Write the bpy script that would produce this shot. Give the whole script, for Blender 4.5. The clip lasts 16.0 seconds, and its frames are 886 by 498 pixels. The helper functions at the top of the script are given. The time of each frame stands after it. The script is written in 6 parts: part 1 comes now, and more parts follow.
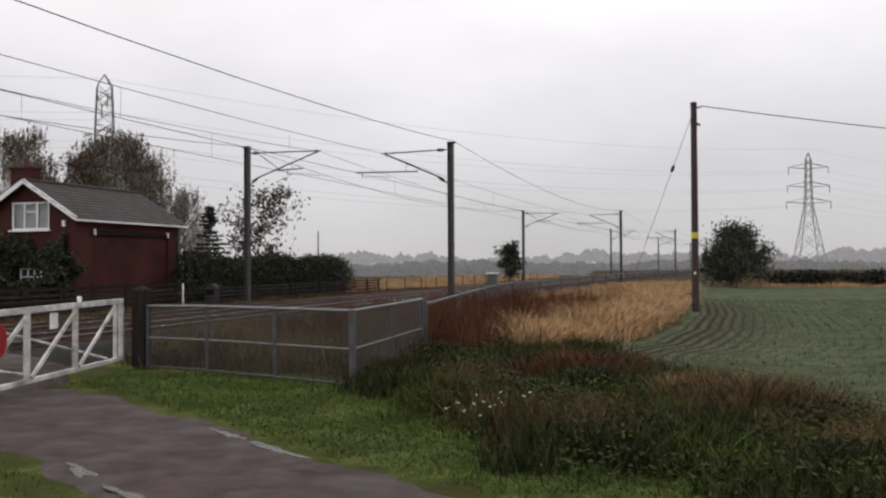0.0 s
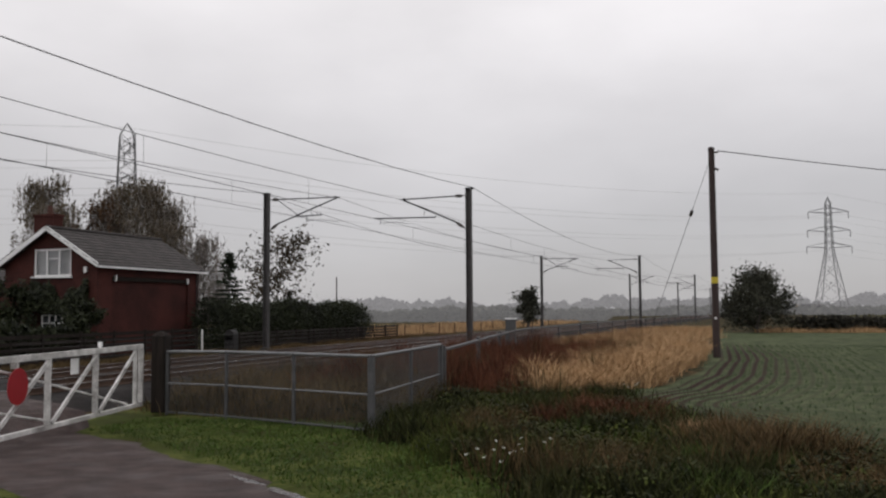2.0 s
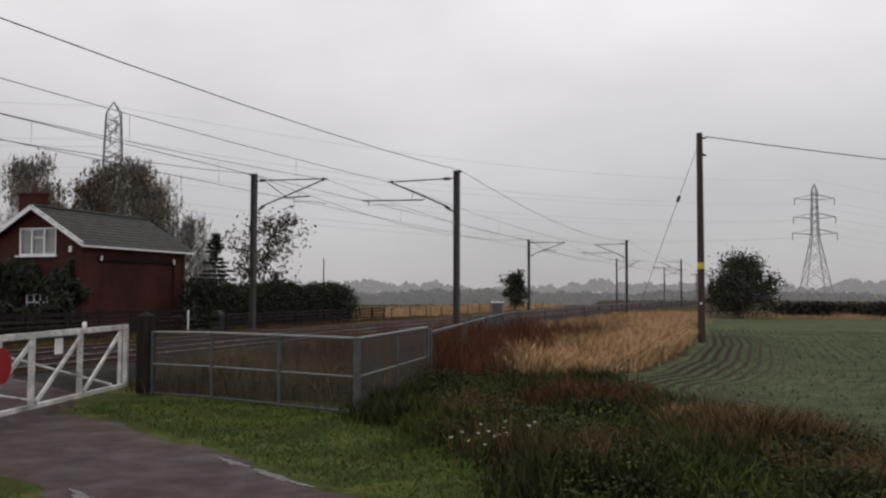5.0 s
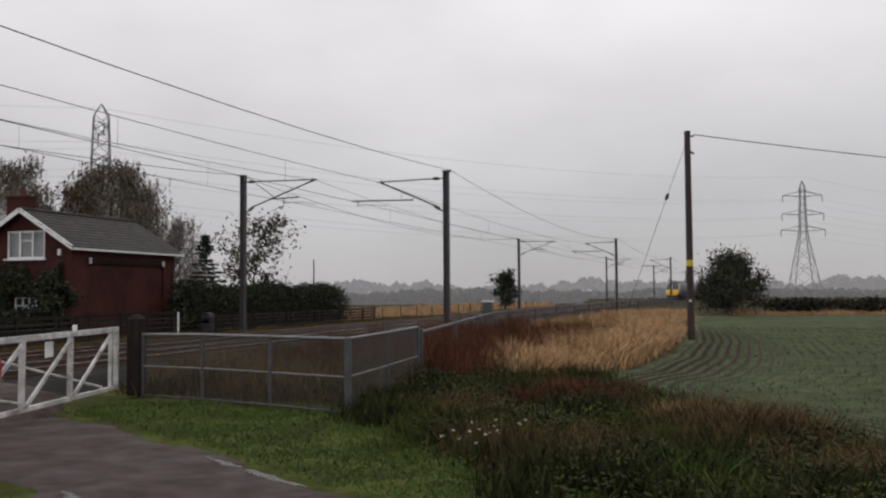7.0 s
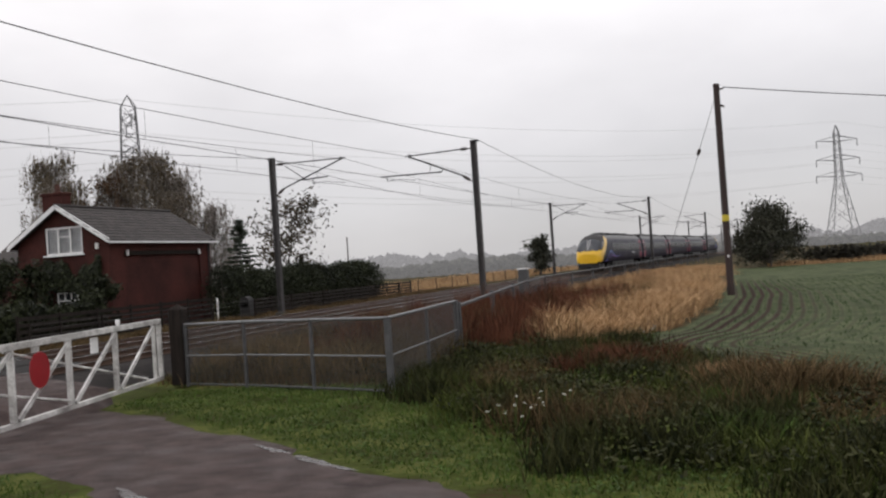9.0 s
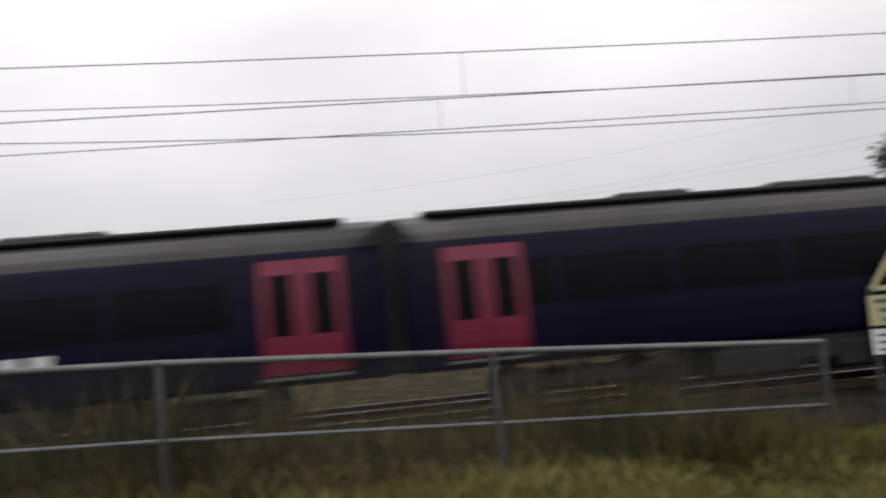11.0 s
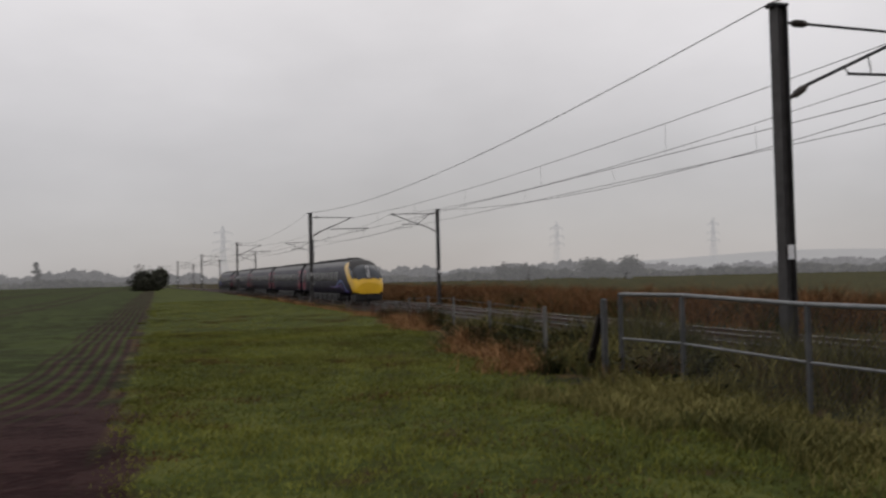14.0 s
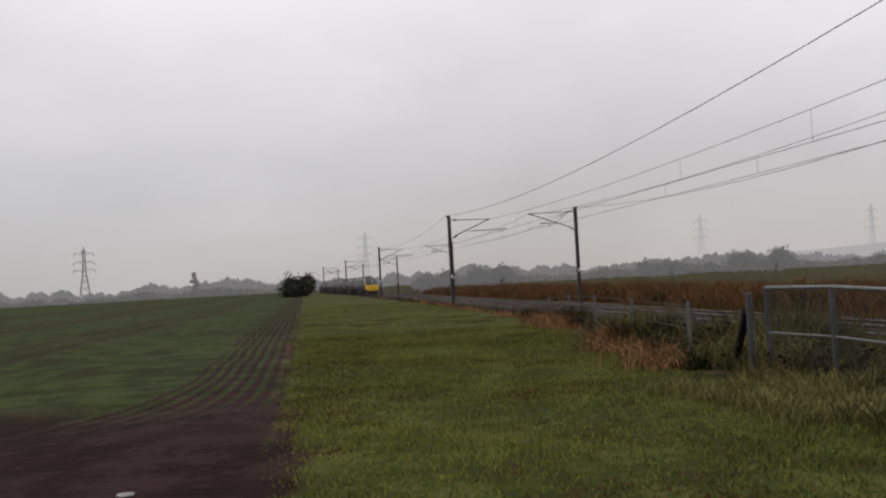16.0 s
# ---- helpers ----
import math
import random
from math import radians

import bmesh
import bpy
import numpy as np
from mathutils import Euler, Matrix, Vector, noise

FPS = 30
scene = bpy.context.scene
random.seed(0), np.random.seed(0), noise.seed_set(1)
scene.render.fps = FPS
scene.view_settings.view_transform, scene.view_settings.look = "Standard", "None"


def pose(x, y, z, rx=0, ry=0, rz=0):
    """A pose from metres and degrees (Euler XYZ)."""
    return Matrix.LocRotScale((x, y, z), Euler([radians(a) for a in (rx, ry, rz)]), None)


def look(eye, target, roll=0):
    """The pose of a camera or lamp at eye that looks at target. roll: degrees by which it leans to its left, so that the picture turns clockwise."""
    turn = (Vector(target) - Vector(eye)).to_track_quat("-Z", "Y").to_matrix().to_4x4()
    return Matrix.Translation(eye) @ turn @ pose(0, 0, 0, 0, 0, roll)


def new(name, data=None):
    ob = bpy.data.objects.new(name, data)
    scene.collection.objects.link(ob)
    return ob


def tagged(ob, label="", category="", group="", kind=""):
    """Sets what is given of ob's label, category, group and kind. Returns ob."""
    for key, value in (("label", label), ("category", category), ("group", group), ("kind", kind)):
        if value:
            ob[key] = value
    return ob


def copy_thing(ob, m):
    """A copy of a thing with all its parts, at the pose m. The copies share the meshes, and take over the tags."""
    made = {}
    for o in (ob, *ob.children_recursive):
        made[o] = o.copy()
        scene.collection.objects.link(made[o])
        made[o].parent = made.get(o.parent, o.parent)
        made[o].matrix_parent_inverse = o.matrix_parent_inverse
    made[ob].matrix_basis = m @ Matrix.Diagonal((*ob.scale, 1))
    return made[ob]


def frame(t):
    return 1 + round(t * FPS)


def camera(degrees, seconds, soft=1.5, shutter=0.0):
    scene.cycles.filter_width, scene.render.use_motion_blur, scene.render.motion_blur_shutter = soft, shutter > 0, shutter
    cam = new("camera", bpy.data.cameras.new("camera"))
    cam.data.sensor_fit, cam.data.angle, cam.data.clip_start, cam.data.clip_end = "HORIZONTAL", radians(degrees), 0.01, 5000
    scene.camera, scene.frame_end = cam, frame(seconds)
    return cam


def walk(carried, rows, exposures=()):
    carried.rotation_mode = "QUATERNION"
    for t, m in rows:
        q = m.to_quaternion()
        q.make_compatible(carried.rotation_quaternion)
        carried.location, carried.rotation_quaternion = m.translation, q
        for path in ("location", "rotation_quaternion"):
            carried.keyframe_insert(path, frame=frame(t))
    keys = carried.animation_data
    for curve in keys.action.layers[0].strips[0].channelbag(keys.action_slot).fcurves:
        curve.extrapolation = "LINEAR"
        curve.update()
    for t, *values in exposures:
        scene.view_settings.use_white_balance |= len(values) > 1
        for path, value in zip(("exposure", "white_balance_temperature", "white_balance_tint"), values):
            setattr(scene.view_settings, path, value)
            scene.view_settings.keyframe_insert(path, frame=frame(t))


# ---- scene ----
cam = camera(52.5, 16.0, soft=2.3, shutter=0.24)
PATH = [
    (0, (2.179, 0.034, 2.127), (1.561, 1.936, 2.162), -0.3),
    (0.5, (2.174, 0.034, 2.126), (1.519, 1.923, 2.175), -0.5),
    (1, (2.152, 0.085, 2.133), (1.483, 1.968, 2.196), -0.1),
    (1.5, (2.123, 0.088, 2.123), (1.466, 1.973, 2.243), -0.5),
    (2, (2.174, 0.007, 2.112), (1.52, 1.892, 2.249), -0.4),
    (2.5, (2.153, 0.03, 2.113), (1.509, 1.919, 2.236), -0.4),
    (3, (2.17, 0.017, 2.115), (1.524, 1.906, 2.233), 0.0),
    (3.5, (2.188, 0.012, 2.119), (1.544, 1.902, 2.235), -0.3),
    (4, (2.172, 0.044, 2.112), (1.539, 1.939, 2.209), 0.2),
    (6.5, (2.197, -0.004, 2.133), (1.58, 1.896, 2.236), -0.2),
    (7, (2.206, -0.029, 2.117), (1.598, 1.874, 2.215), -0.4),
    (7.5, (2.358, -0.176, 2.094), (1.798, 1.744, 2.131), -0.3),
    (8, (2.232, -0.054, 2.164), (1.638, 1.856, 2.187), -1.9),
    (8.5, (2.165, -0.004, 2.188), (1.533, 1.893, 2.22), -2.4),
    (9, (2.156, 0.039, 2.206), (1.477, 1.92, 2.239), -3.9),
    (9.5, (2.03, 0.137, 2.196), (1.267, 1.986, 2.219), -3.1),
    (9.8, (1.99, -0.03, 2.2), (1.107, 1.764, 2.25), -3.1),
    (10, (1.983, -0.095, 2.183), (0.987, 1.639, 2.244), -3.0),
    (10.2, (2.254, -0.396, 2.056), (0.995, 1.156, 2.145), -3.3),
    (12.3, (1.116, -3.761, 2.641), (-0.138, -5.31, 2.812), -3.7),
    (12.5, (0.889, -3.979, 2.577), (-0.232, -5.627, 2.735), -2.3),
    (13, (1.006, -4.07, 2.629), (0.001, -5.794, 2.767), -1.8),
    (13.5, (1.149, -4.004, 2.621), (0.287, -5.804, 2.753), -0.4),
    (14, (1.424, -3.686, 2.657), (0.817, -5.591, 2.714), -1.4),
    (14.5, (1.477, -3.514, 2.678), (1.112, -5.481, 2.701), -1.4),
    (15, (1.534, -3.343, 2.693), (1.215, -5.317, 2.746), -2.3),
    (15.5, (1.532, -3.339, 2.681), (1.223, -5.314, 2.744), -2.7),
    (16, (1.518, -3.36, 2.669), (1.21, -5.335, 2.738), -3.1),
]
walk(cam, [(t, look(eye, target, roll)) for t, eye, target, roll in PATH],
     exposures=[(0.0, 0.42), (1.0, 0.38), (1.5, 0.2), (2.0, 0.12), (7.1, 0.1), (7.5, 0.2), (8.0, 0.42), (10.2, 0.46), (12.3, 0.16), (13.0, 0.08), (13.5, -0.12), (14.0, -0.1), (14.5, 0.14), (15.0, 0.06), (16.0, 0.04)])

# ---- world and sun: an overcast, misty autumn day ----
world = bpy.data.worlds.new("overcast_sky")
scene.world = world
world.use_nodes = True
wn, wl = world.node_tree.nodes, world.node_tree.links
wn.clear()
w_out = wn.new("ShaderNodeOutputWorld")
w_bg = wn.new("ShaderNodeBackground")
w_sky = wn.new("ShaderNodeTexSky")
w_sky.sky_type, w_sky.sun_disc = "NISHITA", False
w_sky.sun_elevation, w_sky.sun_rotation = radians(38), radians(200)
w_co = wn.new("ShaderNodeTexCoord")
w_sep = wn.new("ShaderNodeSeparateXYZ")
w_ramp = wn.new("ShaderNodeValToRGB")
w_ramp.color_ramp.elements[0].position, w_ramp.color_ramp.elements[0].color = 0.0, (0.425, 0.414, 0.425, 1)
w_ramp.color_ramp.elements[1].position, w_ramp.color_ramp.elements[1].color = 0.36, (0.85, 0.82, 0.83, 1)
w_mid = w_ramp.color_ramp.elements.new(0.10)
w_mid.color = (0.50, 0.485, 0.497, 1)
w_map = wn.new("ShaderNodeMapping")
w_map.inputs["Scale"].default_value = (1.1, 1.1, 2.4)
w_noise = wn.new("ShaderNodeTexNoise")
w_noise.inputs["Scale"].default_value, w_noise.inputs["Detail"].default_value = 2.1, 6
w_cl = wn.new("ShaderNodeMapRange")
w_cl.inputs["From Min"].default_value, w_cl.inputs["From Max"].default_value = 0.3, 0.7
w_cl.inputs["To Min"].default_value, w_cl.inputs["To Max"].default_value = 0.86, 1.11
w_mul = wn.new("ShaderNodeVectorMath")
w_mul.operation = "SCALE"
w_mix = wn.new("ShaderNodeMixRGB")
w_mix.inputs[0].default_value = 0.006
wl.new(w_co.outputs["Generated"], w_sep.inputs[0])
wl.new(w_sep.outputs["Z"], w_ramp.inputs[0])
wl.new(w_co.outputs["Generated"], w_map.inputs[0])
wl.new(w_map.outputs[0], w_noise.inputs["Vector"])
wl.new(w_noise.outputs["Fac"], w_cl.inputs["Value"])
wl.new(w_ramp.outputs[0], w_mul.inputs[0])
wl.new(w_cl.outputs[0], w_mul.inputs["Scale"])
wl.new(w_mul.outputs[0], w_mix.inputs[1])
wl.new(w_sky.outputs[0], w_mix.inputs[2])
wl.new(w_mix.outputs[0], w_bg.inputs["Color"])
w_bg.inputs["Strength"].default_value = 1.0
wl.new(w_bg.outputs[0], w_out.inputs[0])
sun_data = bpy.data.lights.new("sun", "SUN")
sun_data.energy, sun_data.angle, sun_data.color = 0.35, radians(40), (1.0, 0.97, 0.93)
sun = new("sun", sun_data)
sun.matrix_world = look((0, 0, 50), (0 + 15, 0 + 30, 0))


# ---- materials ----
def material(name, dark, light, scale=4.0, rough=0.8, metal=0.0, bump=0.2, fine=12.0, detail=6, rough_var=0.1, spec=0.4,
             island=0.0, rand=0.0, stretch=(1, 1, 1), coat=0.0):
    m = bpy.data.materials.new(name)
    m.use_nodes = True
    n, l = m.node_tree.nodes, m.node_tree.links
    b = n["Principled BSDF"]
    co = n.new("ShaderNodeTexCoord")
    mp = n.new("ShaderNodeMapping")
    mp.inputs["Scale"].default_value = stretch
    l.new(co.outputs["Object"], mp.inputs[0])
    big = n.new("ShaderNodeTexNoise")
    big.inputs["Scale"].default_value, big.inputs["Detail"].default_value = scale, detail
    small = n.new("ShaderNodeTexNoise")
    small.inputs["Scale"].default_value, small.inputs["Detail"].default_value = scale * fine, 3
    l.new(mp.outputs[0], big.inputs["Vector"])
    l.new(mp.outputs[0], small.inputs["Vector"])
    add = n.new("ShaderNodeMath")
    add.operation = "MULTIPLY_ADD"
    add.inputs[1].default_value = 0.45
    l.new(small.outputs["Fac"], add.inputs[0])
    l.new(big.outputs["Fac"], add.inputs[2])
    fac = add.outputs[0]
    if island or rand:
        src = n.new("ShaderNodeNewGeometry").outputs["Random Per Island"] if island else n.new("ShaderNodeObjectInfo").outputs["Random"]
        ad2 = n.new("ShaderNodeMath")
        ad2.operation = "MULTIPLY_ADD"
        ad2.inputs[1].default_value = island or rand
        l.new(src, ad2.inputs[0])
        l.new(fac, ad2.inputs[2])
        sub = n.new("ShaderNodeMath")
        sub.operation = "SUBTRACT"
        sub.inputs[1].default_value = 0.5 * (island or rand)
        l.new(ad2.outputs[0], sub.inputs[0])
        fac = sub.outputs[0]
    ramp = n.new("ShaderNodeValToRGB")
    ramp.color_ramp.elements[0].position, ramp.color_ramp.elements[0].color = 0.45, (*dark, 1)
    ramp.color_ramp.elements[1].position, ramp.color_ramp.elements[1].color = 0.98, (*light, 1)
    l.new(fac, ramp.inputs[0])
    l.new(ramp.outputs[0], b.inputs["Base Color"])
    rr = n.new("ShaderNodeMapRange")
    rr.inputs["To Min"].default_value, rr.inputs["To Max"].default_value = max(0.02, rough - rough_var), min(1, rough + rough_var)
    l.new(big.outputs["Fac"], rr.inputs["Value"])
    l.new(rr.outputs[0], b.inputs["Roughness"])
    b.inputs["Metallic"].default_value = metal
    b.inputs["Specular IOR Level"].default_value = spec
    b.inputs["Coat Weight"].default_value = coat
    if bump:
        bp = n.new("ShaderNodeBump")
        bp.inputs["Strength"].default_value, bp.inputs["Distance"].default_value = bump, 0.02
        l.new(small.outputs["Fac"], bp.inputs["Height"])
        l.new(bp.outputs[0], b.inputs["Normal"])
    return m


def glowing(name, color, strength):
    m = bpy.data.materials.new(name)
    m.use_nodes = True
    b = m.node_tree.nodes["Principled BSDF"]
    b.inputs["Base Color"].default_value = (*color, 1)
    b.inputs["Emission Color"].default_value = (*color, 1)
    b.inputs["Emission Strength"].default_value = strength
    return m


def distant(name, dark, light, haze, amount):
    """Far-off backdrop of woods, land, cables and lattice; mist painted on as a glow."""
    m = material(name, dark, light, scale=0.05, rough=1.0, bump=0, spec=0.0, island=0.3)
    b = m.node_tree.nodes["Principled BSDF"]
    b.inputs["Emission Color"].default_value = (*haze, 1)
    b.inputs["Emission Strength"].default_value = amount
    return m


M = {}
M["steel_mast"] = material("weathered_galvanised_steel", (0.03, 0.028, 0.028), (0.085, 0.08, 0.08), 3, 0.6, 0.3, 0.15)
M["galv"] = material("galvanised_tube", (0.1113, 0.1163, 0.1214), (0.2124, 0.2174, 0.2225), 5, 0.5, 0.5, 0.1)
M["galv_dull"] = material("dull_galvanised_post", (0.052, 0.054, 0.056), (0.115, 0.115, 0.119), 5, 0.6, 0.4, 0.1)
M["mesh_wire"] = material("chain_link_wire", (0.04, 0.04, 0.04), (0.09, 0.088, 0.086), 6, 0.6, 0.4, 0)
M["arm"] = material("dark_tube_steel", (0.012, 0.012, 0.013), (0.04, 0.04, 0.042), 6, 0.6, 0.3, 0.1)
M["insulator"] = material("brown_porcelain", (0.02, 0.014, 0.012), (0.05, 0.035, 0.03), 8, 0.35, 0, 0)
M["wire"] = material("copper_wire", (0.03, 0.03, 0.032), (0.07, 0.068, 0.066), 6, 0.6, 0.4, 0)
M["white_paint"] = material("flaking_white_paint", (0.14, 0.13, 0.12), (0.80, 0.79, 0.77), 2.6, 0.6, 0, 0.25, fine=9)
M["window_white"] = material("white_plastic", (0.68, 0.68, 0.68), (0.85, 0.85, 0.85), 2, 0.4, 0, 0.02)
M["red_disc"] = material("red_enamel", (0.23, 0.006, 0.011), (0.33, 0.011, 0.019), 2, 0.4, 0, 0.05)
M["old_timber"] = material("creosoted_timber", (0.009, 0.0075, 0.007), (0.034, 0.027, 0.023), 2.5, 0.9, 0, 0.5, stretch=(6, 6, 0.6), spec=0.12)
M["pole_timber"] = material("brown_pole_timber", (0.018, 0.011, 0.010), (0.055, 0.035, 0.032), 2.5, 0.75, 0, 0.5, stretch=(6, 6, 0.4))
M["concrete"] = material("old_concrete", (0.072, 0.06975, 0.06525), (0.162, 0.1575, 0.1485), 3, 0.9, 0, 0.4)
M["sleeper"] = material("concrete_sleeper", (0.03, 0.028, 0.026), (0.07, 0.066, 0.062), 2, 0.92, 0, 0.3, spec=0.06)
M["ballast"] = material("granite_ballast", (0.009, 0.0082, 0.0082), (0.045, 0.041, 0.0395), 1.2, 0.95, 0, 1.0, fine=18, spec=0.04)
M["rail"] = material("rusty_rail_side", (0.05, 0.028, 0.02), (0.11, 0.07, 0.05), 3, 0.7, 0.4, 0.2)
M["rail_head"] = material("polished_rail_head", (0.2, 0.2, 0.205), (0.34, 0.34, 0.35), 2, 0.25, 1.0, 0)
M["deck"] = material("crossing_deck_rubber", (0.012, 0.0115, 0.0115), (0.034, 0.032, 0.031), 3, 0.8, 0, 0.4, spec=0.08)
M["brick_wall"] = material("dark_red_brick", (0.02, 0.0066, 0.006), (0.078, 0.0245, 0.0195), 0.7, 0.85, 0, 0.4, fine=16, spec=0.2)
M["brick"] = material("red_facing_brick", (0.06, 0.0168, 0.0138), (0.144, 0.045, 0.033), 1.4, 0.85, 0, 0.4, rand=0.5)
M["mortar"] = material("weathered_mortar", (0.07, 0.05, 0.045), (0.16, 0.12, 0.11), 2, 0.95, 0, 0.3)
M["tile"] = material("grey_roof_tile", (0.017, 0.0142, 0.0135), (0.052, 0.044, 0.041), 1.2, 0.75, 0, 0.4, rand=0.35)
M["glass"] = material("window_glass", (0.02, 0.024, 0.028), (0.05, 0.055, 0.06), 1, 0.08, 0, 0, spec=0.8)
M["curtain"] = material("net_curtain", (0.45, 0.46, 0.48), (0.66, 0.67, 0.69), 3, 0.9, 0, 0.1)
M["gutter"] = material("dark_plastic_gutter", (0.015, 0.014, 0.014), (0.04, 0.038, 0.038), 3, 0.5, 0, 0)
M["clay"] = material("terracotta_pot", (0.05, 0.022, 0.017), (0.10, 0.045, 0.033), 4, 0.85, 0, 0.2)
M["bark"] = material("grey_brown_bark", (0.03, 0.025, 0.022), (0.11, 0.095, 0.085), 3, 0.9, 0, 0.6, stretch=(3, 3, 0.7))
M["birch_leaf"] = material("thin_autumn_birch_leaves", (0.052, 0.042, 0.028), (0.155, 0.125, 0.085), 0.6, 0.8, 0, 0, island=0.5, spec=0.2)
M["pale_twig"] = material("pale_bare_twigs", (0.143, 0.1265, 0.1155), (0.286, 0.2585, 0.2365), 0.8, 0.9, 0, 0, island=0.5, spec=0.2)
M["dark_leaf"] = material("dark_evergreen_leaves", (0.00768, 0.01344, 0.00672), (0.03072, 0.04416, 0.02112), 0.5, 0.6, 0, 0, island=0.5, spec=0.3)
M["hedge_green"] = material("dark_green_cypress_leaves", (0.0065, 0.0095, 0.0045), (0.03, 0.037, 0.0155), 0.5, 0.65, 0, 0, island=0.5, spec=0.25)
M["ivy_leaf"] = material("mixed_garden_leaves", (0.025, 0.029, 0.011), (0.096, 0.09, 0.034), 0.6, 0.7, 0, 0, island=0.5, spec=0.3)
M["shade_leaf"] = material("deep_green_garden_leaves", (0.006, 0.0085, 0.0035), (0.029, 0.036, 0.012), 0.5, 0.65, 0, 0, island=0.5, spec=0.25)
M["rust_leaf"] = material("rusty_autumn_leaves", (0.0405, 0.02835, 0.01823), (0.1316, 0.07594, 0.04253), 0.5, 0.8, 0, 0, island=0.5, spec=0.2)
M["cherry_leaf"] = material("dark_autumn_cherry_leaves", (0.016, 0.014, 0.009), (0.075, 0.056, 0.034), 0.5, 0.75, 0, 0, island=0.5, spec=0.2)
M["bush_leaf"] = material("hawthorn_leaves", (0.016, 0.018, 0.012), (0.06, 0.06, 0.042), 0.5, 0.75, 0, 0, island=0.5, spec=0.2)
M["hedge_leaf"] = material("cut_hedge_leaves", (0.01792, 0.01792, 0.01456), (0.056, 0.05152, 0.04032), 0.4, 0.85, 0, 0, island=0.5, spec=0.15)
M["grass"] = material("wet_green_grass", (0.017, 0.034, 0.006), (0.074, 0.122, 0.022), 0.45, 0.7, 0, 0, island=0.3, spec=0.15)
M["bank_grass"] = material("dark_bank_grass", (0.014, 0.021, 0.0048), (0.078, 0.094, 0.022), 0.45, 0.7, 0, 0, island=0.4, spec=0.06)
M["weed"] = material("dark_weeds", (0.008, 0.011, 0.0042), (0.044, 0.046, 0.0175), 0.5, 0.7, 0, 0, island=0.7, spec=0.06)
M["straw"] = material("bleached_tall_grass", (0.17, 0.102, 0.054), (0.58, 0.385, 0.21), 0.4, 0.85, 0, 0, island=0.7, spec=0.06)
M["faded_straw"] = material("rain_faded_straw", (0.075, 0.05, 0.028), (0.29, 0.185, 0.10), 0.4, 0.85, 0, 0, island=0.7, spec=0.06)
M["fallen_straw"] = material("orange_fallen_straw", (0.10, 0.05, 0.022), (0.40, 0.225, 0.105), 0.4, 0.85, 0, 0, island=0.7, spec=0.06)
M["dock"] = material("rust_red_dock_stems", (0.036, 0.0135, 0.009), (0.135, 0.056, 0.033), 0.4, 0.85, 0, 0, island=0.6, spec=0.06)
M["brown_stem"] = material("faded_brown_stems", (0.034, 0.024, 0.012), (0.145, 0.098, 0.05), 0.4, 0.85, 0, 0, island=0.6, spec=0.06)
M["rust_growth"] = material("orange_brown_dead_growth", (0.052, 0.027, 0.0145), (0.215, 0.11, 0.05), 0.3, 0.9, 0, 0, island=0.6, spec=0.05)
M["rough_grass"] = material("yellowing_rough_grass", (0.055, 0.058, 0.018), (0.24, 0.21, 0.076), 0.45, 0.75, 0, 0, island=0.5, spec=0.08)
M["cess_brown"] = material("olive_brown_dead_grass", (0.032, 0.024, 0.013), (0.155, 0.112, 0.058), 0.45, 0.8, 0, 0, island=0.5, spec=0.06)
M["cess_olive"] = material("dull_olive_rank_grass", (0.026, 0.028, 0.010), (0.13, 0.118, 0.045), 0.45, 0.8, 0, 0, island=0.5, spec=0.06)
M["headland_grass"] = material("mown_yellow_green_grass", (0.054, 0.057, 0.0125), (0.205, 0.212, 0.044), 0.28, 0.75, 0, 0, island=0.4, spec=0.08)
M["crop"] = material("young_cereal_shoots", (0.032, 0.054, 0.026), (0.076, 0.104, 0.05), 0.2, 0.7, 0, 0, island=0.4, spec=0.06)
M["flower"] = material("white_umbel_flowers", (0.55, 0.56, 0.48), (0.8, 0.8, 0.74), 2, 0.8, 0, 0)
M["stone"] = material("pale_rubble_stone", (0.18, 0.18, 0.17), (0.36, 0.36, 0.35), 4, 0.8, 0, 0.4)
M["lattice"] = material("misty_lattice_steel", (0.138, 0.138, 0.144), (0.198, 0.198, 0.204), 0.3, 0.8, 0.1, 0)
M["train_purple"] = material("dark_indigo_train_paint", (0.0034, 0.0026, 0.0125), (0.0062, 0.0048, 0.022), 0.6, 0.4, 0, 0.02, spec=0.12)
M["train_yellow"] = material("warning_yellow_paint", (0.62, 0.36, 0.012), (0.78, 0.47, 0.02), 1, 0.35, 0, 0.02, coat=0.3)
M["train_roof"] = material("grimy_grey_train_roof", (0.02, 0.0195, 0.02), (0.055, 0.053, 0.053), 0.8, 0.42, 0.1, 0.1)
M["train_black"] = material("black_underframe", (0.007, 0.007, 0.008), (0.025, 0.023, 0.022), 2, 0.7, 0, 0.2)
M["train_glass"] = material("tinted_train_glass", (0.003, 0.003, 0.004), (0.006, 0.006, 0.008), 1, 0.25, 0, 0, spec=0.07)
M["windscreen"] = material("windscreen_glass", (0.02, 0.024, 0.03), (0.04, 0.045, 0.055), 1, 0.12, 0, 0, spec=0.45)
M["train_pink"] = material("magenta_door_paint", (0.15, 0.008, 0.03), (0.215, 0.014, 0.045), 1, 0.4, 0, 0.02, coat=0.1)
M["wave_blue"] = material("light_blue_livery_wave", (0.09, 0.16, 0.50), (0.26, 0.40, 0.75), 0.8, 0.35, 0, 0)
M["wave_violet"] = material("deep_violet_livery_wave", (0.022, 0.014, 0.12), (0.085, 0.05, 0.34), 0.7, 0.35, 0, 0)
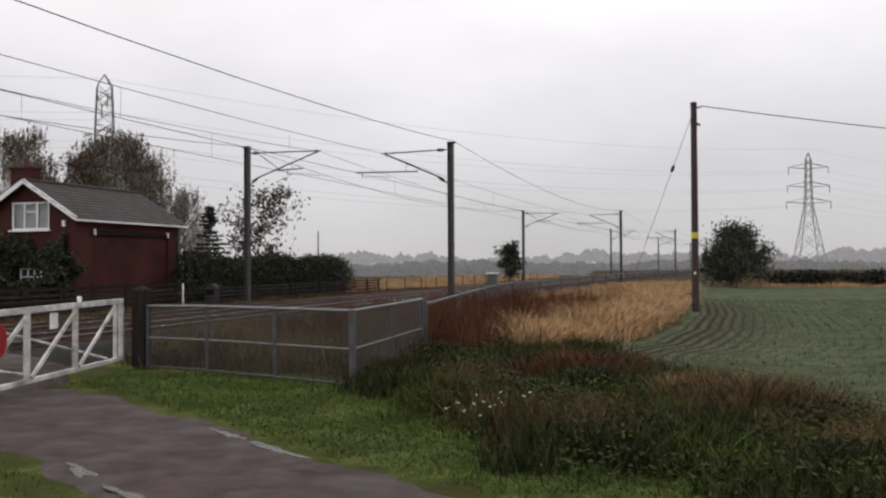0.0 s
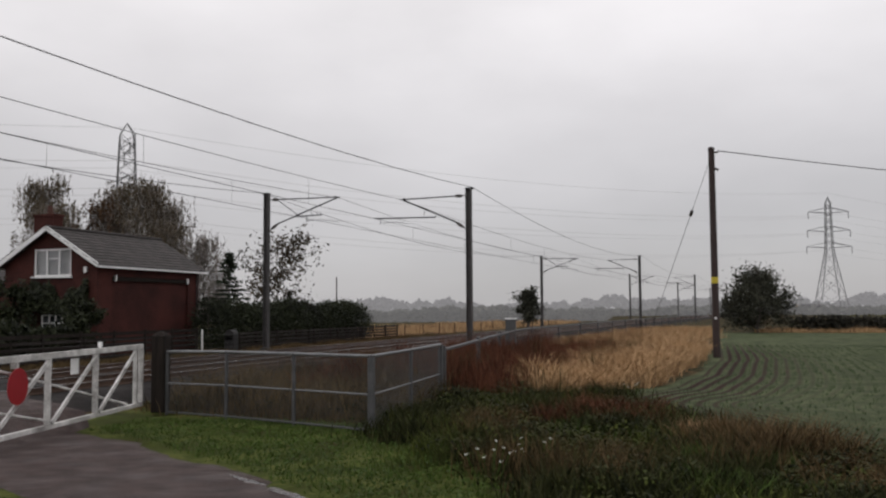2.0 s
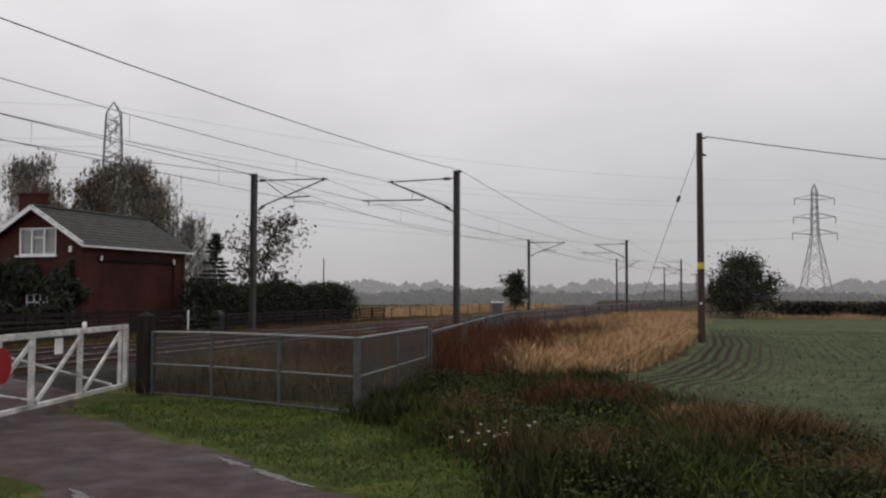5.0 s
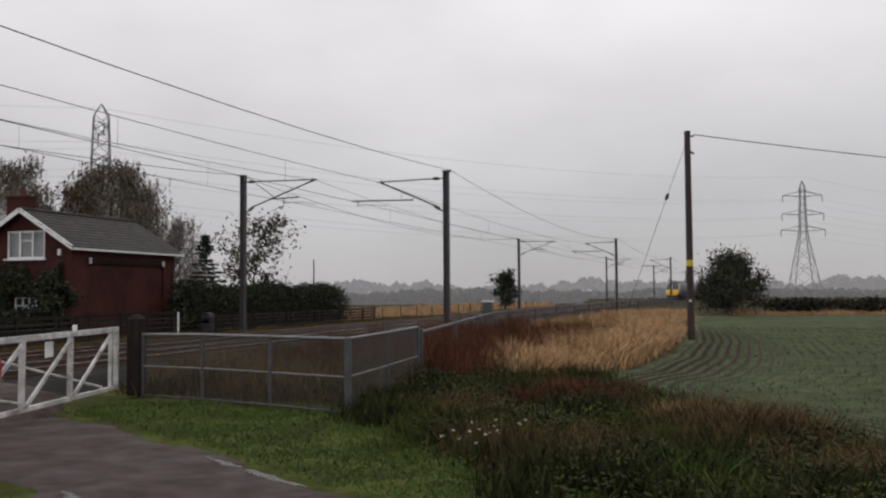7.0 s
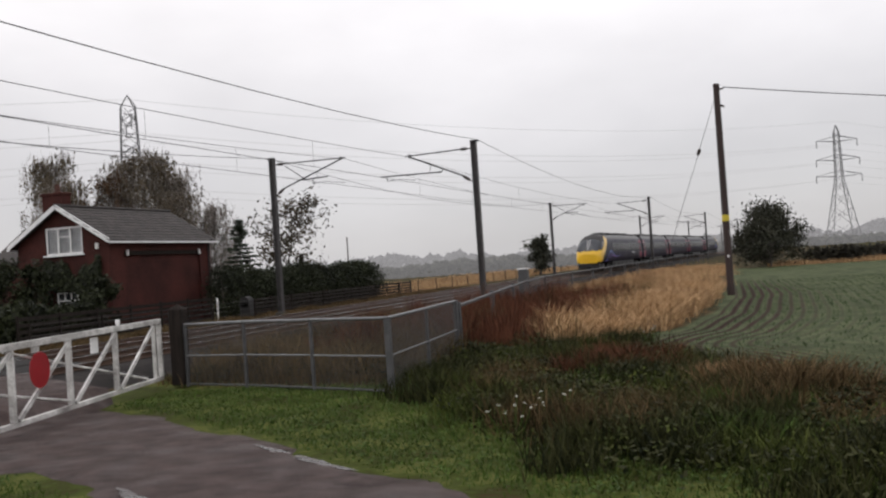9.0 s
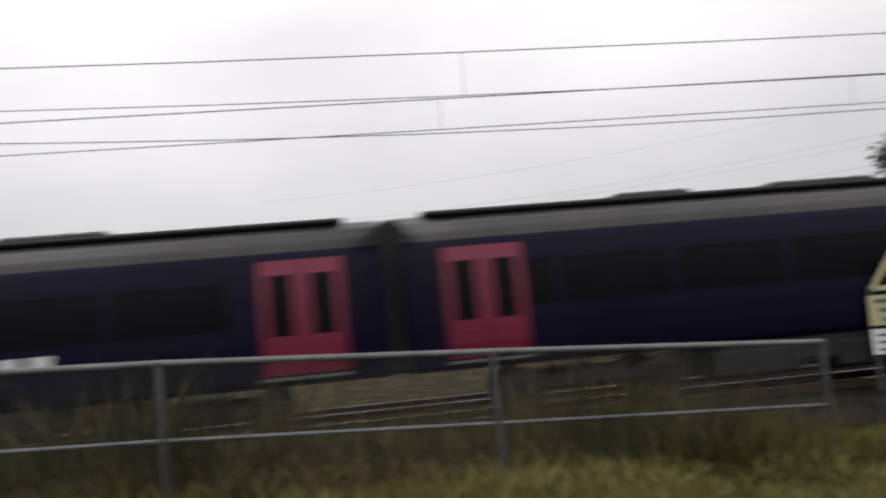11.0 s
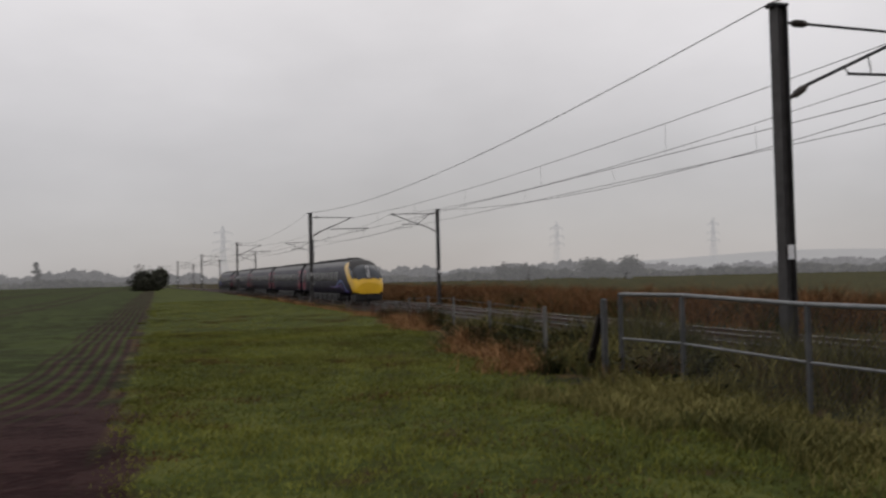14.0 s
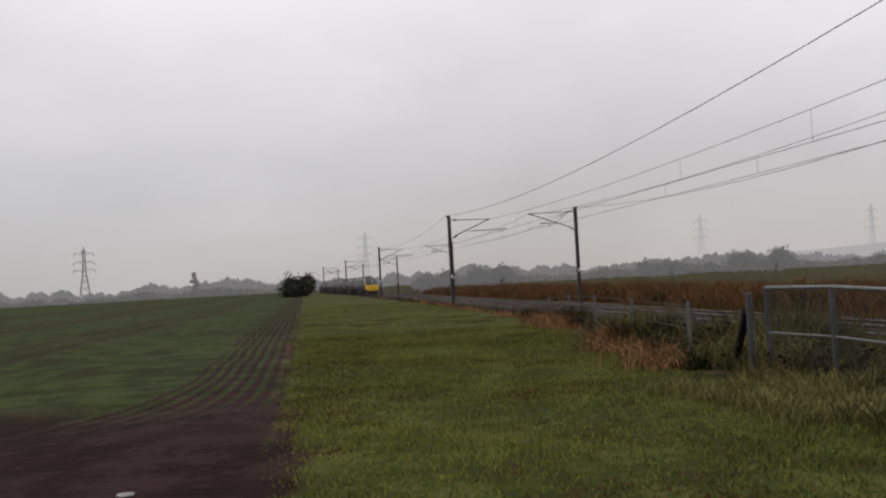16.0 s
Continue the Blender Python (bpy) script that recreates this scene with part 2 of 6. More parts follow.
M["wave_pink"] = material("violet_livery_wave", (0.13, 0.03, 0.17), (0.26, 0.06, 0.26), 0.8, 0.35, 0, 0)
M["white_bar"] = material("white_lettering", (0.6, 0.6, 0.62), (0.8, 0.8, 0.8), 1, 0.4, 0, 0)
M["steel_wheel"] = material("wheel_steel", (0.05, 0.045, 0.04), (0.14, 0.12, 0.11), 3, 0.5, 0.7, 0.1)
M["headlamp"] = glowing("lit_headlamp", (1.0, 0.95, 0.85), 6.0)
M["tail_lamp"] = glowing("lit_red_tail_lamp", (1.0, 0.03, 0.02), 4.0)
M["grey_panel"] = material("grey_steel_panel", (0.13, 0.133, 0.14), (0.21, 0.213, 0.22), 0.8, 0.6, 0, 0.05)
M["sign_yellow"] = material("yellow_sign_face", (0.55, 0.48, 0.05), (0.7, 0.62, 0.09), 1, 0.5, 0, 0)
M["sign_pale"] = material("faded_yellow_sign_face", (0.42, 0.40, 0.22), (0.58, 0.55, 0.30), 1, 0.5, 0, 0)
M["sign_text"] = material("dark_sign_print", (0.08, 0.08, 0.09), (0.16, 0.16, 0.18), 1, 0.6, 0, 0)
M["band_yellow"] = material("yellow_pole_band", (0.45, 0.36, 0.03), (0.6, 0.48, 0.05), 2, 0.5, 0, 0)
# mist over the far woods and land is put into the materials as emission
M["far_wood"] = distant("haze_glow_far_woods", (0.03, 0.03, 0.03), (0.06, 0.06, 0.06), (0.42, 0.41, 0.42), 0.47)
M["south_wood"] = distant("haze_glow_south_woods", (0.03, 0.032, 0.03), (0.06, 0.06, 0.056), (0.42, 0.41, 0.42), 0.38)
# cable colour is lifted by emission that stands in for haze
M["far_wire"] = distant("haze_glow_cable", (0.2, 0.2, 0.2), (0.25, 0.25, 0.25), (0.5, 0.49, 0.5), 0.48)
M["mid_wood"] = distant("haze_glow_mid_woods", (0.03, 0.032, 0.026), (0.075, 0.075, 0.06), (0.44, 0.43, 0.44), 0.24)
M["far_land"] = distant("haze_glow_far_land", (0.04, 0.04, 0.036), (0.06, 0.06, 0.055), (0.44, 0.43, 0.44), 0.78)


def puddle_material():
    m = material("muddy_puddle", (0.02, 0.015, 0.014), (0.045, 0.034, 0.031), 5, 0.26, 0, 0.12, rough_var=0.24, spec=0.34)
    return m


M["puddle"] = puddle_material()


def asphalt_material():
    """Worn brown-grey asphalt, damp in shallow patches."""
    m = material("wet_worn_asphalt", (0.023, 0.0152, 0.0142), (0.08, 0.057, 0.053), 3.2, 0.6, 0, 0.8, fine=16, rough_var=0.1, spec=0.14)
    n, l = m.node_tree.nodes, m.node_tree.links
    b = n["Principled BSDF"]
    co = n.new("ShaderNodeTexCoord")
    wet = n.new("ShaderNodeTexNoise")
    wet.inputs["Scale"].default_value, wet.inputs["Detail"].default_value = 1.3, 9
    wet.inputs["Distortion"].default_value = 0.15
    l.new(co.outputs["Object"], wet.inputs["Vector"])
    r = n.new("ShaderNodeMapRange")
    r.inputs["From Min"].default_value, r.inputs["From Max"].default_value = 0.42, 0.68
    r.inputs["To Min"].default_value, r.inputs["To Max"].default_value = 0.78, 0.52
    l.new(wet.outputs["Fac"], r.inputs["Value"])
    l.new(r.outputs[0], b.inputs["Roughness"])
    return m


M["asphalt"] = asphalt_material()


def ground_material():
    """Grass, crop, bare soil and rank growth, by the zones written into the sheet."""
    m = bpy.data.materials.new("farmland")
    m.use_nodes = True
    n, l = m.node_tree.nodes, m.node_tree.links
    b = n["Principled BSDF"]
    b.inputs["Roughness"].default_value = 0.85
    b.inputs["Specular IOR Level"].default_value = 0.03
    co = n.new("ShaderNodeTexCoord")
    at = n.new("ShaderNodeVertexColor")
    at.layer_name = "zones"
    sep = n.new("ShaderNodeSeparateColor")
    l.new(at.outputs["Color"], sep.inputs[0])

    def noisy(scale, detail=6):
        t = n.new("ShaderNodeTexNoise")
        t.inputs["Scale"].default_value, t.inputs["Detail"].default_value = scale, detail
        l.new(co.outputs["Object"], t.inputs["Vector"])
        return t.outputs["Fac"]

    def ramp(fac, *stops):
        r = n.new("ShaderNodeValToRGB")
        while len(r.color_ramp.elements) < len(stops):
            r.color_ramp.elements.new(0.5)
        for e, (p, c) in zip(r.color_ramp.elements, stops):
            e.position, e.color = p, (*c, 1)
        l.new(fac, r.inputs[0])
        return r.outputs[0]

    big, mid, small = noisy(0.12), noisy(1.1), noisy(9, 4)
    sm = n.new("ShaderNodeMath")
    sm.operation = "MULTIPLY_ADD"
    sm.inputs[1].default_value = 0.5
    l.new(small, sm.inputs[0])
    l.new(mid, sm.inputs[2])
    det = n.new("ShaderNodeMath")
    det.operation = "MULTIPLY_ADD"
    det.inputs[1].default_value = 0.35
    l.new(big, det.inputs[0])
    l.new(sm.outputs[0], det.inputs[2])
    f = det.outputs[0]
    rank = ramp(f, (0.62, (0.010, 0.011, 0.005)), (0.9, (0.026, 0.028, 0.012)), (1.2, (0.075, 0.050, 0.025)))
    lawn = ramp(f, (0.62, (0.050, 0.029, 0.015)), (0.78, (0.034, 0.038, 0.010)), (0.96, (0.050, 0.064, 0.014)), (1.2, (0.080, 0.088, 0.024)))
    crop_s = ramp(f, (0.60, (0.022, 0.017, 0.009)), (0.88, (0.027, 0.035, 0.0105)), (1.15, (0.046, 0.058, 0.017)))
    crop_n = ramp(f, (0.60, (0.036, 0.039, 0.021)), (0.88, (0.054, 0.066, 0.035)), (1.15, (0.081, 0.096, 0.051)))
    yy = n.new("ShaderNodeSeparateXYZ")
    l.new(co.outputs["Object"], yy.inputs[0])
    side = n.new("ShaderNodeMapRange")
    side.inputs["From Min"].default_value, side.inputs["From Max"].default_value = -3.0, 6.0
    l.new(yy.outputs["Y"], side.inputs["Value"])
    cm = n.new("ShaderNodeMixRGB")
    l.new(side.outputs[0], cm.inputs[0])
    l.new(crop_s, cm.inputs[1])
    l.new(crop_n, cm.inputs[2])
    crop = cm.outputs[0]
    soil = ramp(f, (0.60, (0.0115, 0.0045, 0.0044)), (0.9, (0.021, 0.0090, 0.0088)), (1.15, (0.035, 0.0185, 0.0172)))

    def mask(v):
        a = n.new("ShaderNodeMath")
        a.operation = "MULTIPLY_ADD"
        a.inputs[1].default_value = 0.5
        l.new(sm.outputs[0], a.inputs[0])
        l.new(v, a.inputs[2])
        r = n.new("ShaderNodeMapRange")
        r.inputs["From Min"].default_value, r.inputs["From Max"].default_value = 0.72, 1.02
        l.new(a.outputs[0], r.inputs["Value"])
        return r.outputs[0]

    # drill rows: the sheet carries the distance across them
    row = n.new("ShaderNodeMath")
    row.operation = "MULTIPLY"
    row.inputs[1].default_value = 2 * math.pi / 0.36
    l.new(at.outputs["Alpha"], row.inputs[0])
    wave = n.new("ShaderNodeMath")
    wave.operation = "SINE"
    l.new(row.outputs[0], wave.inputs[0])
    amp = n.new("ShaderNodeMath")
    amp.operation = "MULTIPLY_ADD"
    amp.inputs[1].default_value, amp.inputs[2].default_value = 0.38, 1.0
    l.new(wave.outputs[0], amp.inputs[0])
    drilled = n.new("ShaderNodeMath")
    drilled.operation = "MULTIPLY"
    l.new(sep.outputs["Blue"], drilled.inputs[0])
    l.new(amp.outputs[0], drilled.inputs[1])
    col = rank
    for v, c in ((sep.outputs["Red"], lawn), (sep.outputs["Green"], crop), (drilled.outputs[0], soil)):
        mx = n.new("ShaderNodeMixRGB")
        l.new(mask(v), mx.inputs[0])
        l.new(col, mx.inputs[1])
        l.new(c, mx.inputs[2])
        col = mx.outputs[0]
    l.new(col, b.inputs["Base Color"])
    bp = n.new("ShaderNodeBump")
    bp.inputs["Strength"].default_value, bp.inputs["Distance"].default_value = 0.8, 0.06
    l.new(sm.outputs[0], bp.inputs["Height"])
    l.new(bp.outputs[0], b.inputs["Normal"])
    return m


M["ground"] = ground_material()


# ---- building helpers ----
def mesh_of(name, bm, *mats):
    me = bpy.data.meshes.new(name)
    bm.normal_update()
    bm.to_mesh(me)
    bm.free()
    for m in mats:
        me.materials.append(m)
    return me


def part(name, bm, mat, parent, label="", smooth=False):
    me = mesh_of(name, bm, mat) if isinstance(bm, bmesh.types.BMesh) else bm
    ob = new(name, me)
    if smooth:
        me.polygons.foreach_set("use_smooth", [True] * len(me.polygons))
    if parent is not None:
        ob.parent = parent
    if label:
        ob["label"] = label
    return ob


def thing(name, m, label, category, group="", kind=""):
    e = new(name)
    e.empty_display_size = 0.2
    e.matrix_basis = m
    return tagged(e, label, category, group, kind)


def box(bm, c, s, rz=0.0, bevel=0.0):
    """A box of size s centred on c, turned by rz degrees."""
    mt = pose(c[0], c[1], c[2], 0, 0, rz) @ Matrix.Diagonal((s[0], s[1], s[2], 1))
    vs = bmesh.ops.create_cube(bm, size=1, matrix=mt)["verts"]
    if bevel:
        es = list({e for v in vs for e in v.link_edges})
        bmesh.ops.bevel(bm, geom=es, offset=bevel, segments=1, affect="EDGES")
    return bm


def tube(bm, p, q, r, seg=6, r2=None):
    p, q = Vector(p), Vector(q)
    d = q - p
    mt = Matrix.Translation((p + q) / 2) @ d.to_track_quat("Z", "Y").to_matrix().to_4x4()
    bmesh.ops.create_cone(bm, cap_ends=True, segments=seg, radius1=r, radius2=r if r2 is None else r2, depth=d.length, matrix=mt)
    return bm


def beam(bm, p, q, w, h):
    """A rectangular bar from p to q, w wide (level) and h high."""
    p, q = Vector(p), Vector(q)
    d = q - p
    x = d.normalized()
    y = Vector((0, 0, 1)).cross(x)
    y = y.normalized() if y.length > 1e-4 else Vector((1, 0, 0))
    z = x.cross(y)
    rot = Matrix((x, y, z)).transposed().to_4x4()
    mt = Matrix.Translation((p + q) / 2) @ rot @ Matrix.Diagonal((d.length, w, h, 1))
    bmesh.ops.create_cube(bm, size=1, matrix=mt)
    return bm


def nb():
    return bmesh.new()


def sweep(name, pts, profile, mat, closed=True):
    """A mesh of the profile (x offset, z offset) carried along pts."""
    verts, faces, k = [], [], len(profile)
    for i, p in enumerate(pts):
        a, b2 = Vector(pts[max(0, i - 1)]), Vector(pts[min(len(pts) - 1, i + 1)])
        d = (b2 - a)
        d.z = 0
        d.normalize()
        side = Vector((d.y, -d.x, 0))
        for u, w in profile:
            verts.append((Vector(p) + side * u + Vector((0, 0, w)))[:])
    for i in range(len(pts) - 1):
        for j in range(k if closed else k - 1):
            a, b2 = i * k + j, i * k + (j + 1) % k
            faces.append((a, b2, b2 + k, a + k))
    if closed:
        faces += [tuple(range(k)), tuple(range((len(pts) - 1) * k, len(pts) * k))]
    me = bpy.data.meshes.new(name)
    me.from_pydata(verts, [], faces)
    me.materials.append(mat)
    me.update()
    return me


def wire_mesh(name, pts, r, mat, seg=4):
    verts, faces = [], []
    for i, p in enumerate(pts):
        d = (Vector(pts[min(len(pts) - 1, i + 1)]) - Vector(pts[max(0, i - 1)])).normalized()
        a = d.orthogonal().normalized()
        if abs(d.z) < 0.99:
            a = d.cross(Vector((0, 0, 1))).normalized()
        c = d.cross(a)
        for k in range(seg):
            t = 2 * math.pi * k / seg
            verts.append((Vector(p) + r * (math.cos(t) * a + math.sin(t) * c))[:])
    for i in range(len(pts) - 1):
        for k in range(seg):
            a, b2 = i * seg + k, i * seg + (k + 1) % seg
            faces.append((a, b2, b2 + seg, a + seg))
    me = bpy.data.meshes.new(name)
    me.from_pydata(verts, [], faces)
    me.materials.append(mat)
    me.update()
    return me


def sag(p, q, drop, n=14):
    p, q = Vector(p), Vector(q)
    return [p.lerp(q, i / n) - Vector((0, 0, drop * 4 * (i / n) * (1 - i / n))) for i in range(n + 1)]


def quads(name, centres, u, v, mat):
    """One mesh of many small four-cornered leaves or blades: centre, half-length and half-width vectors, as arrays."""
    n = len(centres)
    co = np.empty((n, 4, 3))
    co[:, 0], co[:, 1] = centres - u - v * 0.35, centres - v
    co[:, 2], co[:, 3] = centres + u - v * 0.2, centres + v
    me = bpy.data.meshes.new(name)
    me.from_pydata(co.reshape(-1, 3).tolist(), [], np.arange(4 * n).reshape(n, 4).tolist())
    me.materials.append(mat)
    me.update()
    return me


def blades(name, roots, height, width, lean, rng, mat):
    """Grass blades: tapered, bent, three-cornered tops; roots (n, 3), heights (n,)."""
    n = len(roots)
    a = rng.uniform(0, 2 * np.pi, n)
    side = np.stack((np.cos(a), np.sin(a), np.zeros(n)), 1) * (width * rng.uniform(0.6, 1.4, n))[:, None]
    b = rng.uniform(0, 2 * np.pi, n)
    off = np.stack((np.cos(b), np.sin(b), np.zeros(n)), 1) * (height * lean * rng.uniform(0.2, 1.0, n))[:, None]
    up = np.zeros((n, 3))
    up[:, 2] = height
    co = np.empty((n, 5, 3))
    co[:, 0], co[:, 1] = roots - side, roots + side
    co[:, 2], co[:, 3] = roots + up * 0.55 + off * 0.3 + side * 0.8, roots + up * 0.55 + off * 0.3 - side * 0.8
    co[:, 4] = roots + up + off
    base = 5 * np.arange(n)
    f4 = np.stack((base, base + 1, base + 2, base + 3), 1).tolist()
    f3 = np.stack((base + 3, base + 2, base + 4), 1).tolist()
    me = bpy.data.meshes.new(name)
    me.from_pydata(co.reshape(-1, 3).tolist(), [], f4 + f3)
    me.materials.append(mat)
    me.update()
    return me


def smooth(a, b, v):
    t = np.clip((np.asarray(v, float) - a) / (b - a), 0, 1)
    return t * t * (3 - 2 * t)


# ---- the lie of the land ----
RAIL_Z = 0.37
NEAR_TRACK, FAR_TRACK = -14.7, -18.15


def bend(y):
    """How far the line swings to the east of straight, at y."""
    return 0.000173 * (max(0.0, y - 28) ** 2 + max(0.0, -60 - y) ** 2)


def bend_yaw(y):
    return math.degrees(math.atan(-2 * 0.000173 * (max(0.0, y - 28) - max(0.0, -60 - y))))


def land(x, y):
    x, y = np.asarray(x, float), np.asarray(y, float)
    rise = 0.95 * smooth(12, -8, y)
    bx = 0.000173 * (np.maximum(0, y - 28) ** 2 + np.maximum(0, -60 - y) ** 2)
    bx = np.minimum(bx, 60)
    keep = smooth(-10.5, -7.0, x - bx)
    near = np.hypot(x, y) < 120
    lump = 0.05 * np.sin(x * 0.9 + 1.3 * np.sin(y * 0.5)) * np.sin(y * 0.75) * smooth(-6, 1, x) * near
    return rise * keep - 0.05 * (1 - keep) + lump * smooth(0.5, 5, np.abs((x + 9) * 0.51 + (y - 10.4) * 0.86) - 2)


def land_z(x, y):
    return float(land(x, y))


FIELD_EDGE = ((6, 7.8), (8, 6.2), (10, 4.8), (11.4, 3.9), (13.4, 2.85), (15, 2.0), (16.5, 1.1), (18, 0.2), (19.2, -0.9), (20.5, -1.5), (22, -1.2), (24, -0.5), (27, -0.1), (30, 0.1), (40, 0.3), (60, -0.5), (84, -1.4), (200, -3.0))


def field_x(y):
    """The edge of the drilled field north of the lane, at y."""
    ys, xs = zip(*FIELD_EDGE)
    y = np.asarray(y, float)
    return (np.interp(y - 0.8, ys, xs) + np.interp(y, ys, xs) + np.interp(y + 0.8, ys, xs)) / 3


def axis(lo, hi, step, far, grow):
    v, s = [lo], step
    a = [lo + i * step for i in range(int((hi - lo) / step) + 1)]
    while a[-1] < far:
        s *= grow
        a.append(a[-1] + s)
    s = step
    b = [lo]
    while b[-1] > -far:
        s *= grow
        b.append(b[-1] - s)
    return np.array(b[:0:-1] + a)


def build_ground():
    xs, ys = axis(-12, 14, 0.3, 3500, 1.12), axis(-52, 50, 0.3, 3500, 1.10)
    X, Y = np.meshgrid(xs, ys)
    Z = land(X, Y)
    r = np.hypot(X, Y)
    nx, ny = len(xs), len(ys)
    idx = np.arange(nx * ny).reshape(ny, nx)
    faces = np.stack((idx[:-1, :-1], idx[:-1, 1:], idx[1:, 1:], idx[1:, :-1]), -1).reshape(-1, 4)
    me = bpy.data.meshes.new("ground")
    me.from_pydata(np.stack((X, Y, Z), -1).reshape(-1, 3).tolist(), [], faces.tolist())
    # zones: lawn, crop, soil
    lawn = np.zeros_like(X)
    crop = np.zeros_like(X)
    soil = np.zeros_like(X)
    wob = 0.35 * np.sin(Y * 0.35) + 0.25 * np.sin(Y * 0.9 + X)
    north = smooth(7, 9.5, Y + 0.4 * X - 1.5)
    # verge north of the road and the island by the gate
    lawn = np.maximum(lawn, smooth(17.5, 13.5, Y + 0.45 * X + wob) * smooth(-13, -9, X) * (Y > -8))
    # mown headland south of the crossing
    edge_w = -5.2 + 0.13 * np.minimum(0, Y + 16)
    edge_w = np.maximum(edge_w, -9.3)
    headland = smooth(-0.6, 0.8, X - edge_w - 1.0 + wob) * smooth(2.4, 1.5, X + 0.25 * wob) * (Y < 4)
    lawn = np.maximum(lawn, headland)
    lawn = np.maximum(lawn, smooth(-12, -8, Y) * (Y < 8) * smooth(-7.5, -6, X) * smooth(14, 9, X))
    # drilled field to the north-east
    fx = field_x(Y)
    crop = np.maximum(crop, smooth(-0.4, 0.5, X - fx + 0.4 * wob) * north * smooth(86, 83, Y) * (X < 180))
    band = (0.28 + 0.22 * smooth(5, 0.3, X - fx)) * smooth(0.0, 0.6, X - fx) * smooth(60, 25, X - fx) * smooth(84, 40, Y) * north
    soil = np.maximum(soil, band)
    across = np.where(Y > 5, np.clip(X - fx, 0, 70), 0.0)
    # field to the south-east: bare soil corner, dark headland strip, crop beyond
    rag = 0.35 * np.sin(Y * 1.9 + 1.2 * np.sin(Y * 0.7)) + 0.2 * np.sin(Y * 4.3)
    out = 4.0 + 0.05 * np.maximum(0, Y + 21) ** 2
    s_strip = smooth(1.4, 2.1, X + 0.3 * wob + 0.3 * rag) * smooth(0.9, -0.6, X - out + 0.4 * wob) * smooth(-9, -11, Y)
    s_corner = smooth(1.4, 2.5, X + 0.4 * wob + 0.4 * rag) * smooth(-22.5, -12.0, Y + 1.6 * np.sin(X * 0.45 + 0.8) + 0.9 * np.sin(X * 1.3 + Y * 0.4)) * smooth(-7, -10, Y)
    across = np.where(Y < -5, np.clip((X - 1.6) * 3.24 / np.maximum(0.5, out - 1.6), 0, 3.24), across)
    crop = np.maximum(crop, smooth(1.8, 2.6, X) * smooth(-8, -11, Y) * (Y > -420) * 1.0)
    tram = np.zeros_like(X)
    for off, wd in ((9.6, 0.3), (11.5, 0.3), (19.5, 0.9), (22.5, 0.9), (34, 1.6), (38, 1.6)):
        tram = np.maximum(tram, smooth(wd + 0.9, wd, np.abs(X - off + 0.6 * np.sin(Y * 0.05))))
    soil = np.maximum(soil, np.maximum(1.15 * s_corner, 0.5 * s_strip))
    soil = np.maximum(soil, 0.47 * tram * (Y < -14) * (X > 5))
    lawn = np.where((X > 20) & (np.abs(Y) > 85), 0.4, lawn)
    lawn = np.where(X < -40, np.where(Y < -20, 0.42, 0.35), lawn)
    col = np.stack((lawn, crop, soil, across), -1).reshape(-1).astype(np.float32)
    at = me.attributes.new("zones", "FLOAT_COLOR", "POINT")
    at.data.foreach_set("color", col)
    me.polygons.foreach_set("use_smooth", [True] * len(me.polygons))
    me.materials.append(M["ground"])
    me.update()
    tagged(new("ground", me), "flat autumn farmland of grass, young crop and dark soil", "ground", kind="structure")


build_ground()

# ---- road over the crossing ----
ROAD_C, ROAD_D, ROAD_N = (-9.0, 10.4), (0.86, -0.51), (0.51, 0.86)


def road_point(s, o):
    return ROAD_C[0] + ROAD_D[0] * s + ROAD_N[0] * o, ROAD_C[1] + ROAD_D[1] * s + ROAD_N[1] * o


def road_z(s, o):
    x, y = road_point(s, o)
    z = land_z(x, y)
    if -27 < x < -10:
        z = max(z, RAIL_Z - 0.02 if -21.5 < x < -11.5 else RAIL_Z - 0.02 - 0.3 * min(1, (abs(x + 16.5) - 5) / 4))
    return z + 0.025


def build_road():
    rng = np.random.default_rng(3)
    verts, faces = [], []
    ss = [-70 + 0.5 * i for i in range(0, 300)]
    os_ = [-2.25, -0.15, 0.0, 0.15, 0.5, 1.2, 2.2, 2.55]
    for s in ss:
        for k, o in enumerate(os_):
            j = 0.22 * math.sin(s * 1.7 + k) + 0.12 * math.sin(s * 4.1) if k in (0, 7) else 0.0
            if k == 0:
                j += 1.75 * float(smooth(2.2, 3.6, s) * smooth(8.8, 7.6, s))
            if k >= 6:
                j -= 0.35 * float(smooth(4.0, 7.0, s))
            x, y = road_point(s, o + j)
            z = road_z(s, o + j) - (0.05 if k in (0, 7) else 0.0)
            verts.append((x, y, z))
    k = len(os_)
    for i in range(len(ss) - 1):
        for j in range(k - 1):
            a = i * k + j
            faces.append((a, a + k, a + k + 1, a + 1))
    me = bpy.data.meshes.new("road")
    me.from_pydata(verts, [], faces)
    me.polygons.foreach_set("use_smooth", [True] * len(me.polygons))
    me.materials.append(M["asphalt"])
    me.update()
    tagged(new("road", me), "narrow wet worn asphalt lane over the level crossing", "road", kind="structure")


build_road()


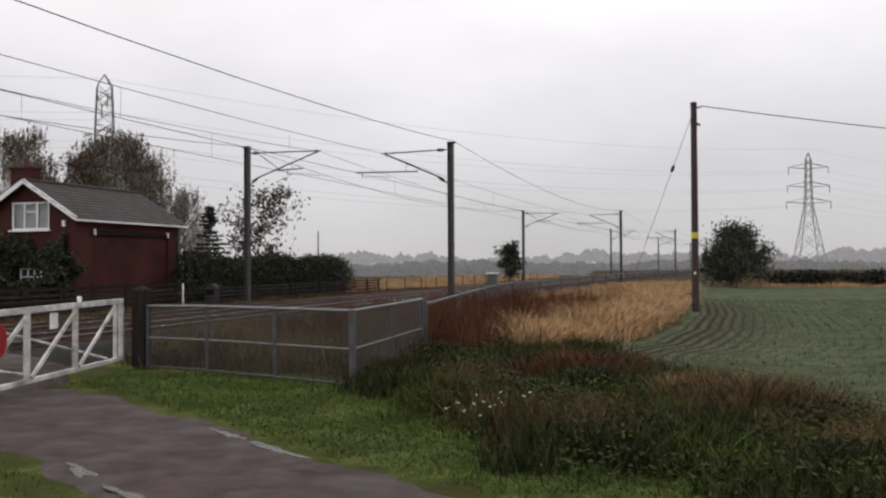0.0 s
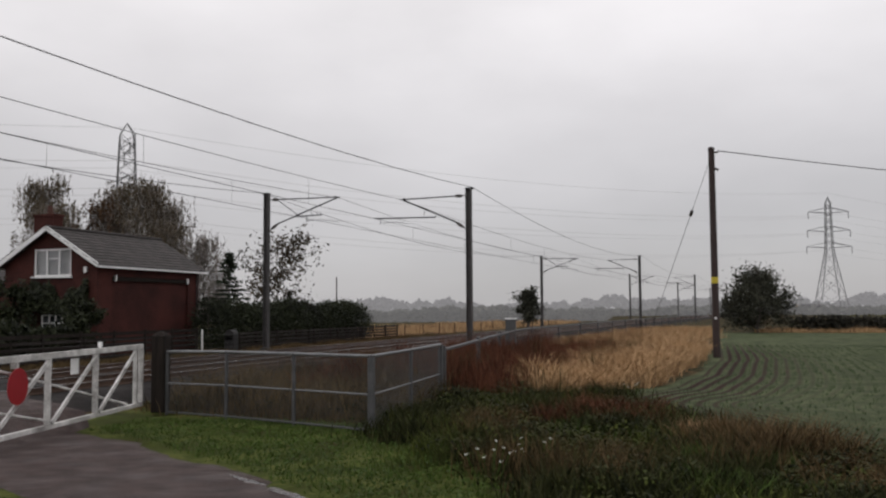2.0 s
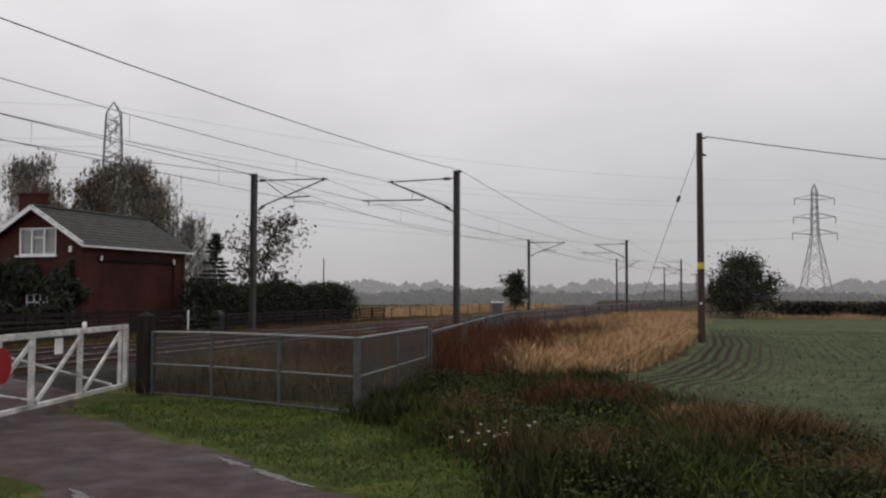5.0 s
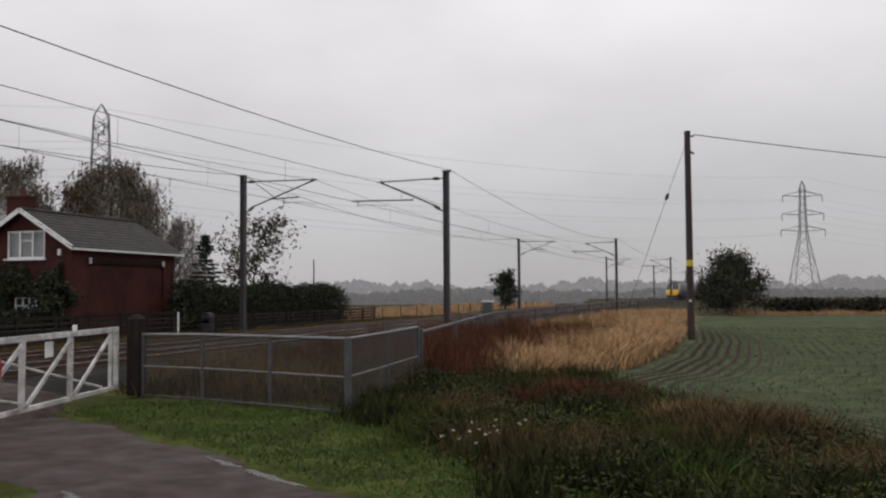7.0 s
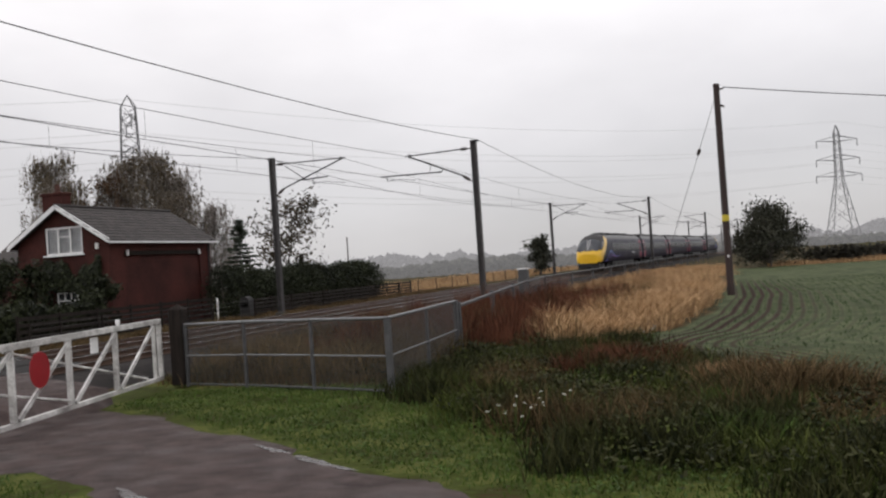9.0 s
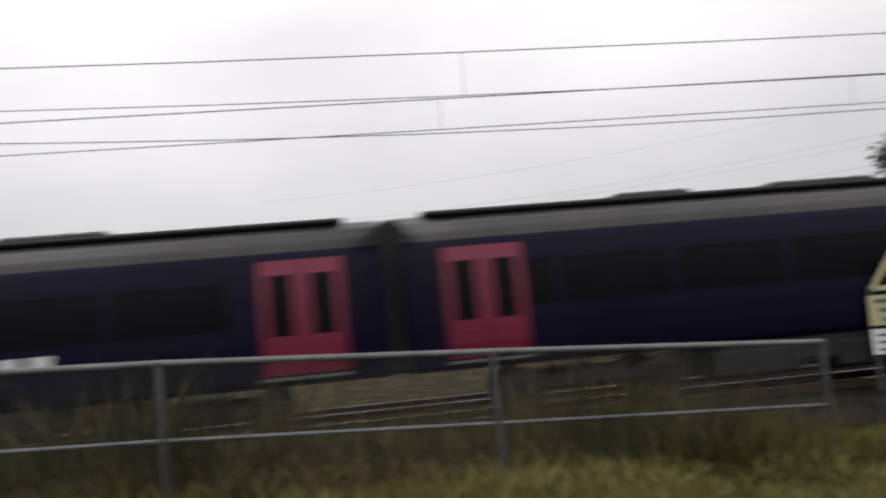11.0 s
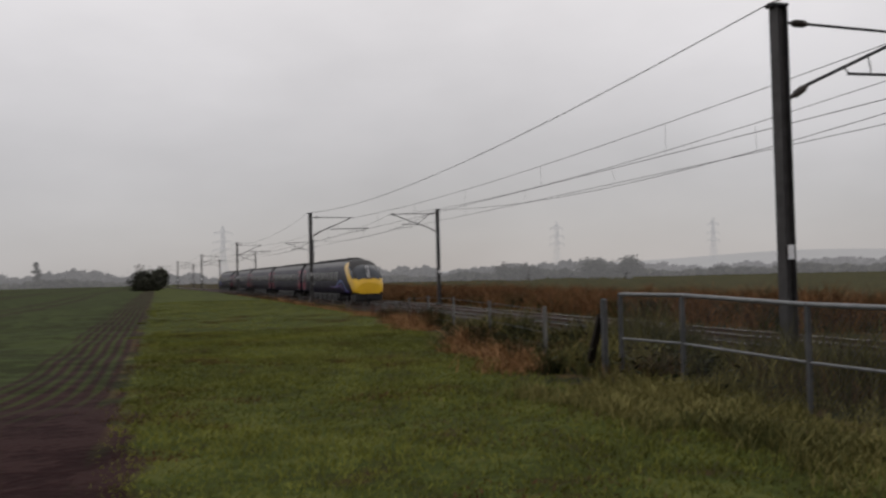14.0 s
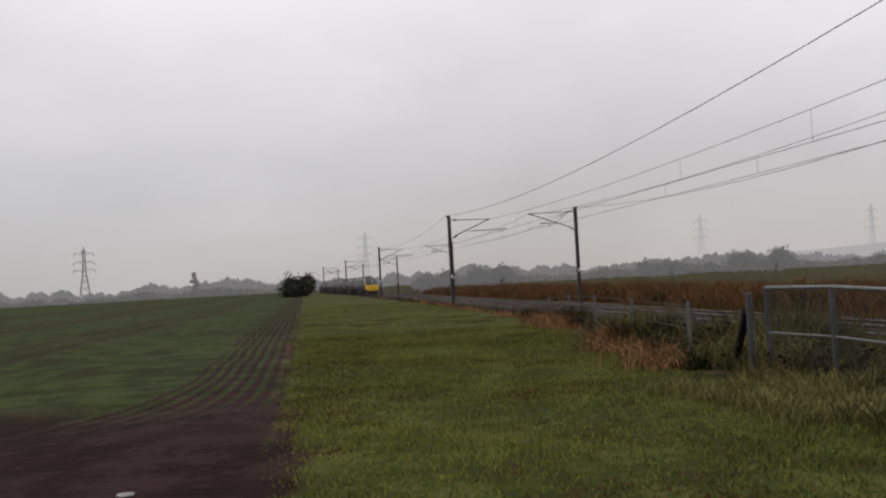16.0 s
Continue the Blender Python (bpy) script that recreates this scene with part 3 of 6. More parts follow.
def flat_blob(name, x, y, rx, ry, rz, z, mat, seed, wob=0.5, n=34, up=0.0):
    rng = random.Random(seed)
    bm = nb()
    ph = [rng.uniform(0, 6.3) for _ in range(4)]
    vs = []
    c = bm.verts.new((0, 0, up))
    for i in range(n):
        t = 2 * math.pi * i / n
        r = 1 + wob * (0.5 * math.sin(2 * t + ph[0]) + 0.4 * math.sin(3 * t + ph[1]) + 0.3 * math.sin(5 * t + ph[2]) + 0.28 * math.sin(9 * t + ph[3]))
        vs.append(bm.verts.new((rx * r * math.cos(t), ry * r * math.sin(t), 0)))
    for i in range(n):
        bm.faces.new((c, vs[i], vs[(i + 1) % n]))
    ob = new(name, mesh_of(name, bm, mat))
    ob.matrix_basis = pose(x, y, z, 0, 0, rz)
    return ob


def puddles():
    for i, (s, o, rx, ry) in enumerate(((4.9, 2.1, 0.4, 0.07), (6.1, 2.0, 0.5, 0.08), (6.2, -0.12, 0.5, 0.07), (7.4, -0.2, 0.35, 0.06))):
        x, y = road_point(s, o)
        ob = flat_blob("puddle", x, y, rx, ry, -30, road_z(s, o) + 0.004, M["puddle"], 40 + i)
        tagged(ob, "shallow rain puddle on the worn lane edge", "puddle", "puddles on the lane")


puddles()


# ---- railway ----
def along(x0, y0, y1, step, z=0.0):
    n = int(abs(y1 - y0) / step)
    return [(x0 + bend(y0 + (y1 - y0) * i / n), y0 + (y1 - y0) * i / n, z) for i in range(n + 1)]


def build_track():
    me = sweep("ballast_bed", along(-16.42, -460, 640, 5), [(-4.9, -0.1), (-3.9, 0.2), (3.9, 0.2), (4.9, -0.1)], M["ballast"], closed=False)
    bed = tagged(new("railway_track", me), "double railway line on a grey stone ballast bed", "railway", kind="structure")
    prof = [(-0.075, 0.0), (-0.075, 0.015), (-0.01, 0.04), (-0.01, 0.12), (-0.036, 0.13), (-0.036, 0.155), (0.036, 0.155), (0.036, 0.13), (0.01, 0.12), (0.01, 0.04), (0.075, 0.015), (0.075, 0.0)]
    head = [(-0.034, 0.156), (-0.03, 0.160), (0.03, 0.160), (0.034, 0.156)]
    for cx in (NEAR_TRACK, FAR_TRACK):
        for g in (-0.7535, 0.7535):
            pts = along(cx + g, -460, 640, 4, RAIL_Z - 0.16)
            r = part("rail", sweep("rail", pts, prof, M["rail"]), None, bed, "worn steel rail")
            part("rail_head", sweep("rail_head", pts, head, M["rail_head"]), None, r, "bright polished running surface")
    # sleepers
    bm = nb()
    box(bm, (0, 0, 0), (2.5, 0.26, 0.2), 0, 0.02)
    sl = mesh_of("sleeper", bm, M["sleeper"])
    bm = nb()
    for cx in (NEAR_TRACK, FAR_TRACK):
        y = -140.0
        while y < 200:
            if -64 < y < -16 or 28 < y < 74:
                ob = part("sleeper", sl, None, bed)
                ob.matrix_basis = pose(cx + bend(y), y, RAIL_Z - 0.24, 0, 0, bend_yaw(y))
            elif not 6 < y < 22:
                box(bm, (cx + bend(y), y, RAIL_Z - 0.24), (2.5, 0.26, 0.2))
            y += 0.7
    part("sleepers", bm, M["sleeper"], bed)["kind"] = "stuff"
    return bed


bed = build_track()


def crossing_deck():
    e = tagged(new("crossing_deck"), "dark panelled deck carrying the lane over the rails", "level crossing", kind="structure")
    yaw = math.degrees(math.atan2(ROAD_D[1], ROAD_D[0]))
    for cx, w in ((NEAR_TRACK, 1.32), (FAR_TRACK, 1.32), ((NEAR_TRACK + FAR_TRACK) / 2, 1.8)):
        yc = ROAD_C[1] + (cx - ROAD_C[0]) / ROAD_D[0] * ROAD_D[1]
        for k in range(-3, 4):
            bm = nb()
            box(bm, (cx, yc + k * 1.2, RAIL_Z - 0.036), (w, 1.18, 0.1), 0, 0.01)
            part("deck_panel", bm, M["deck"], e)


crossing_deck()

MAST_YS = [-325, -264, -203, -141.5, -80.3, -19.5, 42.4, 104, 165.5, 227, 288]


def overhead_mast(side):
    """A steel column with its cantilever; x is towards the track."""
    e = thing("overhead_line_mast", pose(0, 0, 0), "grey steel H-section mast with a cantilever arm over the railway", "overhead mast", "masts along the line")
    top = 8.15 if side > 0 else 8.45
    bm = nb()
    a, c, t = 0.135, 0.13, 0.009
    outline = [(-a, -c), (-a + 0.02, -c), (-a + 0.02, -t), (a - 0.02, -t), (a - 0.02, -c), (a, -c), (a, c), (a - 0.02, c), (a - 0.02, t), (-a + 0.02, t), (-a + 0.02, c), (-a, c)]
    lo = [bm.verts.new((u, v, -0.1)) for u, v in outline]
    hi = [bm.verts.new((u, v, top)) for u, v in outline]
    for k in range(12):
        bm.faces.new((lo[k], lo[(k + 1) % 12], hi[(k + 1) % 12], hi[k]))
    bm.faces.new(hi)
    part("column", bm, M["steel_mast"], e)
    bm = nb()
    box(bm, (0, 0, 0.02), (0.5, 0.5, 0.4), 0, 0.04)
    part("footing", bm, M["sleeper"], e, "square concrete footing")
    bm = nb()
    box(bm, (0, 0, top + 0.03), (0.3, 0.3, 0.05))
    tube(bm, (-0.25, 0, top + 0.04), (0.12, 0, top + 0.04), 0.035)
    tube(bm, (-0.2, -0.12, top + 0.02), (-0.2, 0.12, top + 0.02), 0.05)
    part("wire_clamp", bm, M["arm"], e, "dark clamp holding the earth wire")
    z1, z2 = top - 0.32, top - 2.0
    tip = 3.55 if side > 0 else 4.2
    bm = nb()
    tube(bm, (0.75, 0, z1), (tip + 0.15, 0, z1 - 0.05), 0.032)
    part("top_tie", bm, M["arm"], e)
    bm = nb()
    tube(bm, (0.62, 0, z2 + 0.35), (tip - 0.1, 0, z1 - 0.1), 0.038)
    tube(bm, (tip - 0.1, 0, z1 - 0.16), (tip - 0.1, 0, z1 + 0.02), 0.05)
    part("strut", bm, M["arm"], e)
    for a, b2 in (((0.13, 0, z1), (0.78, 0, z1)), ((0.13, 0, z2), (0.7, 0, z2 + 0.38))):
        bm = nb()
        a, b2 = Vector(a), Vector(b2)
        tube(bm, a, b2, 0.03)
        for k in range(6):
            c = a.lerp(b2, 0.35 + 0.1 * k)
            d = (b2 - a).normalized() * 0.02
            tube(bm, c - d, c + d, 0.085 if k not in (0, 5) else 0.06, 8)
        part("insulator", bm, M["insulator"], e, "ribbed brown insulator")
    bm = nb()
    if side > 0:
        zr = top - 1.2
        tube(bm, (1.75, 0, zr - 0.14), (5.1, 0, zr - 0.08), 0.034)
        tube(bm, (1.8, 0, zr - 0.14), (1.62, 0, zr + 0.02), 0.016)
        tube(bm, (2.4, 0, zr - 0.13), (2.3, 0, zr + 0.33), 0.014)
        tube(bm, (4.75, 0, zr - 0.06), (4.75, 0, zr - 0.36), 0.02)
        tube(bm, (4.75, 0, zr - 0.32), (3.9, 0, zr - 0.30), 0.012)
        tube(bm, (3.9, 0, zr - 0.30), (3.2, 0, zr - 0.42), 0.012)
    else:
        zr = top - 1.25
        tube(bm, (1.7, 0, zr - 0.04), (3.3, 0, zr), 0.034)
        tube(bm, (0.75, 0, top - 0.42), (1.95, 0, zr - 0.02), 0.022)
        tube(bm, (2.7, 0, zr + 0.05), (2.62, 0, zr + 0.32), 0.014)
        tube(bm, (2.4, 0, zr), (2.4, 0, zr - 0.34), 0.02)
        tube(bm, (2.4, 0, zr - 0.3), (3.2, 0, zr - 0.26), 0.012)
        tube(bm, (3.2, 0, zr - 0.26), (4.3, 0, zr - 0.42), 0.012)
    part("registration_arm", bm, M["arm"], e)
    bm = nb()
    box(bm, (0.0, -0.145 if side > 0 else 0.145, 2.95), (0.16, 0.012, 0.3))
    part("number_plate", bm, M["white_bar"], e, "small white mast plate")
    return e


mast_r, mast_l = overhead_mast(1), overhead_mast(-1)
for i, y in enumerate(MAST_YS):
    m = pose(-11.2 + bend(y), y, 0, 0, 0, 180 + bend_yaw(y))
    if i == 0:
        mast_r.matrix_basis = m
    else:
        copy_thing(mast_r, m)
    m = pose(-22.6 + bend(y), y, 0, 0, 0, bend_yaw(y))
    if i == 0:
        mast_l.matrix_basis = m
    else:
        copy_thing(mast_l, m)


def overhead_wires():
    runs = (("contact_wire", "thin copper contact wire over the railway", NEAR_TRACK, 6.47, 0.06, 0.011),
            ("catenary_wire", "sagging catenary wire over the railway", NEAR_TRACK + 0.05, 7.74, 0.5, 0.011),
            ("contact_wire", "thin copper contact wire over the railway", FAR_TRACK, 6.6, 0.06, 0.011),
            ("catenary_wire", "sagging catenary wire over the railway", FAR_TRACK - 0.05, 8.0, 0.75, 0.011),
            ("earth_wire", "earth wire slung between the mast tops", -11.0, 8.22, 0.95, 0.014),
            ("earth_wire", "earth wire slung between the mast tops", -22.8, 8.5, 1.2, 0.014))
    for name, label, x, z, drop, r in runs:
        pts = []
        for y0, y1 in zip(MAST_YS[:-1], MAST_YS[1:]):
            pts += sag((x + bend(y0), y0, z), (x + bend(y1), y1, z), drop, 12)[:-1]
        pts.append(Vector((x + bend(MAST_YS[-1]), MAST_YS[-1], z)))
        w = new(name, wire_mesh(name, pts, r, M["wire"]))
        tagged(w, label, "overhead wire", "overhead wires")
        if name == "catenary_wire":
            zc = 6.44 if x > -16 else 6.57
            for y0, y1 in zip(MAST_YS[3:8], MAST_YS[4:9]):
                for k in range(1, 6):
                    f = k / 6
                    y = y0 + (y1 - y0) * f
                    zt = z - drop * 4 * f * (1 - f)
                    bm = nb()
                    tube(bm, (x + bend(y), y, zt), (x + bend(y), y, zc), 0.006, 4)
                    part("dropper", bm, M["wire"], w)


overhead_wires()


# ---- the train ----
COARSE = [(1.24, 0.92), (1.33, 1.02), (1.38, 1.3), (1.40, 1.7), (1.395, 2.1), (1.37, 2.5), (1.31, 2.85), (1.22, 3.12), (1.06, 3.38), (0.84, 3.58), (0.55, 3.70), (0.25, 3.76), (0.0, 3.77)]


SECTION = []
for (_a, _b), (_c, _d) in zip(COARSE[:-1], COARSE[1:]):
    SECTION += [(_a + (_c - _a) * _k / 5, _b + (_d - _b) * _k / 5) for _k in range(5)]
SECTION.append(COARSE[-1])


def ring(width, top, low=0.92):
    half = [(x * width / 1.4, low + (z - 0.92) * (top - low) / 2.85) for x, z in SECTION]
    return half + [(-x, z) for x, z in half[-2::-1]]


def loft(rings, ys):
    bm = nb()
    rows = [[bm.verts.new((x, y, z)) for x, z in r] for r, y in zip(rings, ys)]
    for a, b2 in zip(rows[:-1], rows[1:]):
        for i in range(len(a) - 1):
            bm.faces.new((a[i], a[i + 1], b2[i + 1], b2[i]))
        bm.faces.new((a[-1], a[0], b2[0], b2[-1]))
    bm.faces.new(rows[0])
    bm.faces.new(list(reversed(rows[-1])))
    bmesh.ops.recalc_face_normals(bm, faces=bm.faces[:])
    return bm


def nose_top(s):
    """Roof height and half-width at s metres from the tip."""
    pts = ((0.0, 1.80, 0.90), (0.05, 1.98, 1.04), (0.14, 2.12, 1.12), (0.3, 2.36, 1.2), (0.6, 2.74, 1.28), (1.0, 3.10, 1.33), (1.5, 3.40, 1.37), (2.1, 3.60, 1.39), (2.8, 3.71, 1.4), (3.6, 3.76, 1.4), (4.4, 3.77, 1.4), (99, 3.77, 1.4))
    for (a, h0, w0), (b2, h1, w1) in zip(pts[:-1], pts[1:]):
        if a <= s <= b2:
            f = (s - a) / (b2 - a)
            return h0 + (h1 - h0) * f, w0 + (w1 - w0) * f


def side_x(z):
    """Half-width of the body side at height z."""
    for (x0, z0), (x1, z1) in zip(SECTION[:-1], SECTION[1:]):
        if z0 <= z <= z1:
            return x0 + (x1 - x0) * (z - z0) / (z1 - z0)
    return 1.2


def side_panel(bm, sx, y0, y1, z0, z1, proud, ny=1, nz=4):
    """A panel on the curved body side, with a rim; sx is the side (+1 or -1)."""
    grid = []
    for j in range(nz + 1):
        z = z0 + (z1 - z0) * j / nz
        grid.append([bm.verts.new((sx * (side_x(z) + proud), y0 + (y1 - y0) * i / ny, z)) for i in range(ny + 1)])
    for j in range(nz):
        for i in range(ny):
            bm.faces.new((grid[j][i], grid[j][i + 1], grid[j + 1][i + 1], grid[j + 1][i]))
    edge = [e for e in bm.edges if e.is_boundary]
    ext = bmesh.ops.extrude_edge_only(bm, edges=edge)["geom"]
    for v in ext:
        if isinstance(v, bmesh.types.BMVert):
            v.co.x -= sx * (proud + 0.01)
    bmesh.ops.recalc_face_normals(bm, faces=bm.faces[:])
    return bm


def ribbon(bm, sx, path, width, proud):
    """A tapering painted wave along the body side: path of (y, z, width factor)."""
    prev = None
    for y, z, k in path:
        a = bm.verts.new((sx * (side_x(z + width * k) + proud), y, z + width * k))
        b2 = bm.verts.new((sx * (side_x(z - width * k) + proud), y, z - width * k))
        if prev:
            bm.faces.new((prev[0], a, b2, prev[1]))
        prev = (a, b2)
    return bm


def bogie(parent, y):
    bm = nb()
    for sx in (-1.0, 1.0):
        box(bm, (sx, y, 0.55), (0.14, 2.9, 0.22), 0, 0.03)
        for dy in (-1.3, 1.3):
            box(bm, (sx * 1.06, y + dy, 0.48), (0.18, 0.36, 0.34), 0, 0.04)
        tube(bm, (sx * 1.1, y - 0.4, 0.45), (sx * 1.1, y - 0.4, 0.95), 0.05)
        tube(bm, (sx * 1.1, y + 0.4, 0.45), (sx * 1.1, y + 0.4, 0.95), 0.05)
    box(bm, (0, y, 0.6), (2.0, 0.6, 0.25))
    bg = part("bogie", bm, M["train_black"], parent, "black running gear")
    for dy in (-1.3, 1.3):
        bm = nb()
        for sx in (-0.75, 0.75):
            tube(bm, (sx - 0.065, y + dy, 0.42), (sx + 0.065, y + dy, 0.42), 0.42, 20)
        tube(bm, (-0.95, y + dy, 0.42), (0.95, y + dy, 0.42), 0.08, 8)
        part("wheelset", bm, M["steel_wheel"], bg)


def train_door(parent, sx, y0):
    """Two magenta leaves with tall rounded panes, and the bright step below."""
    for k in range(2):
        ya = y0 + k * 0.72
        bm = nb()
        side_panel(bm, sx, ya + 0.01, ya + 0.71, 1.12, 3.08, 0.012, 1, 8)
        leaf = part("door_leaf", bm, M["train_pink"], parent, "magenta sliding door leaf")
        bm = nb()
        side_panel(bm, sx, ya + 0.16, ya + 0.56, 1.78, 2.82, 0.018, 1, 6)
        part("pane", bm, M["train_glass"], leaf)
    bm = nb()
    box(bm, (sx * 1.40, y0 + 0.72, 1.06), (0.06, 1.5, 0.05))
    part("step", bm, M["galv"], parent, "bright metal door step")


def train_car(kind):
    """kind: 'cab' has its nose at -y, 'mid' has two flat ends. The origin is at rail level under the middle."""
    L = 24.6 if kind == "cab" else 22.75
    label = "dark indigo diesel train driving car with a raked yellow nose" if kind == "cab" else "dark indigo passenger train car with magenta doors"
    e = thing("train_car", pose(0, 0, 0), label, "train car", "cars of the passenger train")
    y0, y1 = -L / 2, L / 2
    if kind == "cab":
        ss = [0.0, 0.03, 0.06, 0.12] + [0.18 + 0.045 * i for i in range(84)] + [4.2, 4.5] + [5 + 2 * i for i in range(9)] + [L]
        rings, ys = [], []
        for s in ss:
            h, w = nose_top(min(s, 50))
            rings.append(ring(w, h))
            ys.append(y0 + s)
        bm = loft(rings, ys)
    else:
        n = 12
        ys = [y0 + L * i / n for i in range(n + 1)]
        bm = loft([ring(1.4, 3.77)] * (n + 1), ys)
    body_me = mesh_of("body", bm, M["train_purple"], M["train_roof"], M["train_yellow"], M["train_black"])
    for p in body_me.polygons:
        c = p.center
        s = c.y - y0
        p.use_smooth = abs(p.normal.y) < 0.9
        if c.z > 3.22:
            p.material_index = 1
        if kind == "cab" and s < 3.6:
            low_face = 1.02 < c.z < 2.12 and s < 0.62 + 0.5 * (c.z - 1.0)
            zb = 2.0 + (s - 1.15) * 0.62
            pillar = abs(c.z - zb) < 0.36 and 0.5 < s < 3.75 and c.z < 3.46
            if low_face or pillar:
                p.material_index = 2
            elif c.z > 3.2 or (c.z > zb and s < 3.2):
                p.material_index = 3
            if s < 1.1 and c.z < 1.02:
                p.material_index = 3
    body = part("body", body_me, None, e)
    # windscreen, seated on the raked front
    if kind == "cab":
        bm = nb()
        rows = []
        for s in (0.16, 0.24, 0.34, 0.46, 0.6, 0.76, 0.92, 1.08, 1.24):
            h, w = nose_top(s)
            r = [(x, z) for x, z in ring(w, h)]
            keep = [(x, z) for x, z in r if z > 0.92 + (h - 0.92) * 0.83]
            rows.append([bm.verts.new((x * 1.004, y0 + s - 0.014, z + 0.014)) for x, z in keep])
        for a, b2 in zip(rows[:-1], rows[1:]):
            for i in range(len(a) - 1):
                bm.faces.new((a[i], a[i + 1], b2[i + 1], b2[i]))
        bmesh.ops.recalc_face_normals(bm, faces=bm.faces[:])
        ws = part("windscreen", bm, M["windscreen"], e, "large raked wraparound windscreen", smooth=True)
        for dx in (-0.07, 0.07):
            bm = nb()
            pr = None
            for s in (0.16, 0.4, 0.7, 1.05):
                h, w = nose_top(s)
                q = (dx * (1 + 0.5 * s), y0 + s - 0.05, h + 0.045)
                if pr:
                    tube(bm, pr, q, 0.022, 5)
                pr = q
            part("wiper", bm, M["white_bar"], ws, "pale windscreen wiper")
        for sx in (-1, 1):
            bm = nb()
            rows = []
            for f in range(7):
                s = 0.5 + 0.25 * f
                h, w = nose_top(s)
                za, zc = 2.28 + 0.55 * max(0, s - 0.85), min(3.12, 0.92 + (h - 0.92) * 0.80)
                row = []
                for k in range(5):
                    z = za + (max(za + 0.02, zc) - za) * k / 4
                    x = side_x(0.92 + (z - 0.92) * 2.85 / (h - 0.92)) * w / 1.4
                    row.append(bm.verts.new((sx * (x + 0.012), y0 + s, z)))
                rows.append(row)
            for a, b2 in zip(rows[:-1], rows[1:]):
                for i in range(4):
                    bm.faces.new((a[i], a[i + 1], b2[i + 1], b2[i]))
            bmesh.ops.recalc_face_normals(bm, faces=bm.faces[:])
            part("quarter_light", bm, M["windscreen"], e, "sloping cab side window", smooth=True)
            bm = nb()
            box(bm, (sx * 0.84, y0 + 0.16, 1.52), (0.34, 0.16, 0.2), -sx * 18, 0.03)
            cl = part("lamp_cluster", bm, M["train_black"], e, "dark lamp cluster")
            bm = nb()
            tube(bm, (sx * 0.82, y0 + 0.04, 1.53), (sx * 0.82, y0 + 0.09, 1.53), 0.075, 12)
            part("lamp", bm, M["headlamp"], cl)
            crest = ((1.5, 1.06), (2.3, 1.24), (3.1, 1.62), (3.8, 1.93), (4.4, 2.06), (5.0, 2.0), (5.7, 1.78), (6.5, 1.56), (7.4, 1.46), (8.4, 1.46), (9.6, 1.6))
            foot = ((1.5, 1.0), (2.3, 1.02), (3.1, 1.12), (3.8, 1.3), (4.4, 1.42), (5.0, 1.46), (5.7, 1.42), (6.5, 1.36), (7.4, 1.36), (8.4, 1.42), (9.6, 1.58))
            cs, fs = list(zip(*crest)), list(zip(*foot))
            grid = [1.5 + 8.1 * i / 40 for i in range(41)]
            swell = [(y0 + g, float(np.interp(g, *cs)), float(np.interp(g, *fs))) for g in grid]
            bm = nb()
            ribbon(bm, sx, [(y, (u + d) / 2, (u - d) / 2) for y, u, d in swell], 1.0, 0.004)
            part("livery_wave", bm, M["wave_violet"], body, "violet and blue painted wave")
            bm = nb()
            ribbon(bm, sx, [(y, u - 0.05, 1.0 - 0.6 * abs(i - 14) / 26) for i, (y, u, d) in enumerate(swell)][2:-2], 0.055, 0.007)
            part("livery_wave", bm, M["wave_blue"], body, "light blue crest of the painted wave")
            bm = nb()
            ribbon(bm, sx, [(y, d + 0.3 * (u - d) + 0.03 * math.sin(i * 0.5), 1.0 - 0.6 * abs(i - 18) / 22) for i, (y, u, d) in enumerate(swell)][8:-1], 0.035, 0.008)
            part("livery_wave", bm, M["wave_pink"], body, "pink painted wave")
            # lettering stands as plain bars
            for k in range(4):
                bm = nb()
                side_panel(bm, sx, y0 + 17.2 + 0.5 * k, y0 + 17.55 + 0.5 * k, 1.62, 1.8, 0.003, 1, 1)
                part("lettering_bar", bm, M["white_bar"], body)
        bm = nb()
        box(bm, (0, y0 + 0.9, 0.62), (2.2, 1.6, 0.5), 0, 0.08)
        box(bm, (0, y0 + 0.1, 0.66), (0.5, 0.5, 0.3), 0, 0.04)
        part("valance", bm, M["train_black"], e, "black front valance and coupler cover")
    # windows
    ws0, ws1 = (y0 + 5.6 if kind == "cab" else y0 + 0.55), y1 - 2.6
    nwin = 8 if kind == "cab" else 9
    step = (ws1 - ws0) / nwin
    for sx in (-1, 1):
        for k in range(nwin):
            bm = nb()
            side_panel(bm, sx, ws0 + k * step + 0.08, ws0 + (k + 1) * step - 0.08, 1.95, 2.75, 0.004, 1, 4)
            part("window", bm, M["train_glass"], body, "dark tinted side window")
        train_door(e, sx, y1 - 2.15)
        if kind == "mid":
            train_door(e, sx, y0 + 0.7)
        else:
            bm = nb()
            side_panel(bm, sx, y0 + 3.9, y0 + 4.5, 1.15, 2.95, 0.006, 1, 6)
            part("cab_door", bm, M["train_purple"], e)
    # gangway, underframe, roof gear, bogies
    for yg in (y1 + 0.16,) if kind == "cab" else (y1 + 0.16, y0 - 0.16):
        bm = nb()
        box(bm, (0, yg, 2.3), (2.3, 0.34, 2.7), 0, 0.05)
        part("gangway", bm, M["train_black"], e, "black gangway bellows")
    bm = nb()
    box(bm, (0, 0, 0.72), (2.5, L - 11.4, 0.5), 0, 0.06)
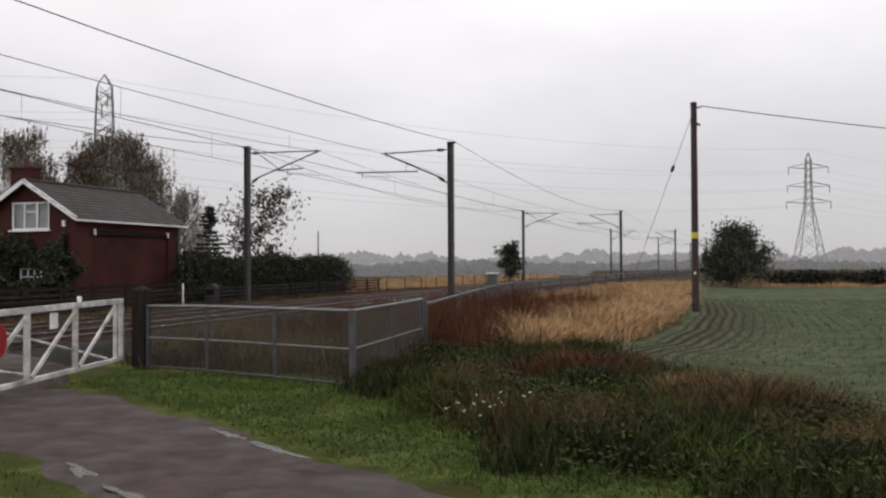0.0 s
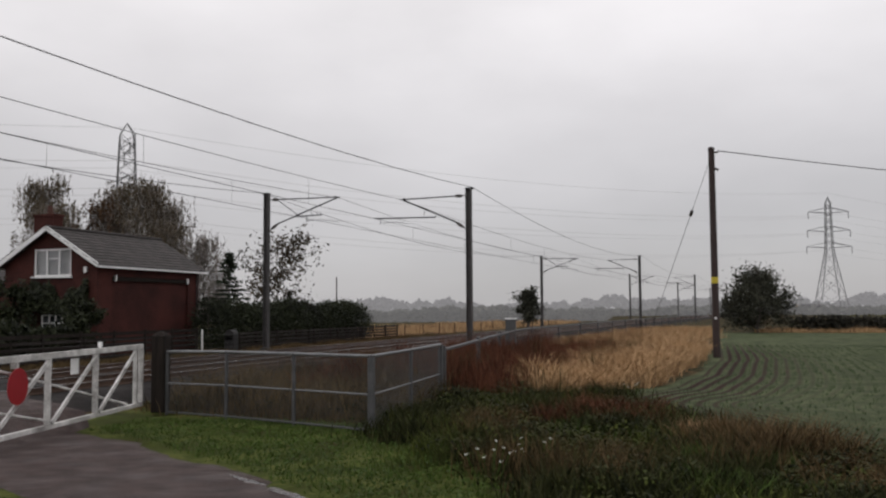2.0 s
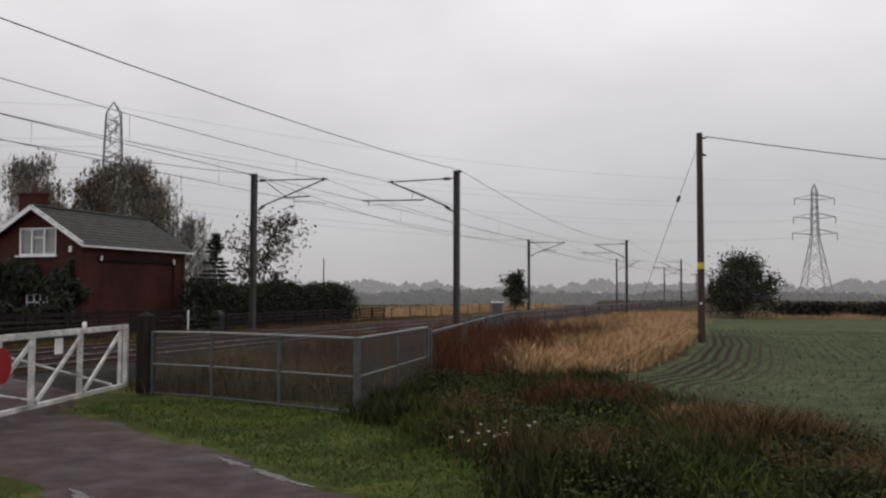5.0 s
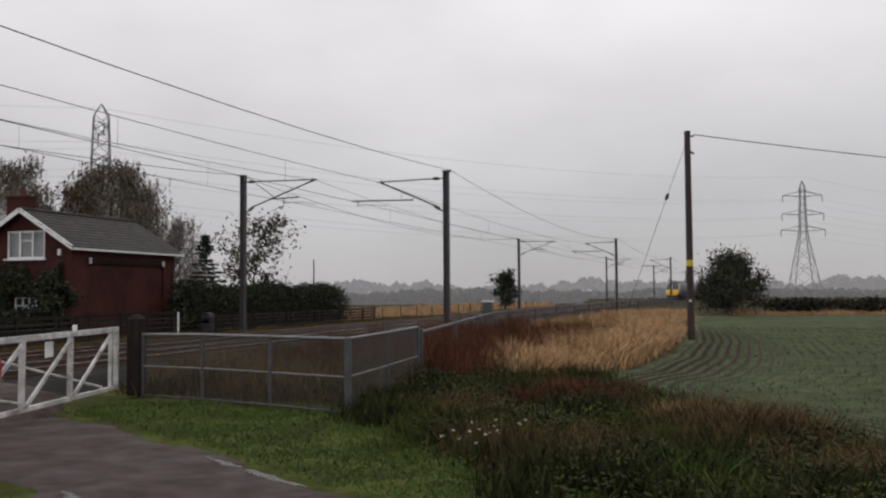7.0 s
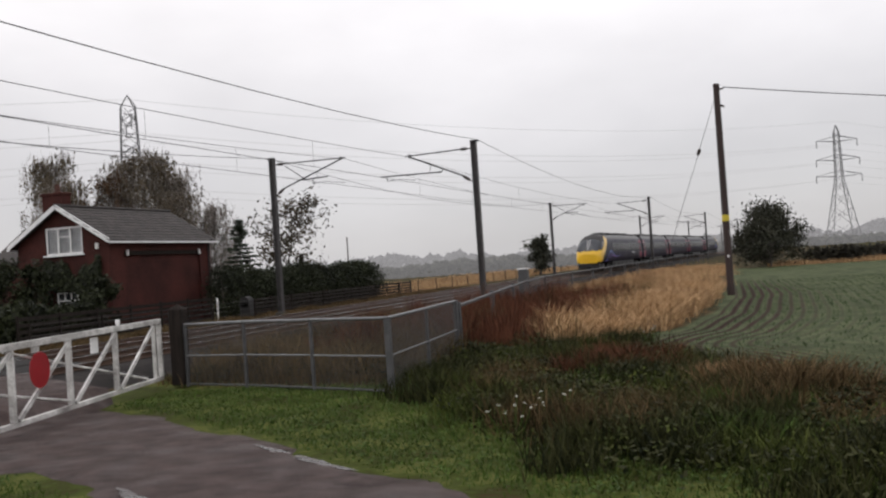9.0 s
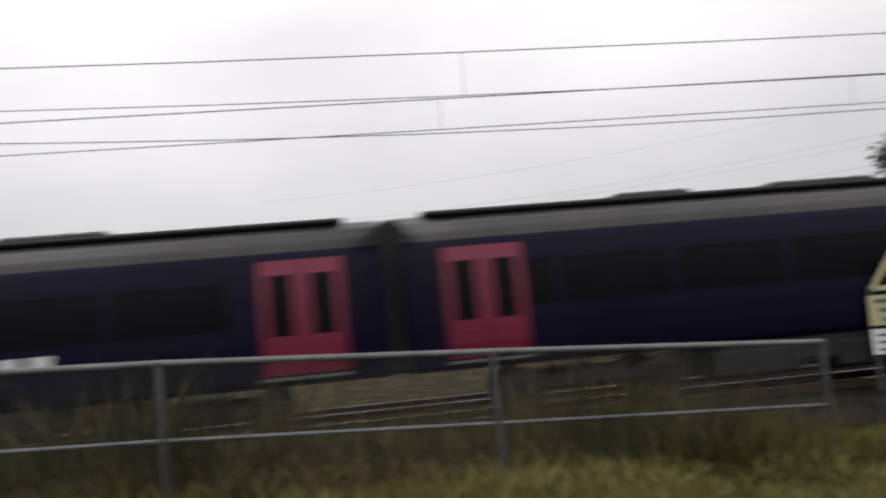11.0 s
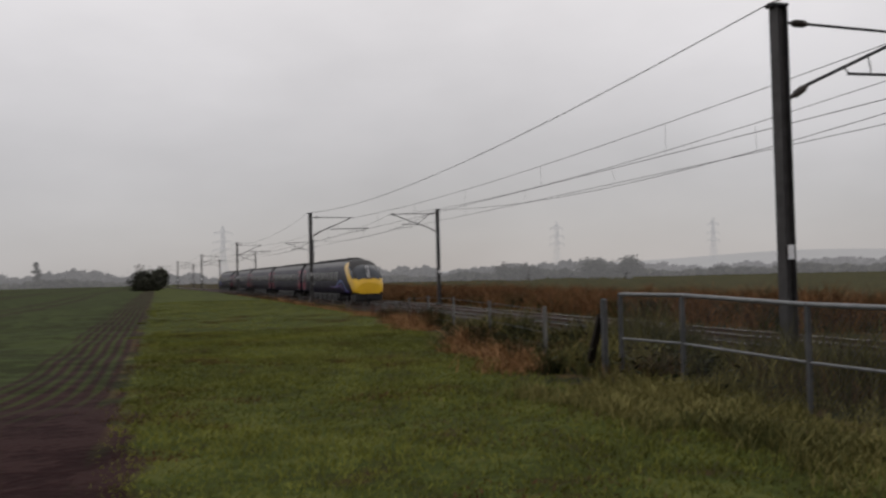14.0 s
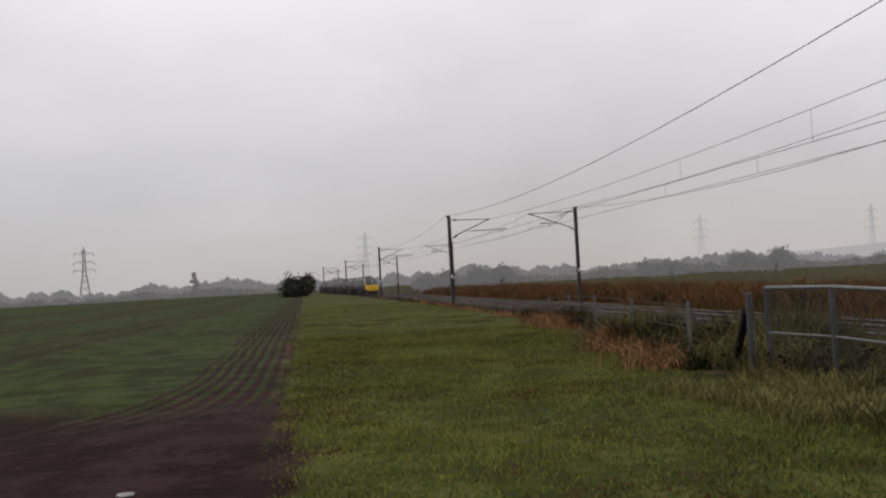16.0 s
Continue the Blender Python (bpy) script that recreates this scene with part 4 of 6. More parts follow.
    for k in range(5):
        box(bm, (0, -5 + 2.4 * k, 0.55), (2.62, 1.7, 0.5), 0, 0.06)
    part("underframe", bm, M["train_black"], e, "black underfloor equipment")
    bm = nb()
    fairing = (2.0, 19.4) if kind == "cab" else (0.0, 21.8)
    box(bm, (0, fairing[0], 3.77), (1.3, fairing[1], 0.10), 0, 0.04)
    part("roof_fairing", bm, M["train_black"], e, "long low dark roof fairing")
    for yy, ln in ((-6.4, 1.5), (-2.9, 2.2), (2.0, 1.3), (6.6, 1.9)):
        bm = nb()
        box(bm, (0, yy, 3.84), (1.05, ln, 0.13), 0, 0.04)
        for k in range(4):
            box(bm, (0, yy - ln * 0.36 + ln * 0.24 * k, 3.91), (0.8, 0.06, 0.04))
        part("roof_pod", bm, M["train_roof"], e, "louvred roof equipment pod")
    bogie(e, y0 + (4.6 if kind == "cab" else 3.4))
    bogie(e, y1 - 3.4)
    return e


cab = train_car("cab")
mid = train_car("mid")
CARS = [cab, mid, copy_thing(mid, pose(0, 0, 0)), copy_thing(mid, pose(0, 0, 0)), copy_thing(cab, pose(0, 0, 0))]
CARS[4]["label"] = "dark indigo driving car with a yellow nose and red tail lamps"
for o in CARS[4].children_recursive:
    if o.name.startswith("lamp") and not o.name.startswith("lamp_cluster"):
        o.data = o.data.copy()
        o.data.materials[0] = M["tail_lamp"]


# ---- level crossing gates and fences ----
def crossing_gate(a, b2, z, label, disc_at, hang=True):
    """A white timber and iron crossing gate from a (free end) to b2 (hinge), bottom at z."""
    a, b2 = Vector((*a, z)), Vector((*b2, z))
    L = (b2 - a).length
    yaw = math.degrees(math.atan2(b2.y - a.y, b2.x - a.x))
    e = thing("crossing_gate", pose(a.x, a.y, z, 0, 0, yaw), label, "level crossing gate", "white crossing gates")
    H = 1.27

    def bar(name, p, q, w=0.06, h=0.1):
        bm = nb()
        beam(bm, p, q, w, h)
        part(name, bm, M["white_paint"], e)

    bar("top_rail", (0, 0, H), (L, 0, H - 0.02), 0.08, 0.1)
    bar("bottom_rail", (0, 0, 0.06), (L, 0, 0.06), 0.08, 0.075)
    bar("end_post", (0.04, 0, 0.11), (0.04, 0, H - 0.06))
    bar("end_post", (L - 0.04, 0, 0.11), (L - 0.04, 0, H - 0.06))
    bar("upright", (0.32, 0, 0.11), (0.32, 0, H - 0.06), 0.05, 0.07)
    n = max(3, round((L - 0.4) / 1.62))
    bay = [0.35 + (L - 0.45) * k / n for k in range(n + 1)]
    for x in bay[1:-1]:
        bar("upright", (x, 0, 0.11), (x, 0, H - 0.06), 0.05, 0.1)
    for xa, xb in zip(bay[:-1], bay[1:]):
        bar("brace", (xa + 0.08, 0.05, H - 0.1), (xb - 0.06, 0.05, 0.12), 0.04, 0.07)
    bm = nb()
    tube(bm, (0.6, -0.05, 0.12), (L * 0.62, -0.05, H - 0.08), 0.022)
    tube(bm, (L * 0.40, -0.05, 0.14), (L - 0.1, -0.05, H - 0.08), 0.022)
    part("tie_rod", bm, M["white_paint"], e, "thin iron tie rod")
    if disc_at:
        bm = nb()
        tube(bm, (disc_at, 0.085, 0.83), (disc_at, 0.10, 0.83), 0.29, 36)
        d = part("target_disc", bm, M["red_disc"], e, "round red warning disc")
        bm = nb()
        box(bm, (disc_at, 0.03, 1.16), (0.05, 0.11, 0.1))
        part("bracket", bm, M["white_paint"], d)
        bm = nb()
        box(bm, (2.75, -0.06, 1.02), (0.26, 0.02, 0.28))
        nt = part("notice", bm, M["window_white"], e, "small white notice plate")
        for k in range(3):
            bm = nb()
            box(bm, (2.75, -0.073, 1.10 - 0.07 * k), (0.18, 0.004, 0.02))
            part("text_bar", bm, M["sign_text"], nt)
        bm = nb()
        box(bm, (1.9, 0, H + 0.11), (0.075, 0.075, 0.1), 0, 0.015)
        tube(bm, (1.9, 0, H + 0.04), (1.9, 0, H + 0.08), 0.03)
        part("gate_lamp", bm, M["window_white"], e, "small white lamp on the top rail")
    return e


def square_post(x, y, z, h, w, mat, label, name="gate_post", cap=True):
    bm = nb()
    box(bm, (0, 0, h / 2), (w, w, h), 0, 0.02)
    if cap:
        bmesh.ops.create_cone(bm, cap_ends=True, segments=4, radius1=w * 0.72, radius2=w * 0.1, depth=0.1, matrix=pose(0, 0, h + 0.05, 0, 0, 45))
    ob = new(name, mesh_of(name, bm, mat))
    ob.matrix_basis = pose(x, y, z, 0, 0, 8)
    return tagged(ob, label, "post")


crossing_gate((-10.15, 16.0), (-7.95, 7.25), 0.13, "closed white timber crossing gate with a red disc and flaking paint", 4.85)
square_post(-9.85, 16.25, 0.0, 1.62, 0.3, M["old_timber"], "short black tarred timber gate post")
square_post(-7.85, 7.0, 0.0, 2.9, 0.32, M["old_timber"], "tall weathered timber hinge post of the crossing gate", cap=False)
crossing_gate((-26.0, 25.2), (-24.6, 17.4), 0.15, "closed white crossing gate on the far side of the tracks", 0)
square_post(-26.15, 25.6, 0.0, 1.5, 0.26, M["white_paint"], "white timber post of the far crossing gate")
square_post(-24.6, 17.1, 0.0, 2.2, 0.3, M["old_timber"], "dark timber hinge post of the far crossing gate")
square_post(-27.5, 26.0, 0.0, 4.2, 0.45, M["old_timber"], "thick dark timber post beside the house hedge", cap=True)


def wicket_gate():
    e = thing("wicket_gate", pose(-7.75, 6.6, 0.15, 0, 0, -78), "white barred pedestrian wicket gate beside the crossing", "gate")
    for z in (0.12, 0.32, 0.5, 0.68, 0.86, 1.06):
        bm = nb()
        beam(bm, (0, 0, z), (1.5, 0, z), 0.04, 0.05)
        part("bar", bm, M["white_paint"], e)
    for x in (0.03, 0.75, 1.47):
        bm = nb()
        beam(bm, (x, 0.03, 0.05), (x, 0.03, 1.1), 0.05, 0.07)
        part("stile", bm, M["white_paint"], e)


wicket_gate()


def warning_sign():
    e = thing("warning_sign", pose(-13.0, 8.45, 0.1, 0, 0, 62) @ Matrix.Scale(1.0, 4), "white and yellow warning sign board on a post by the crossing", "sign")
    bm = nb()
    for x in (-0.45, 0.45):
        box(bm, (x, 0, 1.0), (0.07, 0.07, 2.0))
    part("post", bm, M["galv_dull"], e)
    bm = nb()
    box(bm, (0, -0.05, 1.55), (1.0, 0.03, 0.55))
    p1 = part("yellow_panel", bm, M["sign_pale"], e, "pale yellow panel with dark print")
    for k in range(3):
        bm = nb()
        box(bm, (0, -0.069, 1.72 - 0.17 * k), (0.8 - 0.12 * k, 0.006, 0.07))
        part("text_bar", bm, M["sign_text"], p1)
    bm = nb()
    box(bm, (0, -0.05, 0.98), (1.0, 0.03, 0.46))
    p2 = part("white_panel", bm, M["window_white"], e, "white panel with dark print")
    for k in range(3):
        bm = nb()
        box(bm, (0, -0.069, 1.1 - 0.13 * k), (0.8, 0.006, 0.05))
        part("text_bar", bm, M["sign_text"], p2)
    bm = nb()
    for a, b2 in (((-0.4, 1.95), (0.0, 2.6)), ((0.0, 2.6), (0.4, 1.95)), ((0.4, 1.95), (-0.4, 1.95))):
        beam(bm, (a[0], -0.05, a[1]), (b2[0], -0.05, b2[1]), 0.03, 0.09)
    part("warning_triangle", bm, M["sign_pale"], e, "pale yellow triangle plate")


warning_sign()


def relay_cabinet():
    x, y = -6.1, 4.4
    e = thing("equipment_cabinet", pose(x, y, land_z(x, y), 0, 0, 35), "plain grey steel equipment cabinet on the verge", "cabinet")
    bm = nb()
    box(bm, (0, 0, 0.55), (0.7, 0.45, 1.06), 0, 0.015)
    part("body", bm, M["grey_panel"], e)
    bm = nb()
    box(bm, (0, 0, 1.1), (0.75, 0.5, 0.05), 0, 0.01)
    part("lid", bm, M["galv"], e, "pale metal lid")
    bm = nb()
    box(bm, (0, 0, 0.03), (0.85, 0.6, 0.14))
    part("plinth", bm, M["concrete"], e, "concrete plinth")
    bm = nb()
    box(bm, (0.28, -0.235, 0.7), (0.03, 0.03, 0.14))
    part("handle", bm, M["galv_dull"], e)


relay_cabinet()


def chain_link_panel(parent, p, q, h, gap=0.075, r=0.005):
    """Woven diamonds of thin wire between two posts."""
    p, q = Vector(p), Vector(q)
    d = q - p
    L = Vector((d.x, d.y, 0)).length
    ux = Vector((d.x, d.y, 0)) / L
    verts, faces = [], []
    nrm = Vector((-ux.y, ux.x, 0))

    def strand(u0, w0, u1, w1):
        a = p + ux * u0 + Vector((0, 0, w0 + d.z * u0 / L))
        b2 = p + ux * u1 + Vector((0, 0, w1 + d.z * u1 / L))
        t = (b2 - a).normalized()
        s = t.cross(nrm) * r
        k = len(verts)
        for c in (a, b2):
            verts.extend(((c + s)[:], (c + nrm * r)[:], (c - s)[:]))
        for i in range(3):
            j = (i + 1) % 3
            faces.append((k + i, k + j, k + 3 + j, k + 3 + i))

    u = -h
    while u < L:
        for sgn in (1, -1):
            u0, u1 = u, u + h
            w0, w1 = (0.0, h) if sgn > 0 else (h, 0.0)
            a, b2 = max(u0, 0.0), min(u1, L)
            if b2 > a:
                wa = w0 + (w1 - w0) * (a - u0) / h
                wb = w0 + (w1 - w0) * (b2 - u0) / h
                strand(a, wa + 0.03, b2, wb + 0.03)
        u += gap
    me = bpy.data.meshes.new("chain_link_mesh")
    me.from_pydata(verts, [], faces)
    me.materials.append(M["mesh_wire"])
    me.update()
    part("chain_link_mesh", me, None, parent, "fine woven wire mesh")


def tube_fence(points, h, label, big=(), zfun=land_z, name="chain_link_fence", gap=0.075, wire=0.0042):
    e = tagged(new(name), label, "fence", "fences by the crossing")
    e.empty_display_size = 0.2
    P = [Vector((x, y, zfun(x, y))) for x, y in points]
    for i, p in enumerate(P):
        bm = nb()
        w = 0.105 if i in big else 0.06
        box(bm, (p.x, p.y, p.z + h / 2 - 0.1), (w, w, h + 0.24), 0, 0.01)
        part("post", bm, M["galv_dull"], e)
    for p, q in zip(P[:-1], P[1:]):
        bm = nb()
        tube(bm, p + Vector((0, 0, h)), q + Vector((0, 0, h)), 0.03, 8)
        part("top_rail", bm, M["galv"], e, "bright galvanised top rail")
        bm = nb()
        tube(bm, p + Vector((0, 0, h * 0.5)), q + Vector((0, 0, h * 0.5)), 0.018, 8)
        part("mid_rail", bm, M["galv"], e)
        bm = nb()
        tube(bm, p + Vector((0, 0, 0.06)), q + Vector((0, 0, 0.06)), 0.02, 6)
        part("bottom_rail", bm, M["galv_dull"], e)
        chain_link_panel(e, p, q, h - 0.06, gap, wire)
    return e


def lerp_pts(a, b2, n):
    return [(a[0] + (b2[0] - a[0]) * i / n, a[1] + (b2[1] - a[1]) * i / n) for i in range(n + 1)]


tube_fence(lerp_pts((-9.65, 16.2), (-4.15, 14.4), 3) + lerp_pts((-4.15, 14.4), (-4.7, 19.6), 2)[1:], 1.33, "galvanised chain-link fence with tube rails round the verge", big=(3, 5))
tube_fence([(-5.3, -15.95), (-5.52, -14.6), (-5.75, -12.35), (-5.87, -9.3), (-5.9, -6.3), (-5.95, -3.3), (-6.2, -0.3), (-6.9, 3.4)], 1.34, "galvanised chain-link fence with tube rails beside the field", wire=0.0032, zfun=lambda x, y: land_z(x, y) - 0.1 * float(smooth(-14.8, -11.5, y)))


def strain_post():
    x, y = -5.15, -16.2
    e = thing("strain_post", pose(x, y, land_z(x, y)), "dull grey strain post with a leaning dark timber stay", "fence post")
    bm = nb()
    box(bm, (0, 0, 0.6), (0.085, 0.085, 1.35), 0, 0.015)
    part("post", bm, M["galv_dull"], e)
    bm = nb()
    beam(bm, (-0.25, -1.15, -0.05), (0, -0.1, 1.0), 0.1, 0.1)
    part("stay", bm, M["old_timber"], e, "dark leaning timber stay")


strain_post()


def line_fence(points, label, group, mat):
    """Lineside posts with plain wires."""
    e = tagged(new("lineside_fence"), label, "fence", group)
    P = [Vector((x, y, land_z(x, y))) for x, y in points]
    for p in P:
        bm = nb()
        box(bm, (p.x, p.y, p.z + 0.5), (0.065, 0.065, 1.1), 0, 0.012)
        part("post", bm, mat, e)
    for z in (0.3, 0.55, 0.8, 0.98):
        part("wire", wire_mesh("wire", [p + Vector((0, 0, z)) for p in P], 0.006, M["mesh_wire"]), None, e)


def edge_xs(y):
    """The railway boundary south of the crossing, for arrays."""
    return np.maximum(-9.3, -5.2 + 0.13 * np.minimum(0, y + 16))


def edge_x(y):
    return max(-9.3, -5.2 + 0.13 * min(0, y + 16))


line_fence([(edge_x(y) + bend(y), y) for y in np.arange(-19.6, -150, -4.6)], "pale concrete post-and-wire fence along the railway boundary", "lineside fences", M["concrete"])
def rail_fence():
    e = tagged(new("rail_fence"), "grey tube-railed fence beside the tall grass and the line", "fence", "lineside fences")
    P = []
    for y in np.arange(19.8, 150, 6.5):
        x = -8.9 + bend(y) + 4.2 * max(0.0, 1 - max(0.0, y - 19.8) / 24)
        P.append(Vector((x, y, land_z(x, y))))
    for p in P:
        bm = nb()
        box(bm, (p.x, p.y, p.z + 0.6), (0.11, 0.11, 1.4), 0, 0.012)
        part("post", bm, M["galv_dull"], e)
    for p, q in zip(P[:-1], P[1:]):
        bm = nb()
        tube(bm, p + Vector((0, 0, 1.2)), q + Vector((0, 0, 1.2)), 0.045, 6)
        part("rail", bm, M["galv_dull"], e)


rail_fence()


def dark_railing(points, h, label):
    """Dark close-boarded rails on posts between the garden and the line."""
    e = tagged(new("garden_fence"), label, "fence", "garden fences")
    P = [Vector((x, y, land_z(x, y))) for x, y in points]
    for p in P:
        bm = nb()
        box(bm, (p.x, p.y, p.z + h / 2), (0.1, 0.1, h + 0.15), 0, 0.012)
        part("post", bm, M["old_timber"], e)
    for p, q in zip(P[:-1], P[1:]):
        for k in range(5):
            bm = nb()
            z = Vector((0, 0, h * (0.1 + 0.21 * k)))
            beam(bm, p + z, q + z, 0.03, h * 0.13)
            part("rail", bm, M["old_timber"], e)


dark_railing(lerp_pts((-26.2, 28.0), (-27.3, 43.0), 6), 1.25, "dark weathered timber fence before the house garden")
dark_railing(lerp_pts((-25.6, 44.0), (-25.6, 68.5), 10), 1.0, "low dark timber fence at the foot of the hedge")
line_fence([(-24.6 + bend(y), y) for y in np.arange(27, 120, 4.0)], "dark post-and-wire fence along the far side of the line", "lineside fences", M["old_timber"])


# ---- crossing keeper's house ----
def house():
    x0, x1, y0, y1, eave, ridge = -34.9, -29.0, 36.9, 45.6, 4.72, 6.5
    xm = (x0 + x1) / 2
    e = thing("crossing_house", pose(0, 0, 0), "small red brick crossing keeper's house with a tiled gable roof", "house")
    bm = nb()
    prof = [(x0, -0.2), (x1, -0.2), (x1, eave), (xm, ridge - 0.12), (x0, eave)]
    wx0, wx1, wz0, wz1 = -33.0, -30.65, 4.0, 5.42
    f = [bm.verts.new((x, y0, z)) for x, z in prof]
    b2 = [bm.verts.new((x, y1, z)) for x, z in prof]
    bm.faces.new(list(reversed(b2)))
    for i in range(5):
        j = (i + 1) % 5
        if i == 1:
            continue
        bm.faces.new((f[i], b2[i], b2[j], f[j]))
    # the gable wall with the window opening
    hole = [bm.verts.new(c) for c in ((wx0, y0, wz0), (wx1, y0, wz0), (wx1, y0, wz1), (wx0, y0, wz1))]
    inner = [bm.verts.new((v.co.x, y0 + 0.28, v.co.z)) for v in hole]
    top = bm.verts.new((xm, y0, wz1))
    bm.faces.new((f[0], f[1], hole[1], hole[0]))
    bm.faces.new((f[1], f[2], hole[2], hole[1]))
    bm.faces.new((f[2], f[3], top, hole[2]))
    bm.faces.new((f[3], f[4], hole[3], top))
    bm.faces.new((f[4], f[0], hole[0], hole[3]))
    for i in range(4):
        j = (i + 1) % 4
        bm.faces.new((hole[i], hole[j], inner[j], inner[i]))
    # track-side wall with a shallow blind bay
    ya, yb, zt, dx = y0 + 1.1, y1 - 1.05, 4.0, 0.12
    o = [bm.verts.new(c) for c in ((x1, ya, -0.2), (x1, yb, -0.2), (x1, yb, zt), (x1, ya, zt))]
    n_ = [bm.verts.new((x1 - dx, v.co.y, v.co.z)) for v in o]
    bm.faces.new((f[1], o[0], o[3], f[2]))
    bm.faces.new((o[1], b2[1], b2[2], o[2]))
    bm.faces.new((f[2], o[3], o[2], b2[2]))
    bm.faces.new(n_)
    for i in range(1, 4):
        j = (i + 1) % 4
        bm.faces.new((o[i], o[j], n_[j], n_[i]))
    bmesh.ops.recalc_face_normals(bm, faces=bm.faces[:])
    wall = part("wall", bm, M["brick_wall"], e, "dark weathered red brickwork")
    bm = nb()
    box(bm, (x1 - 0.02, (ya + yb) / 2, zt - 0.12), (0.1, yb - ya, 0.2))
    part("lintel", bm, M["old_timber"], wall, "dark timber lintel over the blind bay")
    for yy in (ya + 0.2, yb - 0.15):
        bm = nb()
        box(bm, (x1 + 0.06, yy, zt - 0.1), (0.1, 0.1, 0.3))
        part("wall_lamp", bm, M["window_white"], wall, "small white wall fitting")
    bm = nb()
    box(bm, (x1 - 0.7, y0 - 0.05, 4.3), (0.16, 0.1, 0.3))
    part("wall_lamp", bm, M["window_white"], wall, "small white wall fitting")
    # roof slabs, tiles laid in courses
    slope = math.atan2(ridge - eave, xm - x0)
    run = math.hypot(ridge - eave, xm - x0) + 0.35
    for sgn in (1, -1):
        bm = nb()
        box(bm, (0, 0, -0.06), (run, y1 - y0 + 0.7, 0.05))
        slab = mesh_of("roof", bm, M["gutter"])
        r = part("roof", slab, None, e, "grey concrete tiled roof slope")
        mid_ = Vector((xm, (y0 + y1) / 2, ridge)) + Vector((sgn * math.cos(slope), 0, -math.sin(slope))) * run / 2
        r.matrix_basis = Matrix.Translation(mid_) @ pose(0, 0, 0, 0, math.degrees(slope) * sgn, 0)
        nc, nr = 24, 11
        tw, tl = (y1 - y0 + 0.7) / nc, run / nr
        bmt = nb()
        box(bmt, (0, 0, 0.0), (tl + 0.06, tw - 0.012, 0.028), 0)
        for v in bmt.verts:
            v.co.z += (0.02 if v.co.x * sgn > 0 else -0.01)
        tm = mesh_of("tile", bmt, M["tile"])
        if sgn > 0:
            for i in range(nr):
                for j in range(nc):
                    t = part("tile", tm, None, r)
                    t.matrix_basis = pose((-run / 2 + tl * (i + 0.5)) * sgn, -(y1 - y0 + 0.7) / 2 + tw * (j + 0.5 + (0.25 if i % 2 else 0)) - 0.05, 0.0)
        else:
            bmj = nb()
            for i in range(nr):
                box(bmj, ((-run / 2 + tl * (i + 0.5)) * sgn, 0, 0.0), (tl + 0.04, y1 - y0 + 0.7, 0.03))
            part("tile_courses", bmj, M["tile"], r)
        # white barge boards on the gable
        bm = nb()
        p = (xm, y0 - 0.36, ridge - 0.03)
        q = (xm + sgn * (run * math.cos(slope)), y0 - 0.36, ridge - run * math.sin(slope) - 0.03)
        beam(bm, p, q, 0.05, 0.22)
        part("barge_board", bm, M["window_white"], e, "white painted barge board")
        bm = nb()
        gx = xm + sgn * (run * math.cos(slope) + 0.03)
        gz = ridge - run * math.sin(slope) - 0.1
        beam(bm, (gx, y0 - 0.36, gz), (gx, y1 + 0.36, gz), 0.1, 0.1)
        part("gutter", bm, M["window_white"], e, "pale gutter and fascia")
    bm = nb()
    tube(bm, (xm, y0 - 0.35, ridge + 0.03), (xm, y1 + 0.35, ridge + 0.03), 0.1, 8)
    part("ridge_tiles", bm, M["tile"], e)
    bm = nb()
    tube(bm, (x1 + 0.1, y1 - 0.3, 0), (x1 + 0.1, y1 - 0.3, eave - 0.35), 0.05, 8)
    tube(bm, (x1 + 0.1, y1 - 0.3, eave - 0.35), (x1 + 0.42, y1 - 0.3, eave - 0.12), 0.05, 8)
    part("downpipe", bm, M["gutter"], e, "black downpipe")
    # gable window
    bm = nb()
    box(bm, ((wx0 + wx1) / 2, y0 + 0.2, (wz0 + wz1) / 2), (wx1 - wx0, 0.02, wz1 - wz0))
    win = part("window", bm, M["curtain"], e, "white framed casement with pale curtains")
    bm = nb()
    w = 0.09
    for x in (wx0 + w / 2, wx1 - w / 2, wx0 + 0.78, wx1 - 0.78):
        box(bm, (x, y0 + 0.07, (wz0 + wz1) / 2), (w, 0.08, wz1 - wz0))
    for z in (wz0 + w / 2, wz1 - w / 2):
        box(bm, ((wx0 + wx1) / 2, y0 + 0.07, z), (wx1 - wx0, 0.084, w))
    box(bm, ((wx0 + wx1) / 2, y0 + 0.07, wz1 - 0.5), (0.8, 0.08, 0.06))
    part("frame", bm, M["window_white"], win)
    for xa, xb in ((wx0 + w, wx0 + 0.74), (wx0 + 0.82, wx1 - 0.82), (wx1 - 0.74, wx1 - w)):
        bm = nb()
        box(bm, ((xa + xb) / 2, y0 + 0.09, (wz0 + wz1) / 2), (xb - xa, 0.01, wz1 - wz0 - 2 * w))
        pn = part("pane", bm, pane_glass(), win)
    bm = nb()
    box(bm, ((wx0 + wx1) / 2, y0 - 0.05, wz0 - 0.04), (wx1 - wx0 + 0.2, 0.16, 0.08))
    part("sill", bm, M["window_white"], win)
    # lower window
    bm = nb()
    box(bm, (-31.5, y0 - 0.015, 1.5), (1.8, 0.03, 1.1))
    lw = part("window", bm, M["glass"], e, "dark ground floor window with white bars")
    for x in (-32.35, -31.9, -31.5, -31.1, -30.65):
        bm = nb()
        box(bm, (x, y0 - 0.05, 1.5), (0.07, 0.06, 1.1))
        part("frame", bm, M["window_white"], lw)
